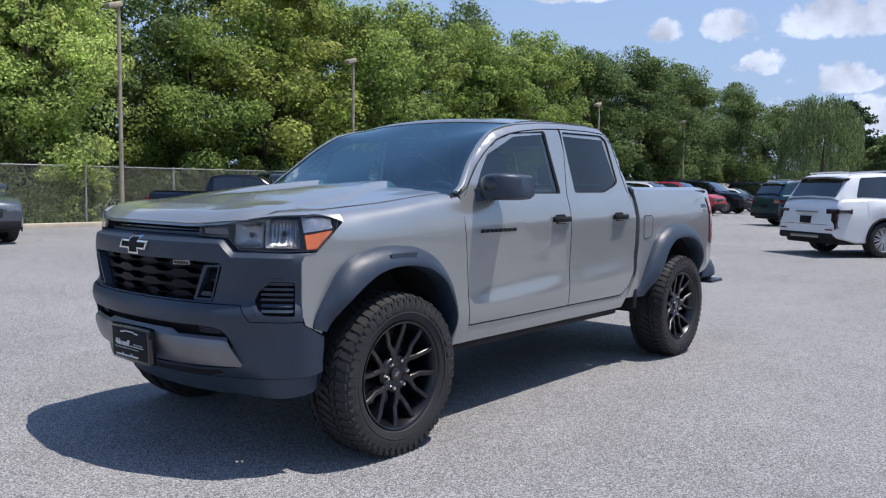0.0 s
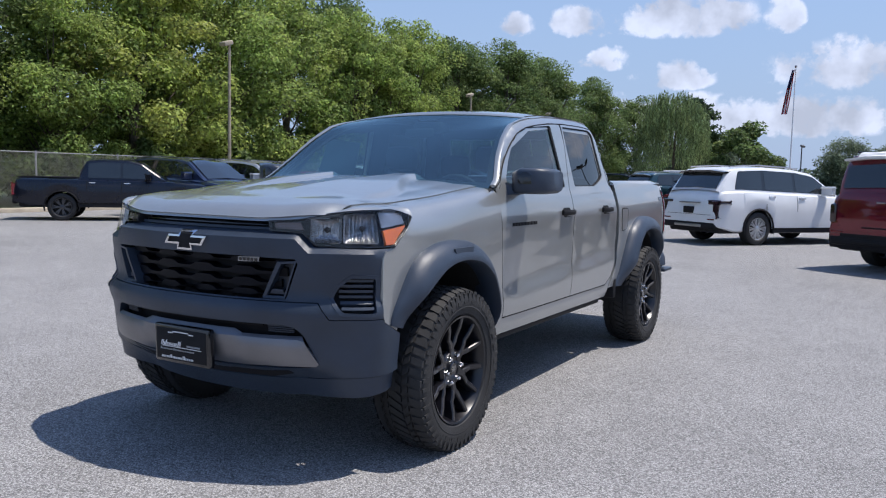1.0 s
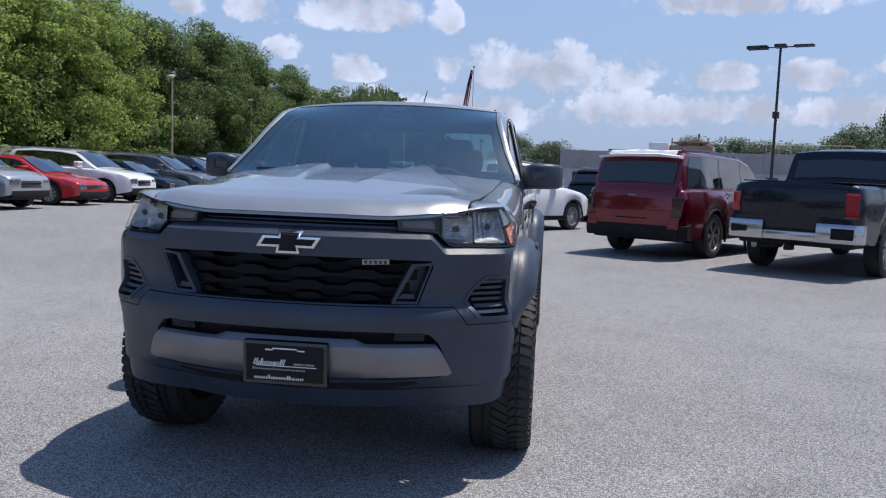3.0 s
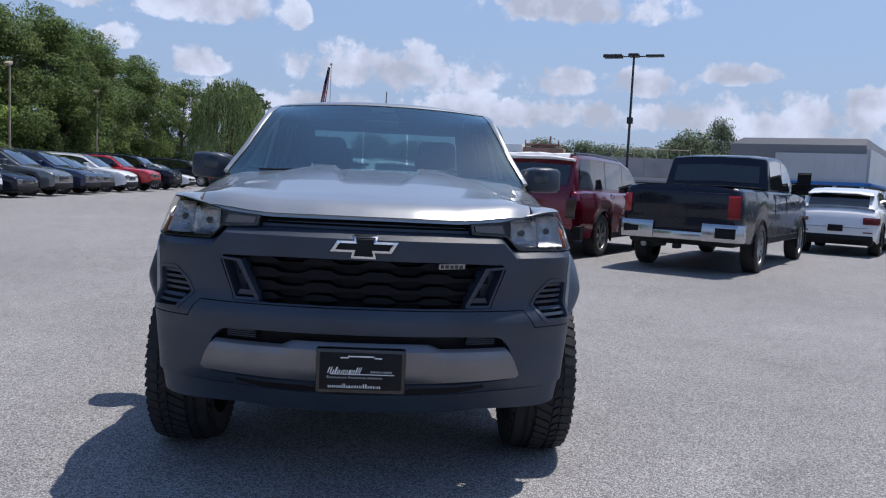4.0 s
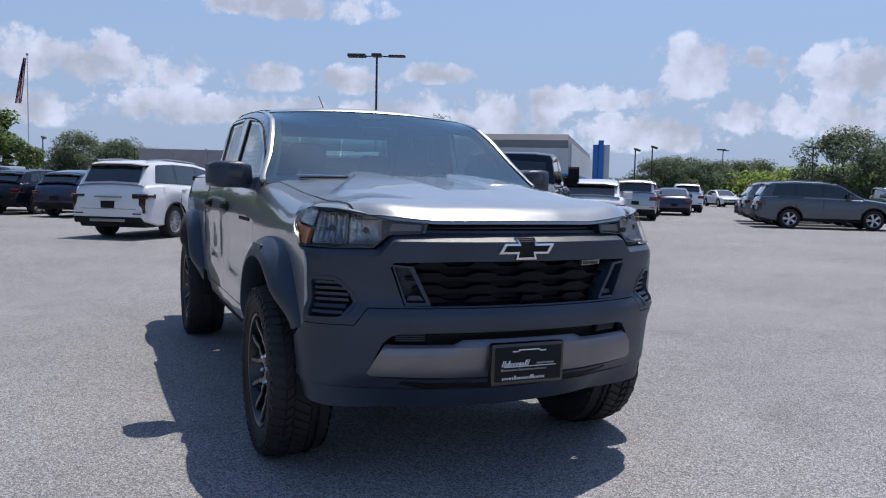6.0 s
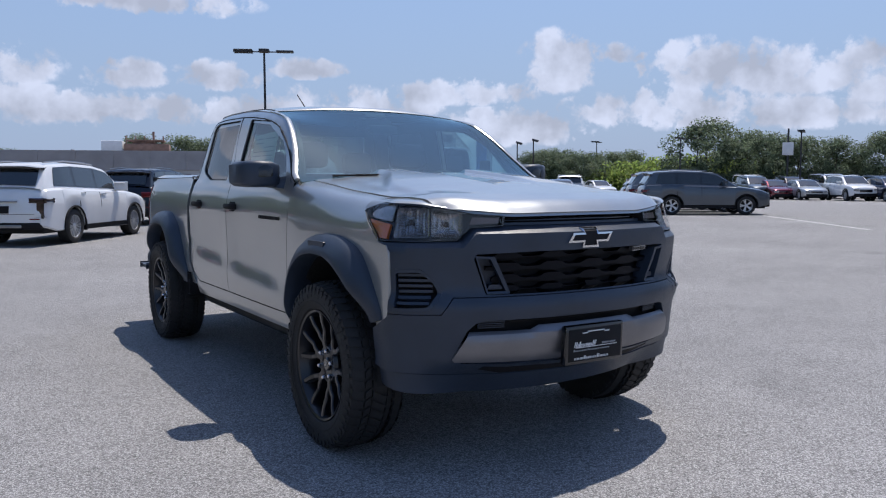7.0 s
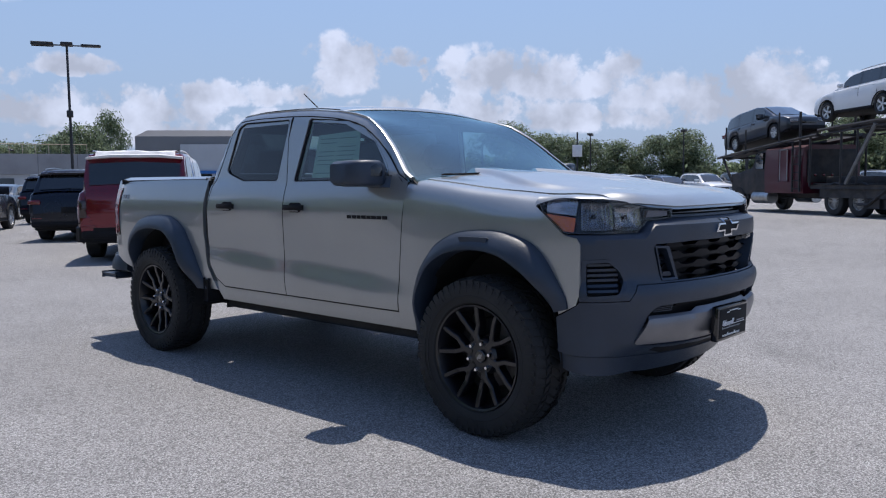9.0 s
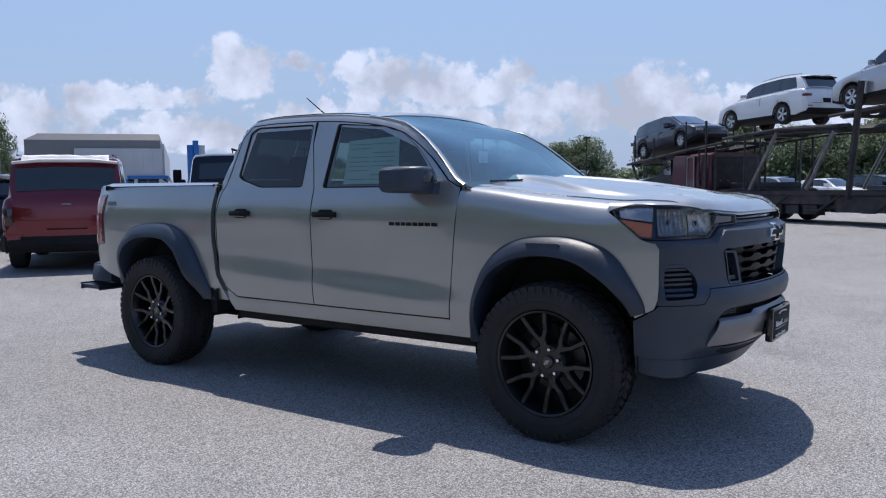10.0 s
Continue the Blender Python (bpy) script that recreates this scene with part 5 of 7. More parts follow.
def transporter():
    """Local y runs forwards along the truck, x to its right; the drive axles stand about y = 0.3."""
    t = empty("car_transporter", pose(CO.x, CO.y, 0, 0, 0, -CAR_AZ), "maroon articulated car transporter with a loaded upper deck", "car transporter")
    part("sleeper_cab", loft([[(x, y, z) for x, z in ((-1.15, .75), (1.15, .75), (1.18, 1.6), (1.12, 2.42), (.9, 2.52), (-.9, 2.52), (-1.12, 2.42), (-1.18, 1.6))] for y in (2.05, 2.10, 4.4, 4.45)]), M_MAROON, t)
    part("rear_plate", box(-1.0, 1.0, 2.0, 2.05, 1.15, 2.35, .01), M_FRAME, t)
    for x in (-.7, -.35, 0, .35):
        part("rear_lamp", moved(revolve([(0, .001), (0, .05), (-.03, .045), (-.035, .001)], 12, "y"), pose(x, 2.0, 1.42)), M_RED, t)
    part("gear_stack", box(-.55, .55, -.9, 1.6, 1.05, 1.35, .04), M_FRAME, t)
    part("cab", loft([[(x, y, z) for x, z in ((-1.1, .7), (1.1, .7), (1.14, 1.5), (1.05, h), (-1.05, h), (-1.14, 1.5))] for y, h in ((4.46, 2.45), (5.1, 2.38), (5.5, 1.75), (6.3, 1.6), (6.9, 1.45))]), M_FRAME, t, "dark cab and bonnet")
    part("windscreen", panel([(-.95, 0), (.95, 0), (.9, 1), (-.9, 1)], lambda x, v: (x, 5.54 - .40 * v, 1.78 + .58 * v), .3, .01, out=-1), M_DARKGLASS, t)
    for s in (-1, 1):
        part("cab_window", box(s * 1.09, s * 1.15, 4.58, 5.10, 1.70, 2.30, .02), M_DARKGLASS, t)
        part("sleeper_door", box(s * 1.16, s * 1.19, 2.9, 3.5, 1.2, 2.35, .02), M_MAROON, t)
        part("door_trim", merge(box(s * 1.185, s * 1.195, 2.95, 3.0, 1.25, 2.4), box(s * 1.185, s * 1.195, 3.4, 3.45, 1.25, 2.4), box(s * 1.185, s * 1.195, 2.95, 3.45, 2.36, 2.4)), M_SATIN, t)
        part("fuel_tank", moved(revolve([(-.55, .001), (-.55, .25), (.55, .25), (.55, .001)], 20, "y"), pose(s * .97, 4.75, .58)), M_BRUSHED, t)
        part("step_rack", merge(*[box(s * 1.19, s * 1.25, 2.16, 2.58, .9 + .3 * k, .94 + .3 * k) for k in range(6)], *[box(s * 1.19, s * 1.25, y, y + .05, .8, 2.6) for y in (2.14, 2.58)]), M_FRAME, t)
        part("front_fender", tube([(s * .98, 6.4 + .58 * math.cos(k), .5 + .58 * math.sin(k)) for k in np.linspace(0, math.pi, 12)], .10, 8), M_FRAME, t)
        for y in (.43, -.82):
            make_wheel(.50, .30, .28, 10, t, (s * .95, y, .50), s, M_BRUSHED)
        make_wheel(.50, .28, .28, 10, t, (s * 1.0, 6.4, .50), s, M_BRUSHED)
        for y in (-11.5, -12.8):
            make_wheel(.48, .30, .27, 10, t, (s * .95, y, .48), s, M_BRUSHED)
        # side rails of the rack, the middle deck and the rear deck
        part("rack_rail", tube([(s * 1.15, 8.0, 2.22), (s * 1.15, 4.0, 2.62), (s * 1.15, 1.3, 2.84)], .055, 6), M_FRAME, t)
        part("deck_rail", tube([(s * 1.15, 1.25, 2.98), (s * 1.15, -1.7, 3.12), (s * 1.15, -4.3, 3.04)], .055, 6), M_FRAME, t)
        part("deck_edge", tube([(s * 1.15, 1.1, 2.82), (s * 1.15, -1.7, 2.96), (s * 1.15, -4.3, 2.90)], .035, 6), M_FRAME, t)
        part("rear_rail", tube([(s * 1.15, -3.9, 3.36), (s * 1.15, -9.5, 3.68), (s * 1.15, -14.5, 3.5)], .055, 6), M_FRAME, t)
        part("frame_side", box(s * .98, s * 1.10, -4.0, 1.15, .62, 1.03, .02), M_FRAME, t)
        part("frame_side", box(s * .98, s * 1.10, -14.6, -4.2, .40, .86, .02), M_FRAME, t)
        for y in (-1.5, -2.3, -3.1):
            part("tool_box", box(s * .80, s * 1.08, y - .32, y + .30, .30, .60, .03), M_FRAME, t)
        part("axle_guard", merge(*[tube([(s * 1.0, yc + .60 * math.cos(k), .52 + .60 * math.sin(k)) for k in np.linspace(.2, math.pi - .2, 9)], .05, 6) for yc in (.43, -.82)]), M_FRAME, t)
        for y0, z0, y1, z1 in ((-.26, 1.1, -1.6, 3.02), (-3.04, 1.1, -4.13, 2.90), (-6.6, .9, -7.9, 3.5)):
            part("deck_brace", tube([(s * 1.16, y0, z0), (s * 1.16, y1, z1)], .065, 6), M_BRACE, t, "grey hydraulic deck brace")
        part("lower_rail", box(s * 1.04, s * 1.16, -14.6, 1.6, .92, 1.06, .02), M_FRAME, t)
        for y in (-2.2, -4.4, -6.6, -8.8, -10.2):
            part("brace", tube([(s * 1.10, y, .95), (s * 1.10, y + .9, .42), (s * 1.10, y + 1.4, .42)], .05, 6), M_FRAME, t)
        for y0, z0, y1, z1, r in ((-4.7, .8, -5.1, 4.3, .10), (-10.2, .9, -10.3, 4.1, .10), (-13.6, 1.1, -13.9, 3.5, .07), (1.7, 1.0, 1.7, 2.9, .04), (.05, 1.1, .05, 2.9, .04), (-.75, 1.1, -.75, 2.95, .035), (6.9, 1.2, 7.6, 2.2, .06), (5.9, 2.3, 5.9, 3.3, .03), (2.3, .9, 2.3, 3.72, .045), (3.6, 2.7, 3.6, 3.8, .03), (7.4, 2.3, 7.4, 3.5, .03)):
            part("post", tube([(s * 1.13, y0, z0), (s * 1.13, y1, z1)], r, 6), M_FRAME, t)
    part("chassis", merge(box(-.45, .45, -1.2, 6.3, .55, .85, .03), box(-1.0, 1.0, -1.1, 1.7, .95, 1.12, .02)), M_FRAME, t)
    part("lower_deck", box(-1.02, 1.02, -14.5, -1.2, .48, .80, .02), M_FRAME, t)
    for i in range(11):
        y = 7.6 - i * 2.0
        z = float(np.interp(y, [-14.5, -9.5, -4.4, -4.2, -1.7, 1.25, 8.0], [3.45, 3.62, 3.34, 3.0, 3.08, 2.88, 2.18]))
        part("cross_beam", box(-1.15, 1.15, y - .08, y + .08, z - .06, z + .04, .01), M_FRAME, t)
    for s in (-1, 1):
        part("track", tube([(s * .72, 8.0, 2.20), (s * .72, 4.0, 2.60), (s * .72, 1.3, 2.80)], .11, 4), M_FRAME, t)
        part("track", tube([(s * .72, 1.2, 2.98), (s * .72, -1.7, 3.10), (s * .72, -4.3, 3.02)], .11, 4), M_FRAME, t)
        part("track", tube([(s * .72, -4.0, 3.38), (s * .72, -9.5, 3.66), (s * .72, -14.5, 3.48)], .11, 4), M_FRAME, t)


transporter()


def on_deck(q, z, pitch, back=False):
    c = CO + CF * q
    return pose(c.x, c.y, z, 0, 0, 180 - CAR_AZ + (180 if back else 0)) @ pose(0, 0, 0, pitch)


v1 = vehicle("van", on_deck(5.75, 2.62, -7.0, True), M_SLATE, "dark slate minivan strapped on the transporter's front rack", "minivan", "transported cars", M_WHEEL)
v2 = vehicle("suv", on_deck(-.25, 3.28, .8), P_WHITE, "white SUV with dark lower sides on the transporter's upper deck", "car", "transported cars", M_WHEEL, spokes=5)
vehicle("suv", on_deck(-6.1, 3.62, 3.5), P_SILVER, "silver SUV on the transporter's upper deck", "car", "transported cars", M_WHEEL, spokes=6)
v1.scale = (.92, .92, .92)
v2.scale = (.94, .94, .94)

# ---- the grey pickup: nose towards -y, front axle at y = 0 ----
TX = 0.01
truck = empty("pickup_truck", pose(TX, 0, 0), "grey metallic crew-cab pickup with black flares and wheels, parked on asphalt", "pickup truck")
WB = 3.337

# outer skin: |x| as a function of y and z
door_x = curve([(.38, .835), (.47, .864), (.52, .874), (.56, .882), (.64, .894), (.695, .897), (.782, .876), (.80, .874), (.95, .877), (1.06, .884), (1.13, .888), (1.20, .876), (1.25, .864), (1.30, .846), (1.34, .828), (1.42, .80)], .013)
plain_x = curve([(.38, .84), (.50, .868), (.62, .888), (.80, .894), (1.00, .896), (1.12, .892), (1.19, .880), (1.25, .862), (1.30, .846), (1.36, .832), (1.42, .82)], .03)
taper = curve([(-.9, .965), (-.6, .985), (-.3, .998), (0, 1), (3.4, 1), (3.9, .995), (4.3, .975)], .15)


def skin(y, z):
    k = smooth(.42, .66, y) * (1 - smooth(2.62, 2.80, y))
    k *= .45 + .55 * (smooth(.62, .95, y) * (1 - smooth(1.45, 1.72, y)) + .75 * smooth(1.74, 1.95, y) * (1 - smooth(2.25, 2.55, y)))
    lift = .05 * (y - 1.5)
    zz = z - lift * smooth(.5, .62, z) * (1 - smooth(.95, 1.1, z))
    return (door_x(zz) * k + plain_x(z) * (1 - k)) * taper(y)


# bonnet
hood_mid = curve([(-.86, 1.150), (-.825, 1.172), (-.80, 1.196), (-.75, 1.222), (-.62, 1.250), (-.30, 1.290), (.1, 1.326), (.5, 1.352), (.7, 1.360)], .03)
hood_half = curve([(-.9, .665), (-.62, .690), (-.2, .715), (.3, .745), (.65, .768)], .08)
nose_y = curve([(0, -.832), (.2, -.825), (.4, -.795), (.55, -.745), (.62, -.705), (.69, -.645)], .05)


def hood_z(x, y):
    a = abs(x)
    w = hood_half(y)
    q = a / w
    yy = y - (nose_y(min(a, .69)) + .832)             # follow the nose in plan
    z = hood_mid(yy) - (.052 * q ** 2.6 + .012 * q * q) * (.14 + .72 * smooth(-.72, .0, y))
    # two raised plateaus beside a shallow middle channel that narrows forwards
    xi = .128 + .085 * smooth(-.45, .45, y)
    xo = .60 - .235 * smooth(-.15, .48, y)
    k = smooth(-.62, .10, y)
    z += (.027 + .006 * smooth(.05, .50, y)) * k * (1 - smooth(xo - .024, xo + .042, a))
    z -= .022 * smooth(-.48, .15, y) * (1 - smooth(xi - .010, xi + .028, a))
    z += .012 * smooth(.78, .97, q) * smooth(-.5, 0, y) + .018 * smooth(.05, .60, y) * smooth(.25, .60, a)
    return z + .026 * smooth(.34, .68, a) * (1 - smooth(-.70, -.25, y))   # the front corners rise over the lamps


edge_l = [(hood_half(y) - .004, y) for y in np.linspace(-.645, .60, 18)]
front = [(x, nose_y(abs(x))) for x in np.linspace(-.68, .68, 25)]
outline = front + edge_l + [(float(x), .625 - .105 * (1 - (x / .76) ** 2)) for x in np.linspace(.745, -.745, 15)] + [(-x, y) for x, y in reversed(edge_l)]
part("hood", panel(outline, lambda x, y: (x, y, hood_z(x, y)), .0135, .02, edge=.02), M_PAINT, truck, smooth=48)
part("hood_lip", merge(*[panel([(x0, -.008), (x1, -.008), (x1, .008), (x0, .008)], lambda x, v: (x, nose_y(abs(x)) + .004 + .004 * (v / .008), hood_z(x, nose_y(abs(x))) - .008 + v), .05, 0) for x0, x1 in ((-.66, .66),)]), M_PAINT, truck)


# front wings
def wing_point(y, q):
    """|x|, y, z of the wing: straight up to z = 1.13, then over the shoulder to the bonnet's edge at q = 1.43."""
    if q <= 1.13:
        return skin(y, q), y, q
    t = min(1, (q - 1.13) / .30)
    yc = max(-.64, min(.62, y))
    h = hood_half(yc)
    ze = hood_z(h, yc) - .004
    p0, p2 = Vector((skin(y, 1.13), 1.13)), Vector((h + .004, ze))
    p1 = Vector((p0.x - .016 - .036 * smooth(.25, -.30, y), ze - .010))
    e = 1.7                                             # pulls the curve into the shoulder
    p = (p0 * (1 - t) ** 2 + p1 * 2 * e * t * (1 - t) + p2 * t * t) / ((1 - t) ** 2 + 2 * e * t * (1 - t) + t * t)
    return p.x, y, p.y


def wing(s):
    def f(y, q):
        x, y, z = wing_point(y, q)
        return (s * x, y, z)
    arch = [(.46, .47), (.44, .62), (.41, .76), (.34, .88), (.22, .96), (.05, 1.0), (-.13, .995), (-.27, .95), (-.37, .86), (-.44, .74), (-.455, .665)]
    o = [(.640, .47), (.639, .56), (.626, .78), (.606, .97), (.587, 1.14), (.581, 1.30), (.60, 1.43), (-.10, 1.43), (-.298, 1.43), (-.300, 1.30), (-.308, 1.19), (-.335, 1.165), (-.485, 1.046), (-.555, 1.030), (-.575, 1.0), (-.572, .77), (-.55, .715)]
    return panel(o + list(reversed(arch)), f, .035, .016, out=s)


for s in (1, -1):
    part("front_wing", wing(s), M_PAINT, truck, smooth=38)

# cab sides: doors with frames, pillars, glass
rail = curve([(.50, 1.27), (.62, 1.335), (.72, 1.425), (.82, 1.515), (.92, 1.595), (1.0, 1.645), (1.08, 1.690), (1.20, 1.722), (1.35, 1.748), (1.60, 1.775), (1.84, 1.788), (2.20, 1.793), (2.42, 1.786), (2.50, 1.755), (2.56, 1.68), (2.62, 1.55), (2.68, 1.36), (2.70, 1.28)], .03)


def cab_x(y, z):
    x = .846 - .255 * (z - 1.30) - .03 * smooth(1.2, .5, y) * smooth(1.3, 1.5, z)
    d = z - (rail(y) - .07)
    if d > 0:
        x -= .045 * min(1, d / .07) ** 2 * smooth(.60, 1.10, y)
    return x * (1 - .02 * smooth(2.2, 2.7, y))


def upper(y, z):
    return cab_x(y, z) if z > 1.34 else (skin(y, z) if z < 1.29 else skin(y, z) * (1 - smooth(1.29, 1.34, z)) + cab_x(y, z) * smooth(1.29, 1.34, z))


def roof_line(y0, y1, n=10, off=0.0):
    return [(float(y), rail(float(y)) + off) for y in np.linspace(y0, y1, n)]


F_WIN = rounded([(.735, 1.312), (.79, 1.40), (.93, 1.545), (1.07, 1.645), (1.24, 1.690), (1.60, 1.722), (1.655, 1.312)], .02, 3)
R_WIN = rounded([(1.835, 1.318), (1.815, 1.728), (2.36, 1.735), (2.435, 1.700), (2.49, 1.40), (2.45, 1.375), (2.24, 1.320)], .025, 3)
F_DOOR = [(.646, .572), (.632, .78), (.612, .97), (.592, 1.16), (.588, 1.30)] + [(y, z - .045) for y, z in roof_line(.68, 1.775, 16)] + [(1.79, 1.60), (1.722, 1.31), (1.718, 1.08), (1.712, .80), (1.708, .572)]
R_DOOR = [(1.716, .572), (1.720, .80), (1.726, 1.08), (1.730, 1.31), (1.798, 1.60)] + [(1.80, rail(1.80) - .045)] + [(y, z - .045) for y, z in roof_line(1.9, 2.42, 8)] + [(2.50, 1.66), (2.575, 1.42), (2.625, 1.28), (2.650, 1.15), (2.650, .93), (2.62, .72), (2.56, .63), (2.46, .572)]
PILLAR = [(.60, 1.30)] + roof_line(.63, 2.50, 40) + [(2.56, 1.68), (2.62, 1.55), (2.665, 1.36), (2.678, 1.15), (2.678, .94), (2.635, .70), (2.50, .50), (2.40, .50), (1.7, .50), (.64, .50)]
badge_bars = [(0, .052), (.062, .045), (.115, .04), (.163, .05), (.222, .045), (.275, .05), (.333, .05), (.392, .055)]
for s in (1, -1):
    side = lambda y, z, k=s: (k * (upper(y, z) - .012 * (1 - smooth(-.050, -.036, z - rail(y)))), y, z)
    skin_f = lambda y, z, k=s: (k * upper(y, z), y, z)
    part("cab_side", panel(PILLAR, side, .03, .03, out=s, holes=[[(.76, .62), (1.64, .62), (1.64, 1.28), (1.60, 1.70), (1.24, 1.665), (.95, 1.545), (.76, 1.33)], [(1.84, .62), (2.45, .64), (2.58, .90), (2.50, 1.30), (2.38, 1.70), (1.84, 1.70)]]), M_PAINT, truck, smooth=40)
    for nm, door, win, hy in (("front_door", F_DOOR, F_WIN, 1.60), ("rear_door", R_DOOR, R_WIN, 2.40)):
        d = part(nm, panel(door, skin_f, .026, .016, out=s, holes=[win]), M_PAINT, truck, smooth=38)
        part("window", panel([(p[0], p[1]) for p in win], lambda y, z, k=s: (k * (upper(y, z) - .014), y, z), .1, .004, out=s), M_GLASS if nm == "front_door" else M_TINT, d, "clear side glass" if nm == "front_door" else "dark tinted side glass")
        c = sum((p for p in win), Vector((0, 0))) / len(win)
        rim = [c + (p - c) * .965 for p in win]
        part("window_seal", panel([c + (p - c) * 1.02 for p in win], lambda y, z, k=s: (k * (upper(y, z) - .007), y, z), .1, .01, out=s, holes=[rim], edge=.05), M_MATBLACK, d)
        # handle with its cup
        part("handle_cup", panel(rounded([(hy - .075, 1.115), (hy + .06, 1.115), (hy + .06, 1.178), (hy - .075, 1.178)], .03), lambda y, z, k=s: (k * (skin(y, z) + .0015 - .0), y, z), .02, .004, out=s), M_MATBLACK, d)
        g = [[(s * (skin(y, 1.145) + o), y, 1.147 + dz) for o, dz in ((.012 + b, -.017), (.026 + b, -.013), (.030 + b, .004), (.024 + b, .017), (.010 + b, .017))] for y, b in ((hy - .105, -.008), (hy - .085, .006), (hy - .03, .012), (hy + .03, .012), (hy + .075, .006), (hy + .092, -.008))]
        part("door_handle", loft(g), M_MATBLACK, d, "black door handle with a bright underside")
        part("handle_strip", loft([[(s * (skin(y, 1.145) + o), y, 1.147 + dz) for o, dz in ((.030, -.020), (.044, -.016), (.044, -.021), (.030, -.024))] for y in (hy - .085, hy + .075)]), M_SATIN, d)
    # name badge as plain bars
    for i, (o, w) in enumerate(badge_bars):
        yy = (.735 + o * .80) if s > 0 else (.715 + .36 - o * .80 - w * .8)
        part("badge_bar", panel([(yy, 1.088), (yy + w * .73, 1.088), (yy + w * .73, 1.108), (yy, 1.108)], lambda y, z, k=s: (k * (skin(y, z) + .004), y, z), .03, .004, out=s), M_MATBLACK, truck)
    # dark shut lines
    for path in ([(p[0] - .004, p[1]) for p in F_DOOR[:5]], [(1.712, .572), (1.716, .80), (1.722, 1.08), (1.726, 1.31), (1.794, 1.60), (1.797, 1.74)], [(2.46, .568), (2.562, .626), (2.625, .717), (2.656, .93), (2.656, 1.15), (2.63, 1.28)], [(.645, .568), (1.2, .568), (1.8, .568), (2.46, .568)], [(.60, 1.31)] + [(y, z - .04) for y, z in roof_line(.68, 2.42, 24)] + [(2.506, 1.66), (2.582, 1.42), (2.632, 1.28)]):
        thin = len(path) > 12
        pts = resample(path, .06, False)
        part("shut_line", tube([(s * (upper(p[0], p[1]) - (.002 if thin else .0045)), p[0], p[1]) for p in pts], .0036 if thin else .0052, 6), M_MATBLACK, truck)
    # added black filler that makes the open slot before the bed look dark
    part("cab_gap_filler", box(s * .60, s * .835, 2.665, 2.712, .50, 1.33), M_MATBLACK, truck)
    # sill
    part("rocker_panel", panel([(.50, .470), (2.51, .470), (2.60, .60), (2.45, .565), (.645, .565), (.50, .565)], lambda y, z, k=s: (k * (skin(y, z) - .004 - .008 * smooth(.545, .565, z)), y, z), .04, .04, out=s), M_PAINT, truck)
    part("sill_trim", box(s * .70, s * .815, .46, 2.52, .415, .475, .015), M_UNDER, truck)

    # dark trim on the inside of the pillars
    part("pillar_trim", panel([(y, z) for y, z in PILLAR if z > 1.2] + [(2.60, 1.22), (.66, 1.22)], lambda y, z, k=s: (k * (upper(y, z) - .052), y, z), .08, 0, out=-s, holes=[[(.80, 1.36), (1.64, 1.34), (1.60, 1.69), (1.24, 1.655), (.97, 1.545)], [(1.84, 1.34), (2.48, 1.36), (2.38, 1.69), (1.84, 1.69)]]), M_CABIN, truck)

# roof and windscreen

def roof_z(x, y):
    return rail(y) + .055 * (1 - min(1, abs(x) / .69) ** 2.4) * smooth(2.62, 2.3, y) + .004


def edge_x(y):
    return cab_x(y, rail(y)) + .003


def ws_point(a, v):
    """a across from -1 to 1, v up from 0 to 1."""
    ye, yc = .60 + .78 * v, .455 + .89 * v
    ze = rail(ye) + .012 - .008 * max(0, v)
    zc = 1.352 + (roof_z(0, 1.345) - 1.352) * (max(v, 0) ** .93 + min(v, 0))
    xe = cab_x(ye, rail(ye)) + .012 - .009 * max(0, v)
    k = abs(a) ** 2.2
    return (a * xe, yc + (ye - yc) * k, zc + (ze - zc) * k)


top_edge = [ws_point(float(a), 1.0)[:2] for a in np.linspace(-1, 1, 21)]
rside = [(edge_x(float(y)), float(y)) for y in np.linspace(1.40, 2.44, 12)]
roof_out = [(x, y) for x, y in top_edge] + rside + [(float(x), 2.50) for x in np.linspace(.60, -.60, 9)] + [(-x, y) for x, y in reversed(rside)]
part("roof", panel(roof_out, lambda x, y: (x, y, roof_z(x, y)), .05, .007), M_PAINT, truck, smooth=45)
for s in (1, -1):
    part("roof_groove", tube([(s * (edge_x(y) - .055), y, roof_z(edge_x(y) - .055, y) + .001) for y in np.linspace(1.42, 2.42, 12)], .0032, 6), M_MATBLACK, truck)
WS = [(-.965, -.07), (.965, -.07), (.945, .950), (-.945, .950)]
part("roof_header", panel([(-.965, .945), (.965, .945), (.985, 1.0), (-.985, 1.0)], lambda a, v: tuple(Vector(ws_point(a, v)) + Vector((0, -.003, .003 + .004 * math.sin((v - .945) / .055 * math.pi)))), .014, .012), M_PAINT, truck, smooth=60)
ws = part("windscreen", panel(WS, ws_point, .06, .004, out=1), M_FRONTGLASS, truck, smooth=60)
part("windscreen_frit", merge(panel([(-.98, -.10), (.98, -.10), (.965, .99), (-.965, .99)], lambda a, v: tuple(Vector(ws_point(a, v)) - Vector((0, -.003, .006))), .06, .003, holes=[[(-.925, .005), (.925, .005), (.905, .93), (.12, .93), (.10, .86), (-.10, .86), (-.12, .93), (-.905, .93)]])), M_MATBLACK, ws)
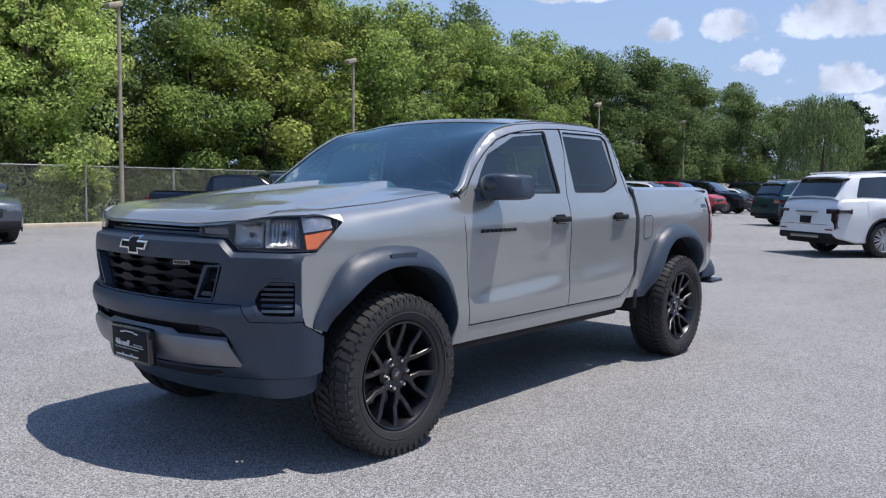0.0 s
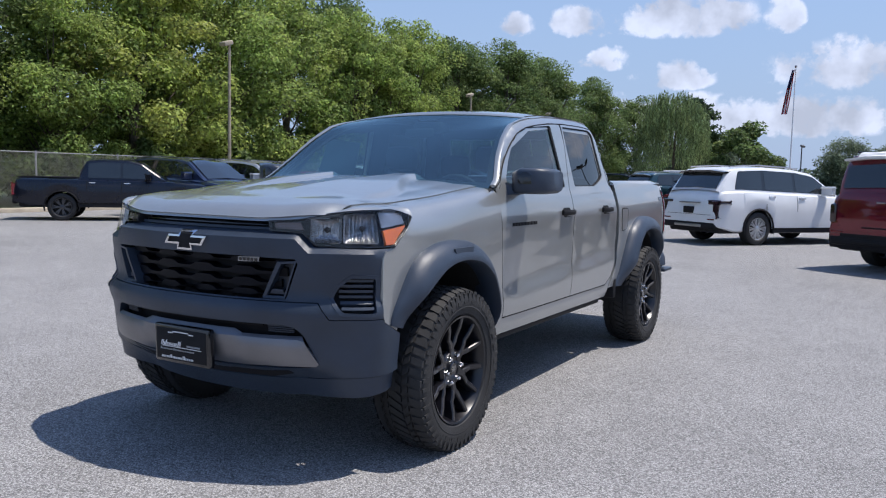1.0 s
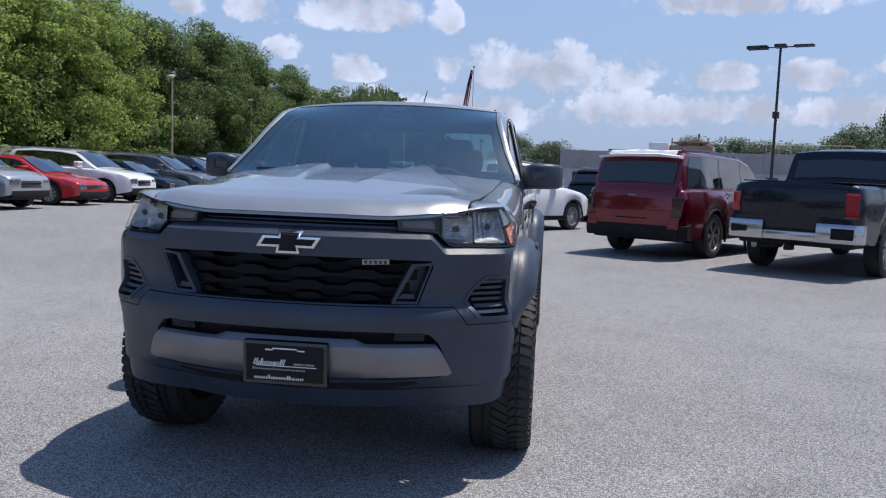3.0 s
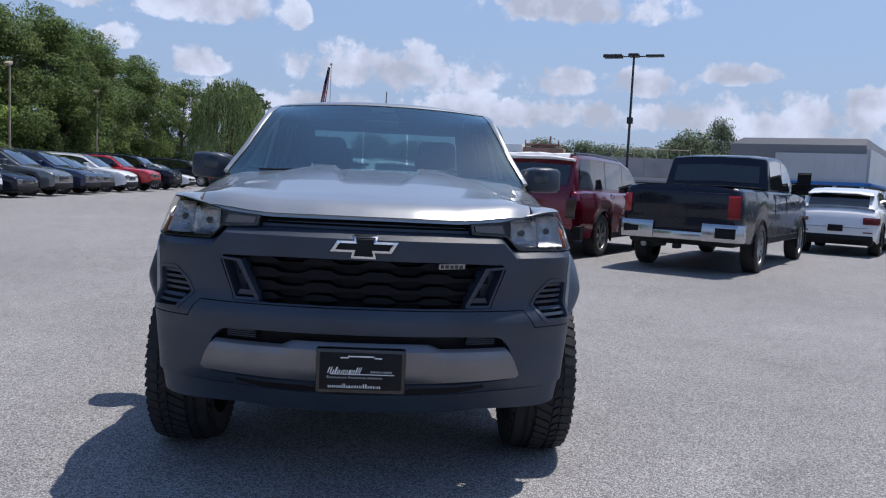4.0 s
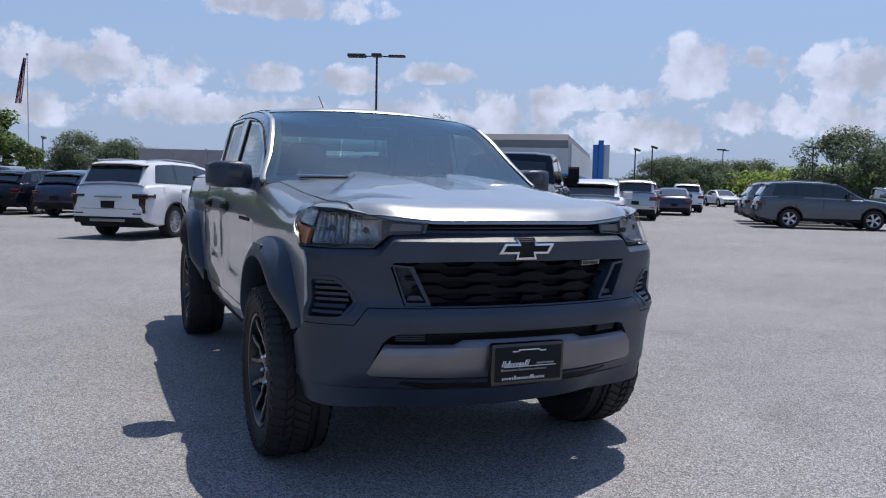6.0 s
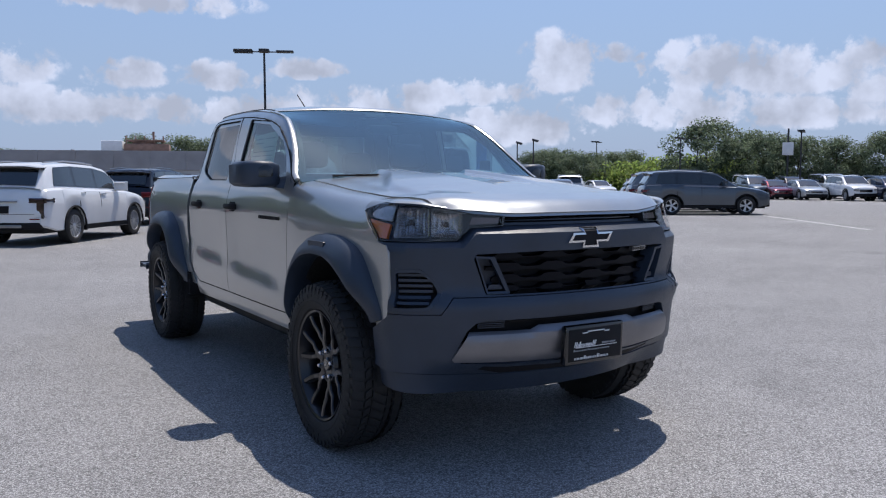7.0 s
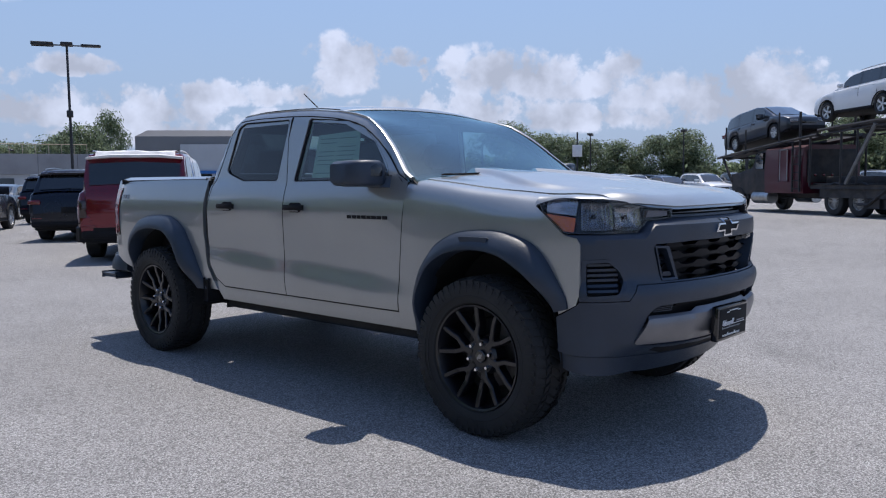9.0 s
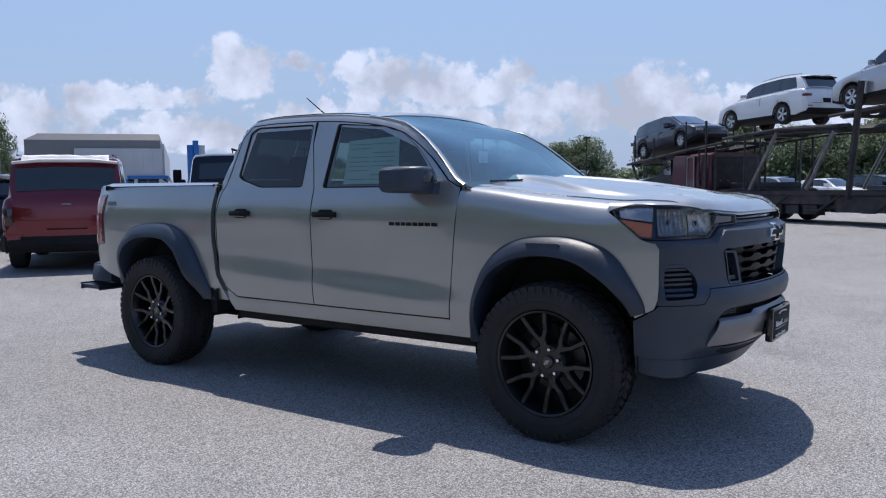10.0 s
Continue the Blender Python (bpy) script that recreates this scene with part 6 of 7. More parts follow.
for s in (1, -1):
    part("a_pillar", panel([(s * .968, -.05), (s * 1.0, -.05), (s * 1.0, 1.0), (s * .95, 1.0)], lambda a, v: tuple(Vector(ws_point(a, v)) + Vector((0, -.002, .002 + .010 * (1 - .7 * v) * math.cos((abs(a) - .982) / .024 * 1.4)))), .012, .02, out=1), M_PAINT, truck, smooth=60)
for s in (1, -1):
    part("pillar_trim", panel([(s * .90, .0), (s * 1.0, .0), (s * 1.0, 1.0), (s * .90, 1.0)], lambda a, v: tuple(Vector(ws_point(a, v)) - Vector((0, -.03, .035))), .05, 0, out=-1), M_CABIN, truck)
part("cowl", panel([(-1, -.25), (1, -.25), (1, .03), (-1, .03)], lambda a, v: (a * .76, .44 + (.60 - .44) * abs(a) ** 2.2 + v * .25, 1.305 + v * .02 - .055 * abs(a) ** 2), .06, .02), M_MATBLACK, truck)
for x0, x1, low in ((-.55, -.05, -.012),):
    part("wiper", tube([Vector(ws_point(a / .72, low + .012 * math.sin(3 * a))) + Vector((0, -.006, .007)) for a in np.linspace(x0, x1, 9)], .006, 6), M_MATBLACK, truck)
part("mirror_pod", box(-.11, .11, 1.22, 1.36, 1.66, 1.73, .02), M_CABIN, truck)

# rear cab wall with window
def back(x, v):
    y = 2.50 + .18 * (1 - v)
    return (x, y + .01, 1.33 + .44 * v)


part("cab_back", panel([(-.80, -.2), (.80, -.2), (.80, 0), (.69, .92), (.55, 1.06), (-.55, 1.06), (-.69, .92), (-.80, 0)], back, .08, .02, out=-1, holes=[[(-.60, .12), (.60, .12), (.56, .80), (-.56, .80)]]), M_PAINT, truck)
for x0, x1 in ((-.585, -.19), (-.175, .175), (.19, .585)):
    part("rear_window", panel([(x0, .13), (x1, .13), (x1 * .96, .79), (x0 * .96, .79)], back, .1, .004, out=-1), M_REARGLASS, truck)

# cabin
part("cabin_floor", box(-.80, .80, .50, 2.60, .50, .62, .02), M_CABIN, truck)
part("dashboard", loft([[(x, .62 + .0, 1.0), (x, .55, 1.30), (x, .80, 1.322 - .03 * abs(x)), (x, 1.0, 1.27), (x, 1.02, 1.05)] for x in (-.76, -.4, 0, .4, .76)]), M_CABIN, truck)
part("headliner", panel([(-.6, 1.42), (.6, 1.42), (.6, 2.45), (-.6, 2.45)], lambda x, y: (x, y, roof_z(x, y) - .035), .1, .01), material("grey_headliner", (.25, .25, .25), .9), truck)
wheel_g = [Vector((.37 + .18 * math.cos(t), 1.05 - .07 * math.sin(t), 1.20 + .17 * math.sin(t))) for t in np.linspace(0, 2 * math.pi, 25)]
part("steering_wheel", merge(tube(wheel_g, .017, 7), tube([(.20, 1.05, 1.2), (.54, 1.05, 1.2)], .02, 6), tube([(.37, 1.05, 1.2), (.37, .80, 1.12)], .03, 6)), M_CABIN, truck)
for sx in (-.37, .37):
    for sy, hgt in ((1.42, 1.36), (2.22, 1.32)):
        part("seat_back", box(sx - .24, sx + .24, sy, sy + .15, .75, hgt, .06), M_CABIN, truck)
        part("headrest", box(sx - .13, sx + .13, sy + .03, sy + .13, hgt + .04, hgt + .22, .05), M_CABIN, truck)
        part("seat_cushion", box(sx - .25, sx + .25, sy - .42, sy + .06, .70, .86, .05), M_CABIN, truck)
part("rear_view_mirror", box(-.11, .11, 1.12, 1.15, 1.62, 1.68, .015), M_CABIN, truck)
# sheet with price details in the passenger's window
sheet = part("window_sheet", panel([(1.06, 1.335), (1.50, 1.335), (1.50, 1.605), (1.10, 1.62)], lambda y, z: (-(upper(y, z) - .024), y, z), .1, .002, out=-1), M_PAPER, truck, "pale green printed sheet inside the window")
for i in range(9):
    for y0, y1 in ((1.12, 1.29), (1.31, 1.47)):
        if (i * 7 + int(y0 * 10)) % 5 == 0:
            continue
        z = 1.36 + i * .027
        part("print_bar", panel([(y0, z), (y1 - .05 * ((i * 3) % 3), z), (y1 - .05 * ((i * 3) % 3), z + .005), (y0, z + .005)], lambda y, z: (-(upper(y, z) - .0225), y, z), .1, 0, out=-1), M_INK, sheet)

# wing mirrors
for s in (1, -1):
    mm = empty("wing_mirror", pose(0, 0, 0), "", "")
    mm.parent = truck
    rings = []
    for x, y0, y1, z0, z1 in ((.855, .80, .90, 1.282, 1.352), (.872, .745, .955, 1.284, 1.408), (.925, .716, .972, 1.276, 1.426), (1.015, .722, .978, 1.276, 1.428), (1.072, .760, .976, 1.282, 1.422), (1.096, .825, .966, 1.298, 1.406)):
        ym, zm, a, b = (y0 + y1) / 2, (z0 + z1) / 2, (y1 - y0) / 2, (z1 - z0) / 2
        ring = []
        for j in range(20):
            t = 2 * math.pi * j / 20
            cx, sy = math.cos(t), math.sin(t)
            ring.append((s * x, ym + a * math.copysign(abs(cx) ** .32, cx), zm + b * math.copysign(abs(sy) ** .30, sy)))
        rings.append(ring)
    part("mirror_housing", loft(rings), M_PLASTIC, mm, smooth=50)
    part("mirror_cap", panel(rounded([(.92, 1.335), (1.050, 1.335), (1.040, 1.408), (.925, 1.412)], .02), lambda x, z, k=s: (k * x, .708 + .055 * ((x - .955) / .10) ** 2 + .5 * max(0, z - 1.38), z), .03, .006, out=s), M_GLOSSBLACK, mm)
    part("mirror_arm", loft([[(s * .81, .69, 1.262), (s * .81, .90, 1.262), (s * .81, .90, 1.325), (s * .81, .72, 1.345)], [(s * .93, .78, 1.28), (s * .93, .88, 1.28), (s * .93, .88, 1.32), (s * .93, .78, 1.32)]]), M_PLASTIC, mm)
    part("mirror_glass", box(s * .915, s * 1.055, .972, .982, 1.292, 1.410, .003), M_CHROME, mm)

# flares
FL_OUT = [(.515, .455), (.500, .58), (.468, .70), (.411, .86), (.302, .985), (.164, 1.042), (.0, 1.054), (-.128, 1.050), (-.30, 1.008), (-.372, .950), (-.438, .850), (-.496, .755), (-.522, .708), (-.508, .694)]
FL_IN = [(.440, .455), (.425, .58), (.402, .708), (.321, .850), (.199, .925), (.08, .950), (0, .955), (-.10, .948), (-.19, .925), (-.34, .835), (-.415, .735), (-.435, .690), (-.445, .675)]
RL_OUT = [(3.86, .58), (3.85, .735), (3.80, .90), (3.64, 1.035), (3.45, 1.066), (3.28, 1.072), (3.143, 1.060), (2.98, .985), (2.86, .817), (2.773, .66), (2.690, .53)]
RL_IN = [(3.765, .58), (3.745, .72), (3.68, .86), (3.55, .935), (3.42, .960), (3.28, .963), (3.15, .950), (3.03, .872), (2.925, .70), (2.86, .60), (2.815, .53)]


def flare(o, i, s):
    def even(p, n):
        v = [Vector(q) for q in p]
        ln = [0]
        for a, b in zip(v, v[1:]):
            ln.append(ln[-1] + (b - a).length)
        return [Vector((float(np.interp(t, ln, [q.x for q in v])), float(np.interp(t, ln, [q.y for q in v])))) for t in np.linspace(0, ln[-1], n)]
    n = 44
    O, I = even(o, n), even(i, n)
    for _ in range(2):
        O = [O[0]] + [(O[k - 1] + O[k] * 2 + O[k + 1]) / 4 for k in range(1, n - 1)] + [O[-1]]
        I = [I[0]] + [(I[k - 1] + I[k] * 2 + I[k + 1]) / 4 for k in range(1, n - 1)] + [I[-1]]
    rings = []
    for j, (a, b) in enumerate(zip(O, I)):
        base = skin(a.x, min(1.08, a.y))
        e = .30 + .70 * smooth(0, 7, j) * smooth(n - 1, n - 8, j)
        sec = [(0, -.012), (0, .014), (.08, .040), (.34, .072), (.62, .088), (.80, .096), (.95, .096), (1.0, .086), (1.0, -.02), (.92, -.06)]
        rings.append([(s * (base + (d * e if d > 0 else d)), *(a.lerp(b, t))) for t, d in sec])
    v, f = loft(rings, True, True)
    return v, (f if s < 0 else [tuple(reversed(q)) for q in f])


for s in (1, -1):
    part("front_flare", flare(FL_OUT, FL_IN, s), M_PLASTIC, truck, smooth=50)
    part("rear_flare", flare(RL_OUT, RL_IN, s), M_PLASTIC, truck, smooth=50)
    part("flare_pad", panel(rounded([(-.10, 1.020), (.10, 1.020), (.075, .975), (-.075, .975)], .012), lambda y, z, k=s: (k * (skin(y, 1.0) + .082 + .25 * max(0, 1.02 - z) * .2), y, z), .03, .01, out=s), M_PLASTIC, truck)
    # wheel housings
    for yc, a0 in ((0, .47), (WB, .47)):
        rings = []
        for t in np.linspace(-.15, math.pi + .15, 22):
            c = (s, yc + a0 * math.cos(t), .46 + a0 * 1.08 * math.sin(t))
            rings.append([(s * .50, c[1], c[2]), (s * .885, c[1], c[2])])
        v, f = loft(rings, False, False)
        wv = panel([(yc - .55, .35), (yc + .55, .35), (yc + .55, 1.02), (yc - .55, 1.02)], lambda y, z, k=s: (k * .52, y, z), .3, 0, out=s)
        part("wheel_housing", merge((v, f), wv), M_UNDER, truck)

# bed
BED = [(2.700, 1.33), (2.708, 1.15), (2.708, .94), (2.665, .70), (2.56, .535), (2.76, .535), (2.84, .66), (2.93, .84), (3.03, .96), (3.15, 1.0), (3.28, 1.01), (3.42, 1.005), (3.56, .98), (3.70, .89), (3.77, .75), (3.79, .60), (4.05, .66), (4.20, .70), (4.22, .80), (4.235, 1.34), (4.20, 1.372), (3.2, 1.366), (2.75, 1.362)]


def bed_x(y, z):
    return skin(y, z) - .030 * smooth(4.0, 4.25, y) - .10 * smooth(1.335, 1.39, z)


for s in (1, -1):
    part("bed_side", panel(BED, lambda y, z, k=s: (k * bed_x(y, z), y, z), .036, .03, out=s), M_PAINT, truck, smooth=40)
    part("bed_rail", box(s * .70, s * .826, 2.74, 4.10, 1.322, 1.345, .008), M_MATBLACK, truck)
    part("bed_wall", box(s * .69, s * .71, 2.72, 4.2, .82, 1.36), M_MATBLACK, truck)
    tl = part("tail_light", panel(rounded([(4.085, .885), (4.245, .865), (4.265, 1.0), (4.262, 1.27), (4.065, 1.288), (4.095, 1.10)], .02), lambda y, z, k=s: (k * (bed_x(y, z) + .006 - .35 * max(0, y - 4.2)), y, z), .03, .02, out=s), M_GLOSSBLACK, truck, "dark tail light housing")
    part("tail_lens", panel(rounded([(4.105, .905), (4.25, .885), (4.268, 1.0), (4.265, 1.26), (4.085, 1.27), (4.115, 1.10)], .015), lambda y, z, k=s: (k * (bed_x(y, z) + .010 - .35 * max(0, y - 4.2)), y, z), .03, .02, out=s), M_TAIL, tl)
    part("bumper_corner", loft([[(s * x, y, z) for x, z in ((.85 - o, .56), (.885 - o, .58), (.88 - o, .64), (.85 - o, .70), (.80 - o, .70), (.78 - o, .56))] for y, o in ((4.06, .04), (4.12, .01), (4.20, .0), (4.32, .03), (4.38, .10))]), M_PLASTIC, truck)
    part("bumper_step", box(s * .60, s * .90, 4.14, 4.40, .515, .545, .012), M_PLASTIC, truck)
# filler flap on the driver's side, model marks behind the rear wheels
flap = rounded([(2.775, .965), (2.905, .985), (2.935, 1.145), (2.775, 1.145)], .03)
part("fuel_flap", panel(flap, lambda y, z: (bed_x(y, z) + .0025, y, z), .03, .003), M_PAINT, truck)
part("flap_gap", tube([(bed_x(p.x, p.y) + .0005, p.x, p.y) for p in [Vector(q) for q in flap] + [Vector(flap[0])]], .0035, 5), M_MATBLACK, truck)
for s in (1, -1):
    for i, (y, z, w) in enumerate(((3.905, 1.195, .05), (3.965, 1.195, .035), (4.005, 1.195, .05), (3.93, 1.165, .09))):
        part("bed_mark", panel([(y, z), (y + w, z), (y + w + .008, z + (.032 if i < 3 else .014)), (y + .008, z + (.032 if i < 3 else .014))], lambda a, b, k=s: (k * (bed_x(a, b) + .003), a, b), .03, .002, out=s), M_GLOSSBLACK if i < 3 else M_SATIN, truck)
part("tailgate", box(-.78, .78, 4.20, 4.26, .76, 1.355, .02), M_PAINT, truck)
part("bed_floor", box(-.72, .72, 2.72, 4.22, .80, .83), M_MATBLACK, truck)
part("rear_bumper", box(-.80, .80, 4.22, 4.42, .50, .72, .04), M_PLASTIC, truck)
part("antenna", tube([(-.005, 2.36, 1.83), (-.005, 2.40, 1.86), (-.005, 2.62, 2.015)], .006, 6, .004), M_MATBLACK, truck)
part("antenna_base", box(-.03, .02, 2.31, 2.40, 1.825, 1.85, .01), M_GLOSSBLACK, truck)

# underside
part("chassis_rail", box(.38, .50, -.40, 4.15, .40, .55, .02), M_UNDER, truck)
part("chassis_rail", box(-.50, -.38, -.40, 4.15, .40, .55, .02), M_UNDER, truck)
part("underbody", box(-.62, .62, -.35, 4.0, .50, .56), M_UNDER, truck)
part("axle", tube([(-.80, WB, .40), (.80, WB, .40)], .055, 10), M_UNDER, truck)
part("differential", moved(revolve([(-.2, .02), (-.14, .12), (0, .16), (.14, .12), (.2, .02)], 14), pose(0, WB, .40)), M_UNDER, truck)
part("front_axle", tube([(-.80, .02, .40), (-.3, .02, .46), (.3, .02, .46), (.80, .02, .40)], .045, 8), M_UNDER, truck)
part("exhaust", tube([(.35, 1.2, .42), (.45, 2.4, .42), (.55, 3.0, .52), (.55, 3.9, .50), (.60, 4.15, .47)], .035, 8), M_BRUSHED, truck)
part("engine_bay", box(-.62, .62, -.50, .55, .45, 1.14, .05), M_UNDER, truck)
part("spare_wheel", moved(revolve([(.36, .12), (.36, .36), (.40, .40), (.48, .40), (.52, .36), (.52, .12)], 24, "z"), pose(0, 3.85, .05)), M_UNDER, truck)
for s in (1, -1):
    part("shock_absorber", tube([(s * .55, WB - .28, .40), (s * .50, WB - .45, .75)], .035, 8), M_UNDER, truck)
    part("leaf_spring", tube([(s * .52, WB - .65, .50), (s * .52, WB, .36), (s * .52, WB + .6, .52)], .035, 6), M_UNDER, truck)
    part("mud_guard", box(s * .66, s * .885, 2.66, 2.72, .44, .60, .015), M_MATBLACK, truck)

# ---- the nose ----
PLAN = [(0, -.872), (.15, -.868), (.30, -.850), (.45, -.818), (.57, -.778), (.66, -.735), (.74, -.688), (.80, -.645), (.85, -.600), (.880, -.555), (.892, -.50), (.896, -.42), (.897, -.30), (.897, -.18)]
_tt = np.linspace(0, len(PLAN) - 1, 600)


def _spline(v):
    v = np.array(v, float)
    i = np.clip(_tt.astype(int), 0, len(v) - 2)
    f = _tt - i
    g = lambda k: v[np.clip(k, 0, len(v) - 1)]
    p0, p1, p2, p3 = g(i - 1), g(i), g(i + 1), g(i + 2)
    p0 = np.where(i == 0, 2 * p1 - p2, p0)
    return .5 * (2 * p1 + (p2 - p0) * f + (2 * p0 - 5 * p1 + 4 * p2 - p3) * f ** 2 + (3 * p1 - p0 - 3 * p2 + p3) * f ** 3)


PX, PY = _spline([p[0] for p in PLAN]), _spline([p[1] for p in PLAN])
PU = np.concatenate([[0], np.cumsum(np.hypot(np.diff(PX), np.diff(PY)))])
u_s = lambda s: float(np.interp(abs(s), PX[:520], PU[:520])) * (1 if s >= 0 else -1)
u_y = lambda y: float(np.interp(y, PY, PU))
depth = curve([(.30, -.25), (.36, -.19), (.42, -.13), (.465, -.075), (.495, -.032), (.53, -.008), (.62, .002), (.675, .008), (.715, .024), (.755, .032), (.780, .028), (.800, .012), (.822, -.010), (.95, .004), (1.066, .010), (1.084, .006), (1.108, -.046), (1.16, -.062), (1.2, -.07)], .008)


def nose(d=0.0, follow=1.0):
    def f(u, z):
        a = abs(u)
        x, y = float(np.interp(a, PU, PX)), float(np.interp(a, PU, PY))
        x2, y2 = float(np.interp(a + .004, PU, PX)), float(np.interp(a + .004, PU, PY))
        x1, y1 = float(np.interp(a - .004, PU, PX)) if a > .004 else x - .004, float(np.interp(a - .004, PU, PY)) if a > .004 else y
        tx, ty = x2 - x1, y2 - y1
        ln = math.hypot(tx, ty)
        nx, ny = ty / ln, -tx / ln
        k = (1 - .8 * smooth(.86, 1.02, a) * smooth(.60, .75, z)) * (1 - .82 * smooth(.55, .92, a) * (1 - smooth(.49, .55, z)))
        zz = z + .052 * smooth(.565, .64, a) * smooth(.955, .99, z)
        o = (depth(zz) * follow * k) + d
        return ((x + nx * o) * (1 if u >= 0 else -1), y + ny * o, z)
    return f


def sym(pts):
    """A polygon symmetrical about the middle, from the half with s >= 0, top to bottom."""
    h = [(p[0] if len(p) == 3 else u_s(p[0]), p[1]) for p in pts]
    return h + [(-a, b) for a, b in reversed(h) if abs(a) > 1e-6]


def half(pts, s):
    return [((p[0] if len(p) == 3 else u_s(p[0])) * s, p[1]) for p in pts]


Y = lambda y, z: (u_y(y), z, 0)
front = truck
surround = sym([(0, 1.110), (.20, 1.110), (.43, 1.110), (.575, 1.102), (.632, 1.046), (.80, 1.042), Y(-.49, 1.043), Y(-.548, 1.030), Y(-.566, 1.0), Y(-.566, .735), (.70, .735), (.655, .806), (.40, .806), (0, .806)])
opening = sym([(0, .998), (.30, .998), (.560, .992), (.572, .97), (.520, .815), (.44, .812), (0, .812)])
FOG = [(.868, .925), (.775, .928), (.72, .875), (.695, .822), (.742, .752), (.868, .745)]
part("grille_surround", panel(surround, nose(), .03, .03, out=1, holes=[opening, half(FOG, 1), half(FOG, -1)]), M_PLASTIC, front, smooth=38)
part("grille_back", panel(sym([(0, 1.03), (.61, 1.03), (.60, .79), (0, .79)]), nose(-.085, 0), .1, 0), M_MATBLACK, front)
# wavy bars
M_BARS = material("grille_plastic", (.003, .004, .008), rough=.45, spec=.16, vary=.1)
for zc, th in ((.976, .014), (.926, .026), (.874, .026), (.830, .014)):
    ztop = lambda x: zc + .0085 * max(-1, min(1, 2.6 * math.sin(x / .118 * math.pi))) + th / 2
    zbot = lambda x: zc - .0030 * max(-1, min(1, 2.6 * math.sin(x / .118 * math.pi))) - th / 2
    lim = .55 - (.99 - zc) * .55
    xs = np.linspace(-lim, lim, 49)
    poly = [(u_s(float(x)), zbot(x)) for x in xs] + [(u_s(float(x)), ztop(x)) for x in reversed(xs)]
    part("grille_bar", panel(poly, nose(-.035, 1), .03, .05), M_BARS, front, smooth=30)
for s in (1, -1):
    horn = half([(.568, .985), (.485, .978), (.412, .822), (.415, .816), (.515, .816)], s)
    hole = half([(.558, .974), (.503, .970), (.430, .826), (.510, .826)], s)
    h = part("air_horn", panel(horn, nose(.004), .02, .07, out=1, holes=[hole]), M_PLASTIC, front)
    part("horn_back", panel(half([(.56, .98), (.48, .975), (.41, .818), (.512, .818)], s), nose(-.055), .03, .0), M_PLASTIC, h)
    part("horn_ledge", loft([[Vector(nose(d)(u_s(x) * s, z)) for x, z in ((.438, .834), (.510, .834))] + [Vector(nose(d)(u_s(x) * s, z)) for x, z in ((.50, .855), (.455, .855))] for d in (-.055, -.01)]), M_PLASTIC, h)
    # fog vents
    c = sum((Vector(p) for p in half(FOG, s)), Vector((0, 0))) / 6
    sc = lambda k: [tuple(c + (Vector(p) - c) * k) for p in half(FOG, s)]
    fv = part("side_vent", panel(rounded(sc(1.02), .015), nose(.003), .02, .05, holes=[rounded(sc(.84), .012)]), M_PLASTIC, front)
    part("vent_back", panel(sc(1.0), nose(-.045), .05, 0), M_MATBLACK, fv)
    for k in range(6):
        z = .776 + k * .024
        part("vent_slat", panel(half([(.728 + .006 * abs(k - 2.5), z), (.852, z), (.852, z + .012), (.728 + .006 * abs(k - 2.5), z + .012)], s), nose(-.012), .03, .03), M_PLASTIC, fv)

bumper = sym([(0, .802), (.40, .802), (.653, .802), (.698, .731), Y(-.567, .731), Y(-.558, .715), Y(-.49, .672), Y(-.455, .655), Y(-.455, .49), Y(-.50, .478), (.80, .466), (.66, .452), (.45, .440), (0, .432)])
low_hole = sym([(0, .702), (.52, .702), (.565, .690), (.600, .655), (.655, .535), (.62, .508), (.40, .494), (0, .486)])
part("front_bumper", panel(bumper, nose(), .03, .04, holes=[low_hole]), M_PLASTIC, front, smooth=38)
part("lower_valance", panel(sym([(0, .428), (.45, .436), (.66, .448), (.80, .462), Y(-.50, .474), Y(-.455, .486), Y(-.455, .41), Y(-.50, .392), (.80, .368), (.66, .352), (.45, .340), (0, .335)]), nose(-.012, .8), .03, .03), M_PLASTIC, front, smooth=38)
part("intake_back", panel(sym([(0, .71), (.60, .71), (.67, .50), (0, .44)]), nose(-.06, .5), .1, 0), M_MATBLACK, front)
part("intake_bar", panel(sym([(0, .690), (.40, .690), (.40, .682), (0, .682)]), nose(-.04), .06, .02), M_MATBLACK, front)
for s in (1, -1):
    for k in range(4):
        part("intake_slat", panel(half([(.43, .662 + k * .009), (.55, .662 + k * .009), (.55, .667 + k * .009), (.43, .667 + k * .009)], s), nose(-.03), .05, .015), M_PLASTIC, front)
    part("tow_slot", panel(half([(.30, .498), (.44, .508), (.44, .488), (.30, .478)], s), nose(-.02), .05, .01), M_MATBLACK, front)
# flush black strip: the shade of a recess under the skid plate, put in as colour
part("chin_shade_strip", panel(sym([(0, .468), (.40, .474), (.52, .486), (.54, .470), (.42, .440), (0, .430)]), nose(.002), .05, .004), M_MATBLACK, front)
SKID = [(0, .668), (.270, .668), (.315, .650), (.590, .652), (.658, .530), (.648, .516), (.40, .508), (.22, .500), (0, .500)]
skid_d = curve([(.48, -.018), (.515, .0), (.60, .020), (.632, .014), (.655, -.012), (.68, -.03)], .008)
part("skid_plate", panel(sym(SKID), lambda u, z: nose(skid_d(z - .016 * (1 - smooth(.255, .33, abs(u)))), .6)(u, z), .025, .03), M_SKID, front, "silver skid plate", smooth=24)

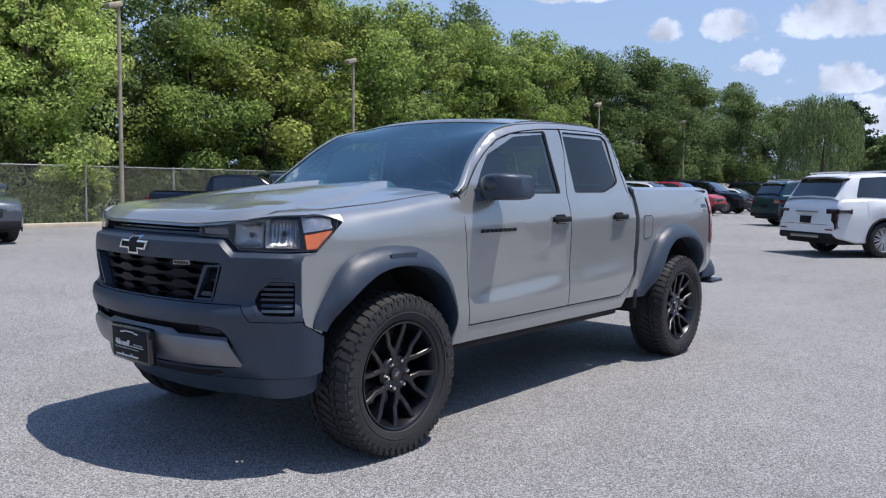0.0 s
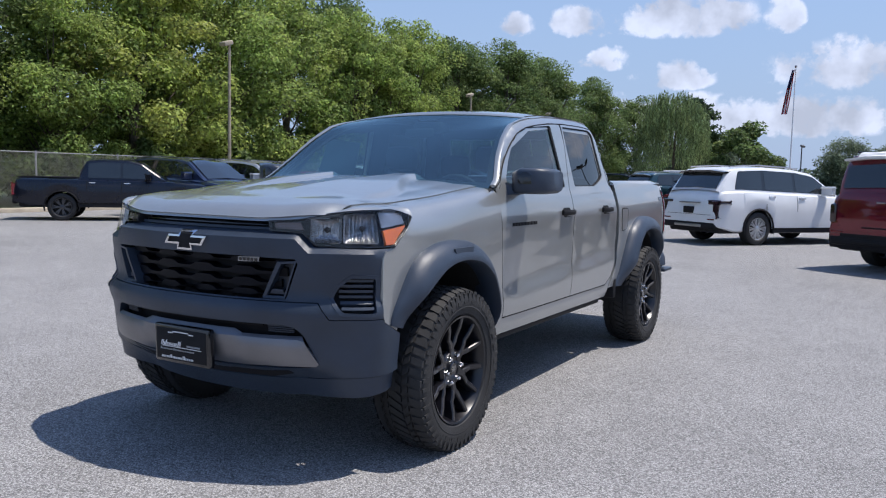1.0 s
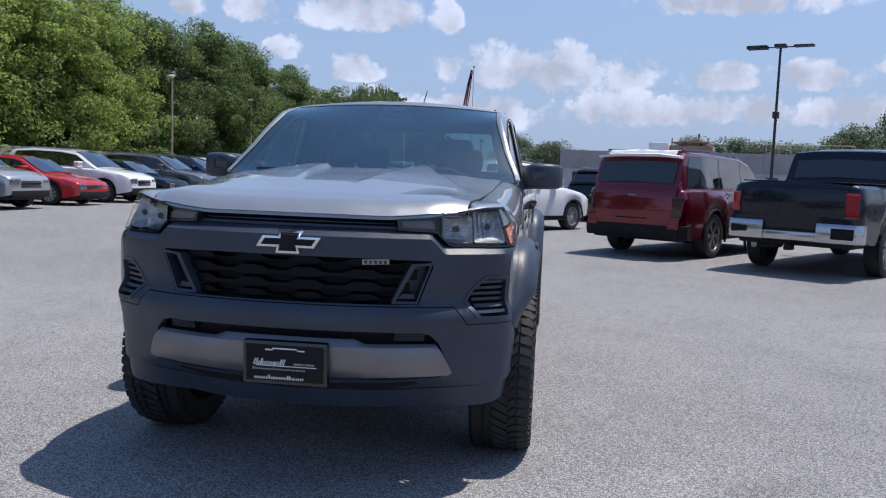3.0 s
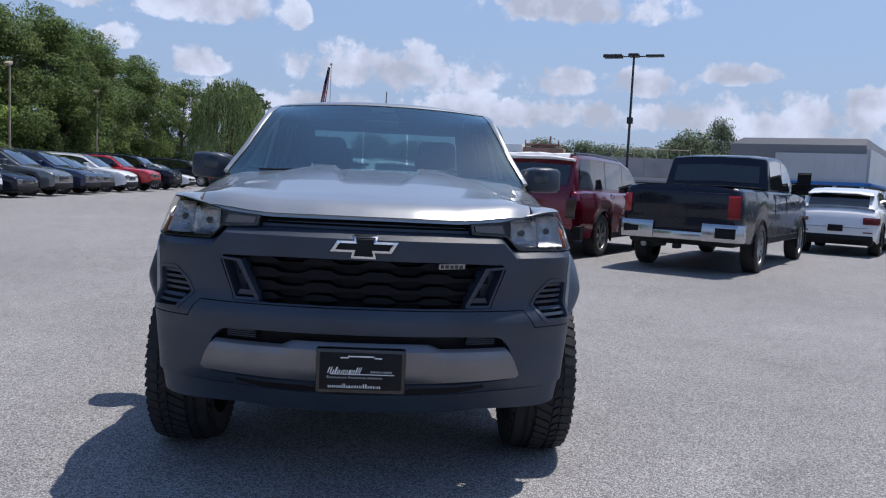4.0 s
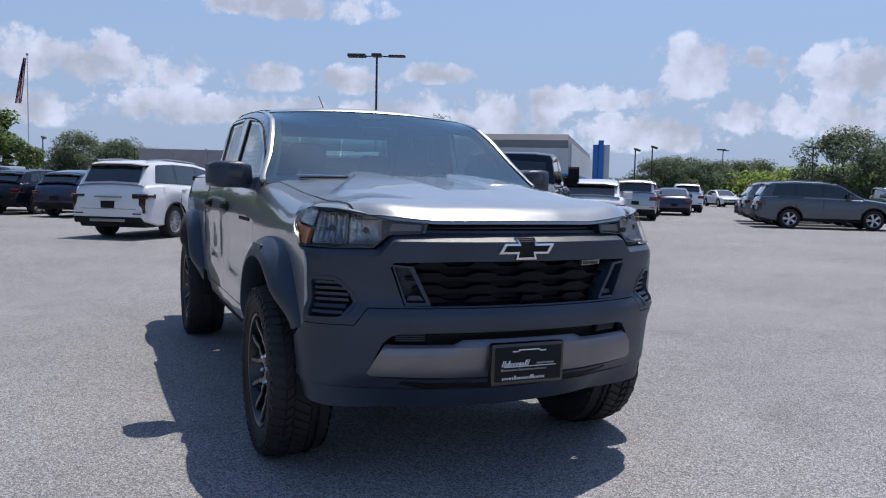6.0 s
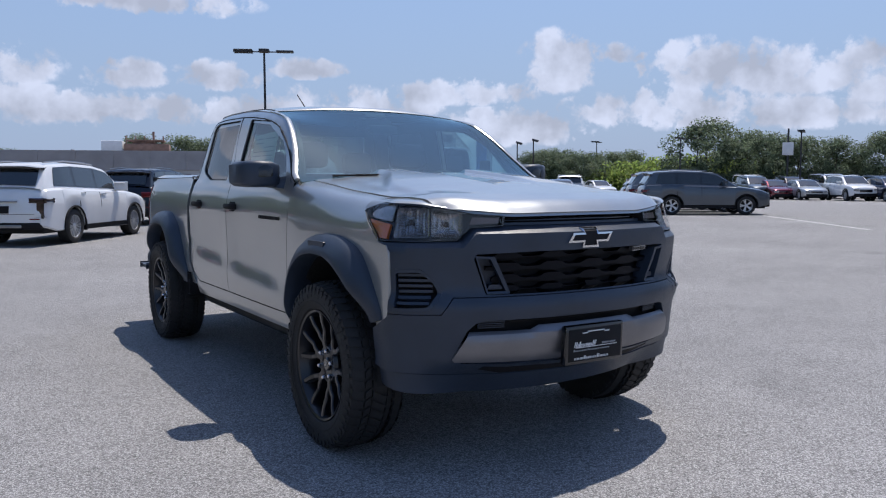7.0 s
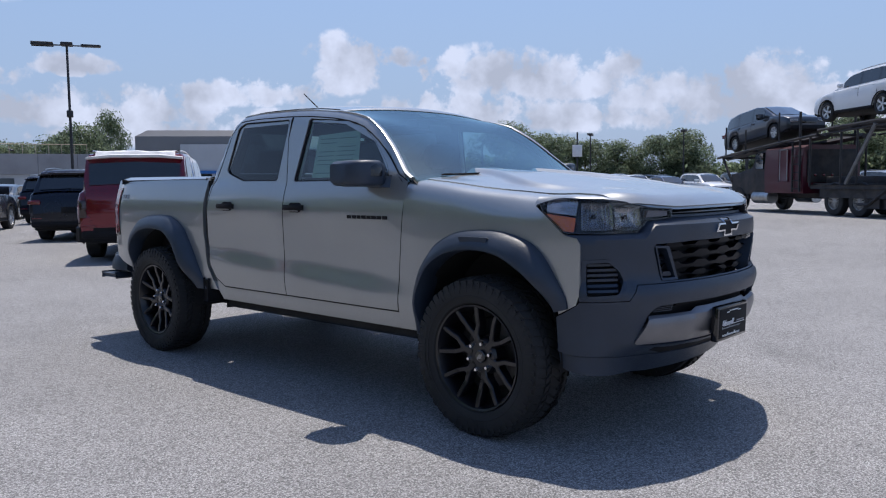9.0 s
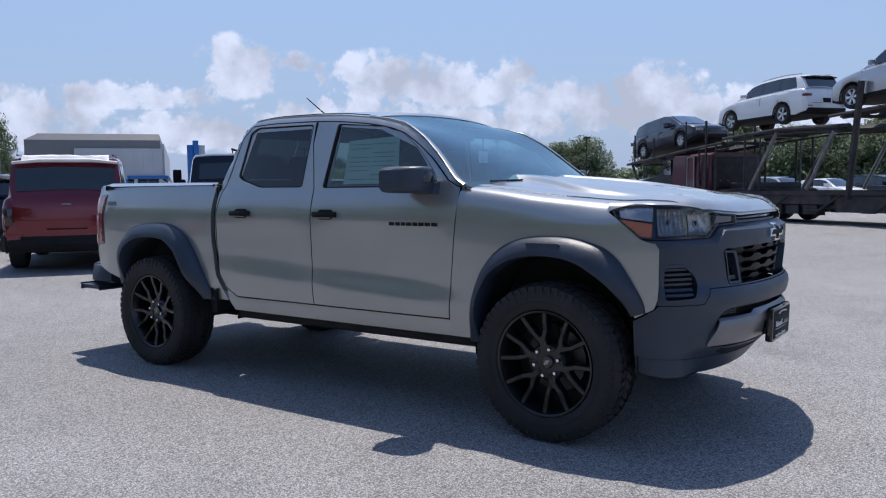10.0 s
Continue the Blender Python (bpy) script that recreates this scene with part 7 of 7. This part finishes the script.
# upper slot below the bonnet
part("slot_back", panel(sym([(0, 1.18), (.45, 1.172), (.45, 1.09), (0, 1.09)]), nose(-.06), .1, 0), M_MATBLACK, front)
part("slot_bar", panel(sym([(0, 1.150), (.42, 1.150), (.42, 1.132), (0, 1.132)]), nose(-.012), .06, .03), M_GLOSSBLACK, front)
part("slot_bar", panel(sym([(0, 1.124), (.43, 1.124), (.43, 1.112), (0, 1.112)]), nose(-.008), .06, .03), M_PLASTIC, front)

# headlights
LAMP = [(.425, 1.156), (.565, 1.166), (.690, 1.192), (.80, 1.207), Y(-.44, 1.212), Y(-.33, 1.204), Y(-.318, 1.188), Y(-.36, 1.142), Y(-.486, 1.052), (.80, 1.046), (.640, 1.050), (.585, 1.104), (.435, 1.112)]

LU0, LU1 = u_y(-.54), u_y(-.37)


def lamp_f(d):
    def f(u, z):
        k = smooth(.86, 1.10, abs(u))
        k2 = smooth(.70, .95, abs(u))
        o = d - .022 * (1 - k) - .006 * k - (z - 1.075) * (.12 + .26 * k2)
        p = nose(o, 0)(u, z)
        w = smooth(LU0, LU1, abs(u))
        if w > 0:                                      # run out flush with the wing's skin
            row = [wing_point(p[1], q) for q in np.linspace(1.0, 1.40, 17)]
            wx = float(np.interp(z, [r[2] for r in row], [r[0] for r in row])) - .003 + d
            p = ((abs(p[0]) * (1 - w) + wx * w) * (1 if u >= 0 else -1), p[1], p[2])
        return p
    return f


def wing_tip(s):
    """The wing's top between the lamp's upper edge and the bonnet's side edge."""
    top = [Y(-.305, 1.194), Y(-.36, 1.207), Y(-.44, 1.212), (.80, 1.207), (.74, 1.200), (.675, 1.189)]
    us, zs = [p[0] if len(p) == 3 else u_s(p[0]) for p in top], [p[1] for p in top]
    rings = []
    for i, t in enumerate(np.linspace(0, 1, 17)):
        u = us[0] + (us[-1] - us[0]) * t
        z = float(np.interp(-u, [-v for v in us], zs))
        y = -.298 - .347 * t
        a = Vector(lamp_f(.004)(u, z + .003)).lerp(Vector(wing_point(-.298, 1.192)), max(0, 1 - t * 5))
        h = hood_half(y)
        c = Vector((h + .004, y, hood_z(h, y) - .005))
        b = a.lerp(c, .20)
        b.z = max(c.z - .002, a.z + .008)
        r = [Vector(lamp_f(-.03)(u, z - .004))] + [(a * (1 - q) ** 2 + b * 4 * q * (1 - q) + c * q * q) / ((1 - q) ** 2 + 4 * q * (1 - q) + q * q) for q in np.linspace(0, 1, 9)] + [c - Vector((0, 0, .03))]
        rings.append([Vector((p.x * s, p.y, p.z)) for p in r])
    v, f = loft(rings, False, False)
    return v, (f if s > 0 else [tuple(reversed(g)) for g in f])


M_HOUSING = material("lamp_housing", (.030, .031, .035), rough=.25, metal=.3, vary=.25, scale=14)
for s in (1, -1):
    part("wing_tip", wing_tip(s), M_PAINT, truck, smooth=60)
    hl = part("headlight", panel(half(LAMP, s), lamp_f(-.05), .03, .0), M_HOUSING, truck, "clear headlight with an amber corner")
    part("lamp_rim", panel(half(LAMP, s), lamp_f(.0), .03, .05, holes=[half([(.438, 1.152), (.565, 1.162), (.690, 1.188), (.80, 1.203), Y(-.44, 1.209), Y(-.331, 1.2015), Y(-.3215, 1.187), Y(-.363, 1.143), Y(-.487, 1.055), (.80, 1.050), (.643, 1.054), (.590, 1.108), (.443, 1.116)], s)]), M_HOUSING, hl)
    part("lamp_cover", panel(half(LAMP, s), lamp_f(.003), .03, 0), M_LAMPGLASS, hl)
    part("amber_corner", panel(half([Y(-.535, 1.120), Y(-.372, 1.140), Y(-.480, 1.059), Y(-.535, 1.057)], s), lamp_f(-.014), .02, .015), M_AMBER, hl)
    part("corner_reflector", panel(half([Y(-.535, 1.200), Y(-.345, 1.196), Y(-.368, 1.148), Y(-.535, 1.130)], s), lamp_f(-.020), .02, .012), M_LENS, hl)
    for x0, x1, z0, z1, fl in ((.612, .738, 1.062, 1.176, .0018), (.742, .872, 1.062, 1.190, .0034)):
        ua, ub, zc = u_s(x0), u_s(x1), (z0 + z1) / 2

        def bowl(u, z, ua=ua, ub=ub, zc=zc, z0=z0, z1=z1, fl=fl):
            p, q = (abs(u) - (ua + ub) / 2) / ((ub - ua) / 2), (z - zc) / ((z1 - z0) / 2)
            return lamp_f(-.046 + .030 * max(abs(p) ** 4, abs(q) ** 4) + fl * math.sin(abs(u) / .011 * 2 * math.pi))(u, z)
        part("reflector", panel(rounded([(s * ua, z0), (s * ub, z0), (s * ub, z1), (s * ua, z1)], .014), bowl, .0042, .0, edge=.008), M_LENS, hl, smooth=60)
        part("bulb_shield", moved(revolve([(0, .001), (0, .013), (.010, .012), (.014, .001)], 12, "y"), Matrix.Translation(lamp_f(-.034)(s * (ua + ub) / 2, zc))), M_HOUSING, hl)
    part("running_light", panel(half([(.45, 1.146), (.57, 1.150), (.585, 1.118), (.455, 1.122)], s), lamp_f(-.012), .03, .02), material("frosted_lens", (.10, .075, .08), .25, vary=.1, coat=.4), hl)

# emblem as a plain cross shape with slanted ends, small badge, front plate
EMB = [(-.105, .022), (-.040, .022), (-.047, .046), (.052, .046), (.046, .022), (.132, .022), (.105, -.022), (.040, -.022), (.047, -.046), (-.052, -.046), (-.046, -.022), (-.132, -.022)]
EMI = [(-.096, .013), (-.030, .013), (-.036, .037), (.041, .037), (.035, .013), (.112, .013), (.096, -.013), (.030, -.013), (.036, -.037), (-.041, -.037), (-.035, -.013), (-.112, -.013)]
em = part("emblem", panel([(x, z + 1.052) for x, z in EMB], nose(.012), .03, .02, holes=[[(x, z + 1.052) for x, z in EMI]]), M_CHROME, front, "chrome-edged black emblem")
part("emblem_face", panel([(x, z + 1.052) for x, z in EMB], nose(.006), .03, .0), M_MATBLACK, em)
bd = part("grille_badge", panel([(u_s(.295), .972), (u_s(.40), .976), (u_s(.40), .996), (u_s(.295), .993)], nose(.0), .03, .02), M_SATIN, front, "small silver badge")
for i in range(5):
    part("badge_bar", panel([(u_s(.302 + i * .019), .977), (u_s(.315 + i * .019), .977), (u_s(.315 + i * .019), .990), (u_s(.302 + i * .019), .990)], nose(.003), .03, .002), M_GLOSSBLACK, bd)
plate = empty("front_plate", pose(.005, -.915, .566, 2), "", "")
plate.parent = front
part("plate_frame", box(-.176, .176, -.004, .034, -.090, .090, .01), M_GLOSSBLACK, plate)
part("plate_face", box(-.160, .160, -.007, 0, -.074, .074, .003), M_MATBLACK, plate)


def bars(y, mat, rows):
    for x0, x1, z0, z1 in rows:
        part("print_bar", box(x0, x1, y - .0015, y, z0, z1), mat, plate)


def word(x, z, widths, h, tall, mat, lean=.35, gap=.0035):
    """A word as slanted plain bars, one for each letter; tall: which of them rise."""
    for i, w in enumerate(widths):
        k = h * (1.75 if i in tall else 1.0)
        for a, b in ((0, w * .30), (w * .62, w * .92)) if w > .008 else ((0, w),):
            v = [(x + a, -.0088, z), (x + b, -.0088, z), (x + b + lean * k, -.0088, z + k), (x + a + lean * k, -.0088, z + k)]
            part("print_bar", ([Vector(p) for p in v] + [Vector((p[0], -.0065, p[2])) for p in v], [(0, 1, 2, 3), (0, 4, 5, 1), (1, 5, 6, 2), (2, 6, 7, 3), (3, 7, 4, 0)]), mat, plate, smooth=0)
        x += w + gap


word(-.130, -.008, [.015, .005, .007, .011, .012, .011, .008, .011, .005, .011], .014, (0, 2, 8, 9), M_WHITE)
bars(-.0072, M_WHITE, [(-.118, .132, -.0125, -.0095)])
word(.038, -.004, [.008, .008, .007, .008, .0, .009, .008, .006, .006, .007], .0075, (), M_DIMPRINT, .2, .0018)
word(-.132, -.028, [.006] * 8 + [.0] + [.005] * 8 + [.0] + [.006] * 6, .006, (0, 9), M_DIMPRINT, .2, .004)
word(-.125, -.066, [.012, .012, .012, .004, .010, .004, .007, .009, .014, .010, .005, .005, .004, .009, .010, .014], .0095, (4, 10, 11), M_WHITE, 0, .0042)
bars(-.0072, M_WHITE, [(-.050, .052, .058, .063), (-.080, -.048, .052, .057), (.052, .082, .052, .057)])
part("plate_bracket", box(-.12, .12, .034, .08, -.06, .06, .01), M_PLASTIC, plate)


# ---- wheels ----
def truck_wheel():
    R, RI, w = .412, .272, .275
    h = w / 2
    wl = empty("wheel", pose(0, 0, 0), "", "")
    wl.parent = truck
    prof = [(-h * .80, RI - .004), (-h * .95, RI + .012), (-h * 1.03, RI + .05), (-h * 1.05, RI + .085), (-h * 1.0, R - .035), (-h * .93, R - .016), (-h * .80, R - .010), (0, R - .009), (h * .80, R - .010), (h * .93, R - .016), (h * 1.0, R - .035), (h * 1.05, RI + .085), (h * 1.03, RI + .05), (h * .95, RI + .012), (h * .80, RI - .004)]
    g = [revolve(prof, 72)]
    n = 54

    def block(a0, a1, x0, x1, r0, r1, skew=0.0, drop=0.0):
        ring = []
        for r, e in ((r0, 0), (r1, .0016)):
            for x, a in ((x0, a0), (x1, a0), (x1, a1), (x0, a1)):
                aa = a + skew * (x - x0) / max(1e-6, x1 - x0)
                xx = x + (e if x == x0 else -e) * (1 if x1 > x0 else -1)
                rr = r - (drop if abs(x) > h * .9 else 0)
                ring.append((xx, rr * math.cos(aa), rr * math.sin(aa)))
        f = [(4, 5, 6, 7), (0, 1, 5, 4), (1, 2, 6, 5), (2, 3, 7, 6), (3, 0, 4, 7)]
        return [Vector(v) for v in ring], f
    st = 2 * math.pi / n
    for i in range(n):
        a = i * st
        for sd in (-1, 1):
            o = 0 if sd > 0 else st / 2
            g.append(block(a + o, a + o + st * .66, sd * h * .58, sd * h * .995, R - .02, R, .03 * sd, .012 if i % 2 else .016))
            g.append(block(a + o + st * .1, a + o + st * .50, sd * h * .94, sd * h * 1.055, R - .075 + .014 * (i % 2), R - .026, 0))
            g.append(block(a + o + st * .35, a + o + st * .98, sd * h * .30, sd * h * .53, R - .02, R + .001, -.05 * sd))
        g.append(block(a + st * .2, a + st * .88, -h * .26, h * .26, R - .02, R + .001, .09))
    g.append(revolve([(h * 1.035, RI + .042), (h * 1.046, RI + .045), (h * 1.035, RI + .05)], 60))
    for k in range(26):        # raised marks on the side wall
        if k % 13 in (5, 6, 7, 11, 12):
            continue
        a = 2 * math.pi * k / 26 / 1.25
        g.append(block(a, a + .09, h * 1.0, h * 1.068, RI + .062, RI + .085))
    part("tyre", merge(*g), M_RUBBER, wl, "black all-terrain tyre with blocky tread", smooth=26)
    face = h * .62
    rim = [revolve([(-h * .8, RI - .012), (-h * .5, RI - .03), (h * .30, RI - .036), (h * .72, RI - .022), (h * .90, RI - .010), (h * .93, RI), (h * .84, RI + .004), (-h * .8, RI + .002)], 64)]
    rim.append(revolve([(face - .09, .001), (face - .09, .098), (face - .02, .100), (face - .004, .088), (face - .012, .045), (face - .012, .001)], 36))

    def spoke(p0, p1, w0, w1, d0, d1, x0, x1):
        a, b = Vector((x0, *p0)), Vector((x1, *p1))
        dr = (b - a).normalized()
        t = Vector((1, 0, 0)).cross(dr).normalized()
        rings = []
        for p, ww, dd in ((a, w0, d0), ((a + b) / 2 + Vector((.004, 0, 0)), (w0 + w1) / 2, (d0 + d1) / 2), (b, w1, d1)):
            rings.append([p + t * ww * .5, p + t * ww * .34 + Vector((.006, 0, 0)), p - t * ww * .34 + Vector((.006, 0, 0)), p - t * ww * .5, p - t * ww * .6 - Vector((dd, 0, 0)), p + t * ww * .6 - Vector((dd, 0, 0))])
        return loft(rings)
    for i in range(6):
        a = math.radians(60 * i + 30)
        pol = lambda r, t: (r * math.cos(t), r * math.sin(t))
        rim.append(spoke(pol(.060, a), pol(.135, a), .044, .036, .05, .045, face - .012, face - .004))
        for sd in (-1, 1):
            rim.append(spoke(pol(.112, a + .06 * sd), pol(.172, a + .235 * sd), .028, .026, .045, .042, face - .005, face + .002))
            rim.append(spoke(pol(.165, a + .225 * sd), pol(RI - .010, a + .262 * sd), .027, .025, .042, .04, face + .002, h * .80))
    part("rim", merge(*rim), M_RIM, wl, "gloss black split-spoke alloy rim", smooth=30)
    part("brake_disc", revolve([(-.02, .05), (-.02, .17), (-.045, .17), (-.045, .05)], 40), material("worn_iron", (.10, .10, .105), rough=.45, metal=.9, vary=.2, scale=9), wl)
    part("brake_caliper", box(-.07, .0, -.06, .06, .10, .19, .02), M_UNDER, wl)
    part("barrel_back", revolve([(-.07, .001), (-.07, RI - .02)], 40), M_UNDER, wl)
    for i in range(6):
        a = math.radians(60 * i)
        part("lug_nut", moved(revolve([(0, .012), (.018, .012), (.026, .008), (.026, .001)], 8), Matrix.Translation((face - .010, .071 * math.cos(a), .071 * math.sin(a)))), M_CHROME, wl)
    part("centre_cap", revolve([(face - .012, .034), (face - .002, .033), (face + .002, .028), (face + .002, .001)], 24), M_GLOSSBLACK, wl)
    em_ = [(y * .16, z * .22) for y, z in EMB]
    part("cap_mark", moved(panel(em_, lambda a, b: (face + .0035, a, b), .02, .001), pose(0, 0, 0, 20)), M_SATIN, wl)
    return wl


w0 = truck_wheel()
w0.matrix_basis = pose(.842, 0, .405, 8)
for x, y, rz, turn in ((-.842, 0, 180, 15), (.842, WB, 0, 33), (-.842, WB, 180, 47)):
    copy_thing(w0, pose(x, y, .405) @ pose(0, 0, 0, 0, 0, rz) @ pose(0, 0, 0, turn))
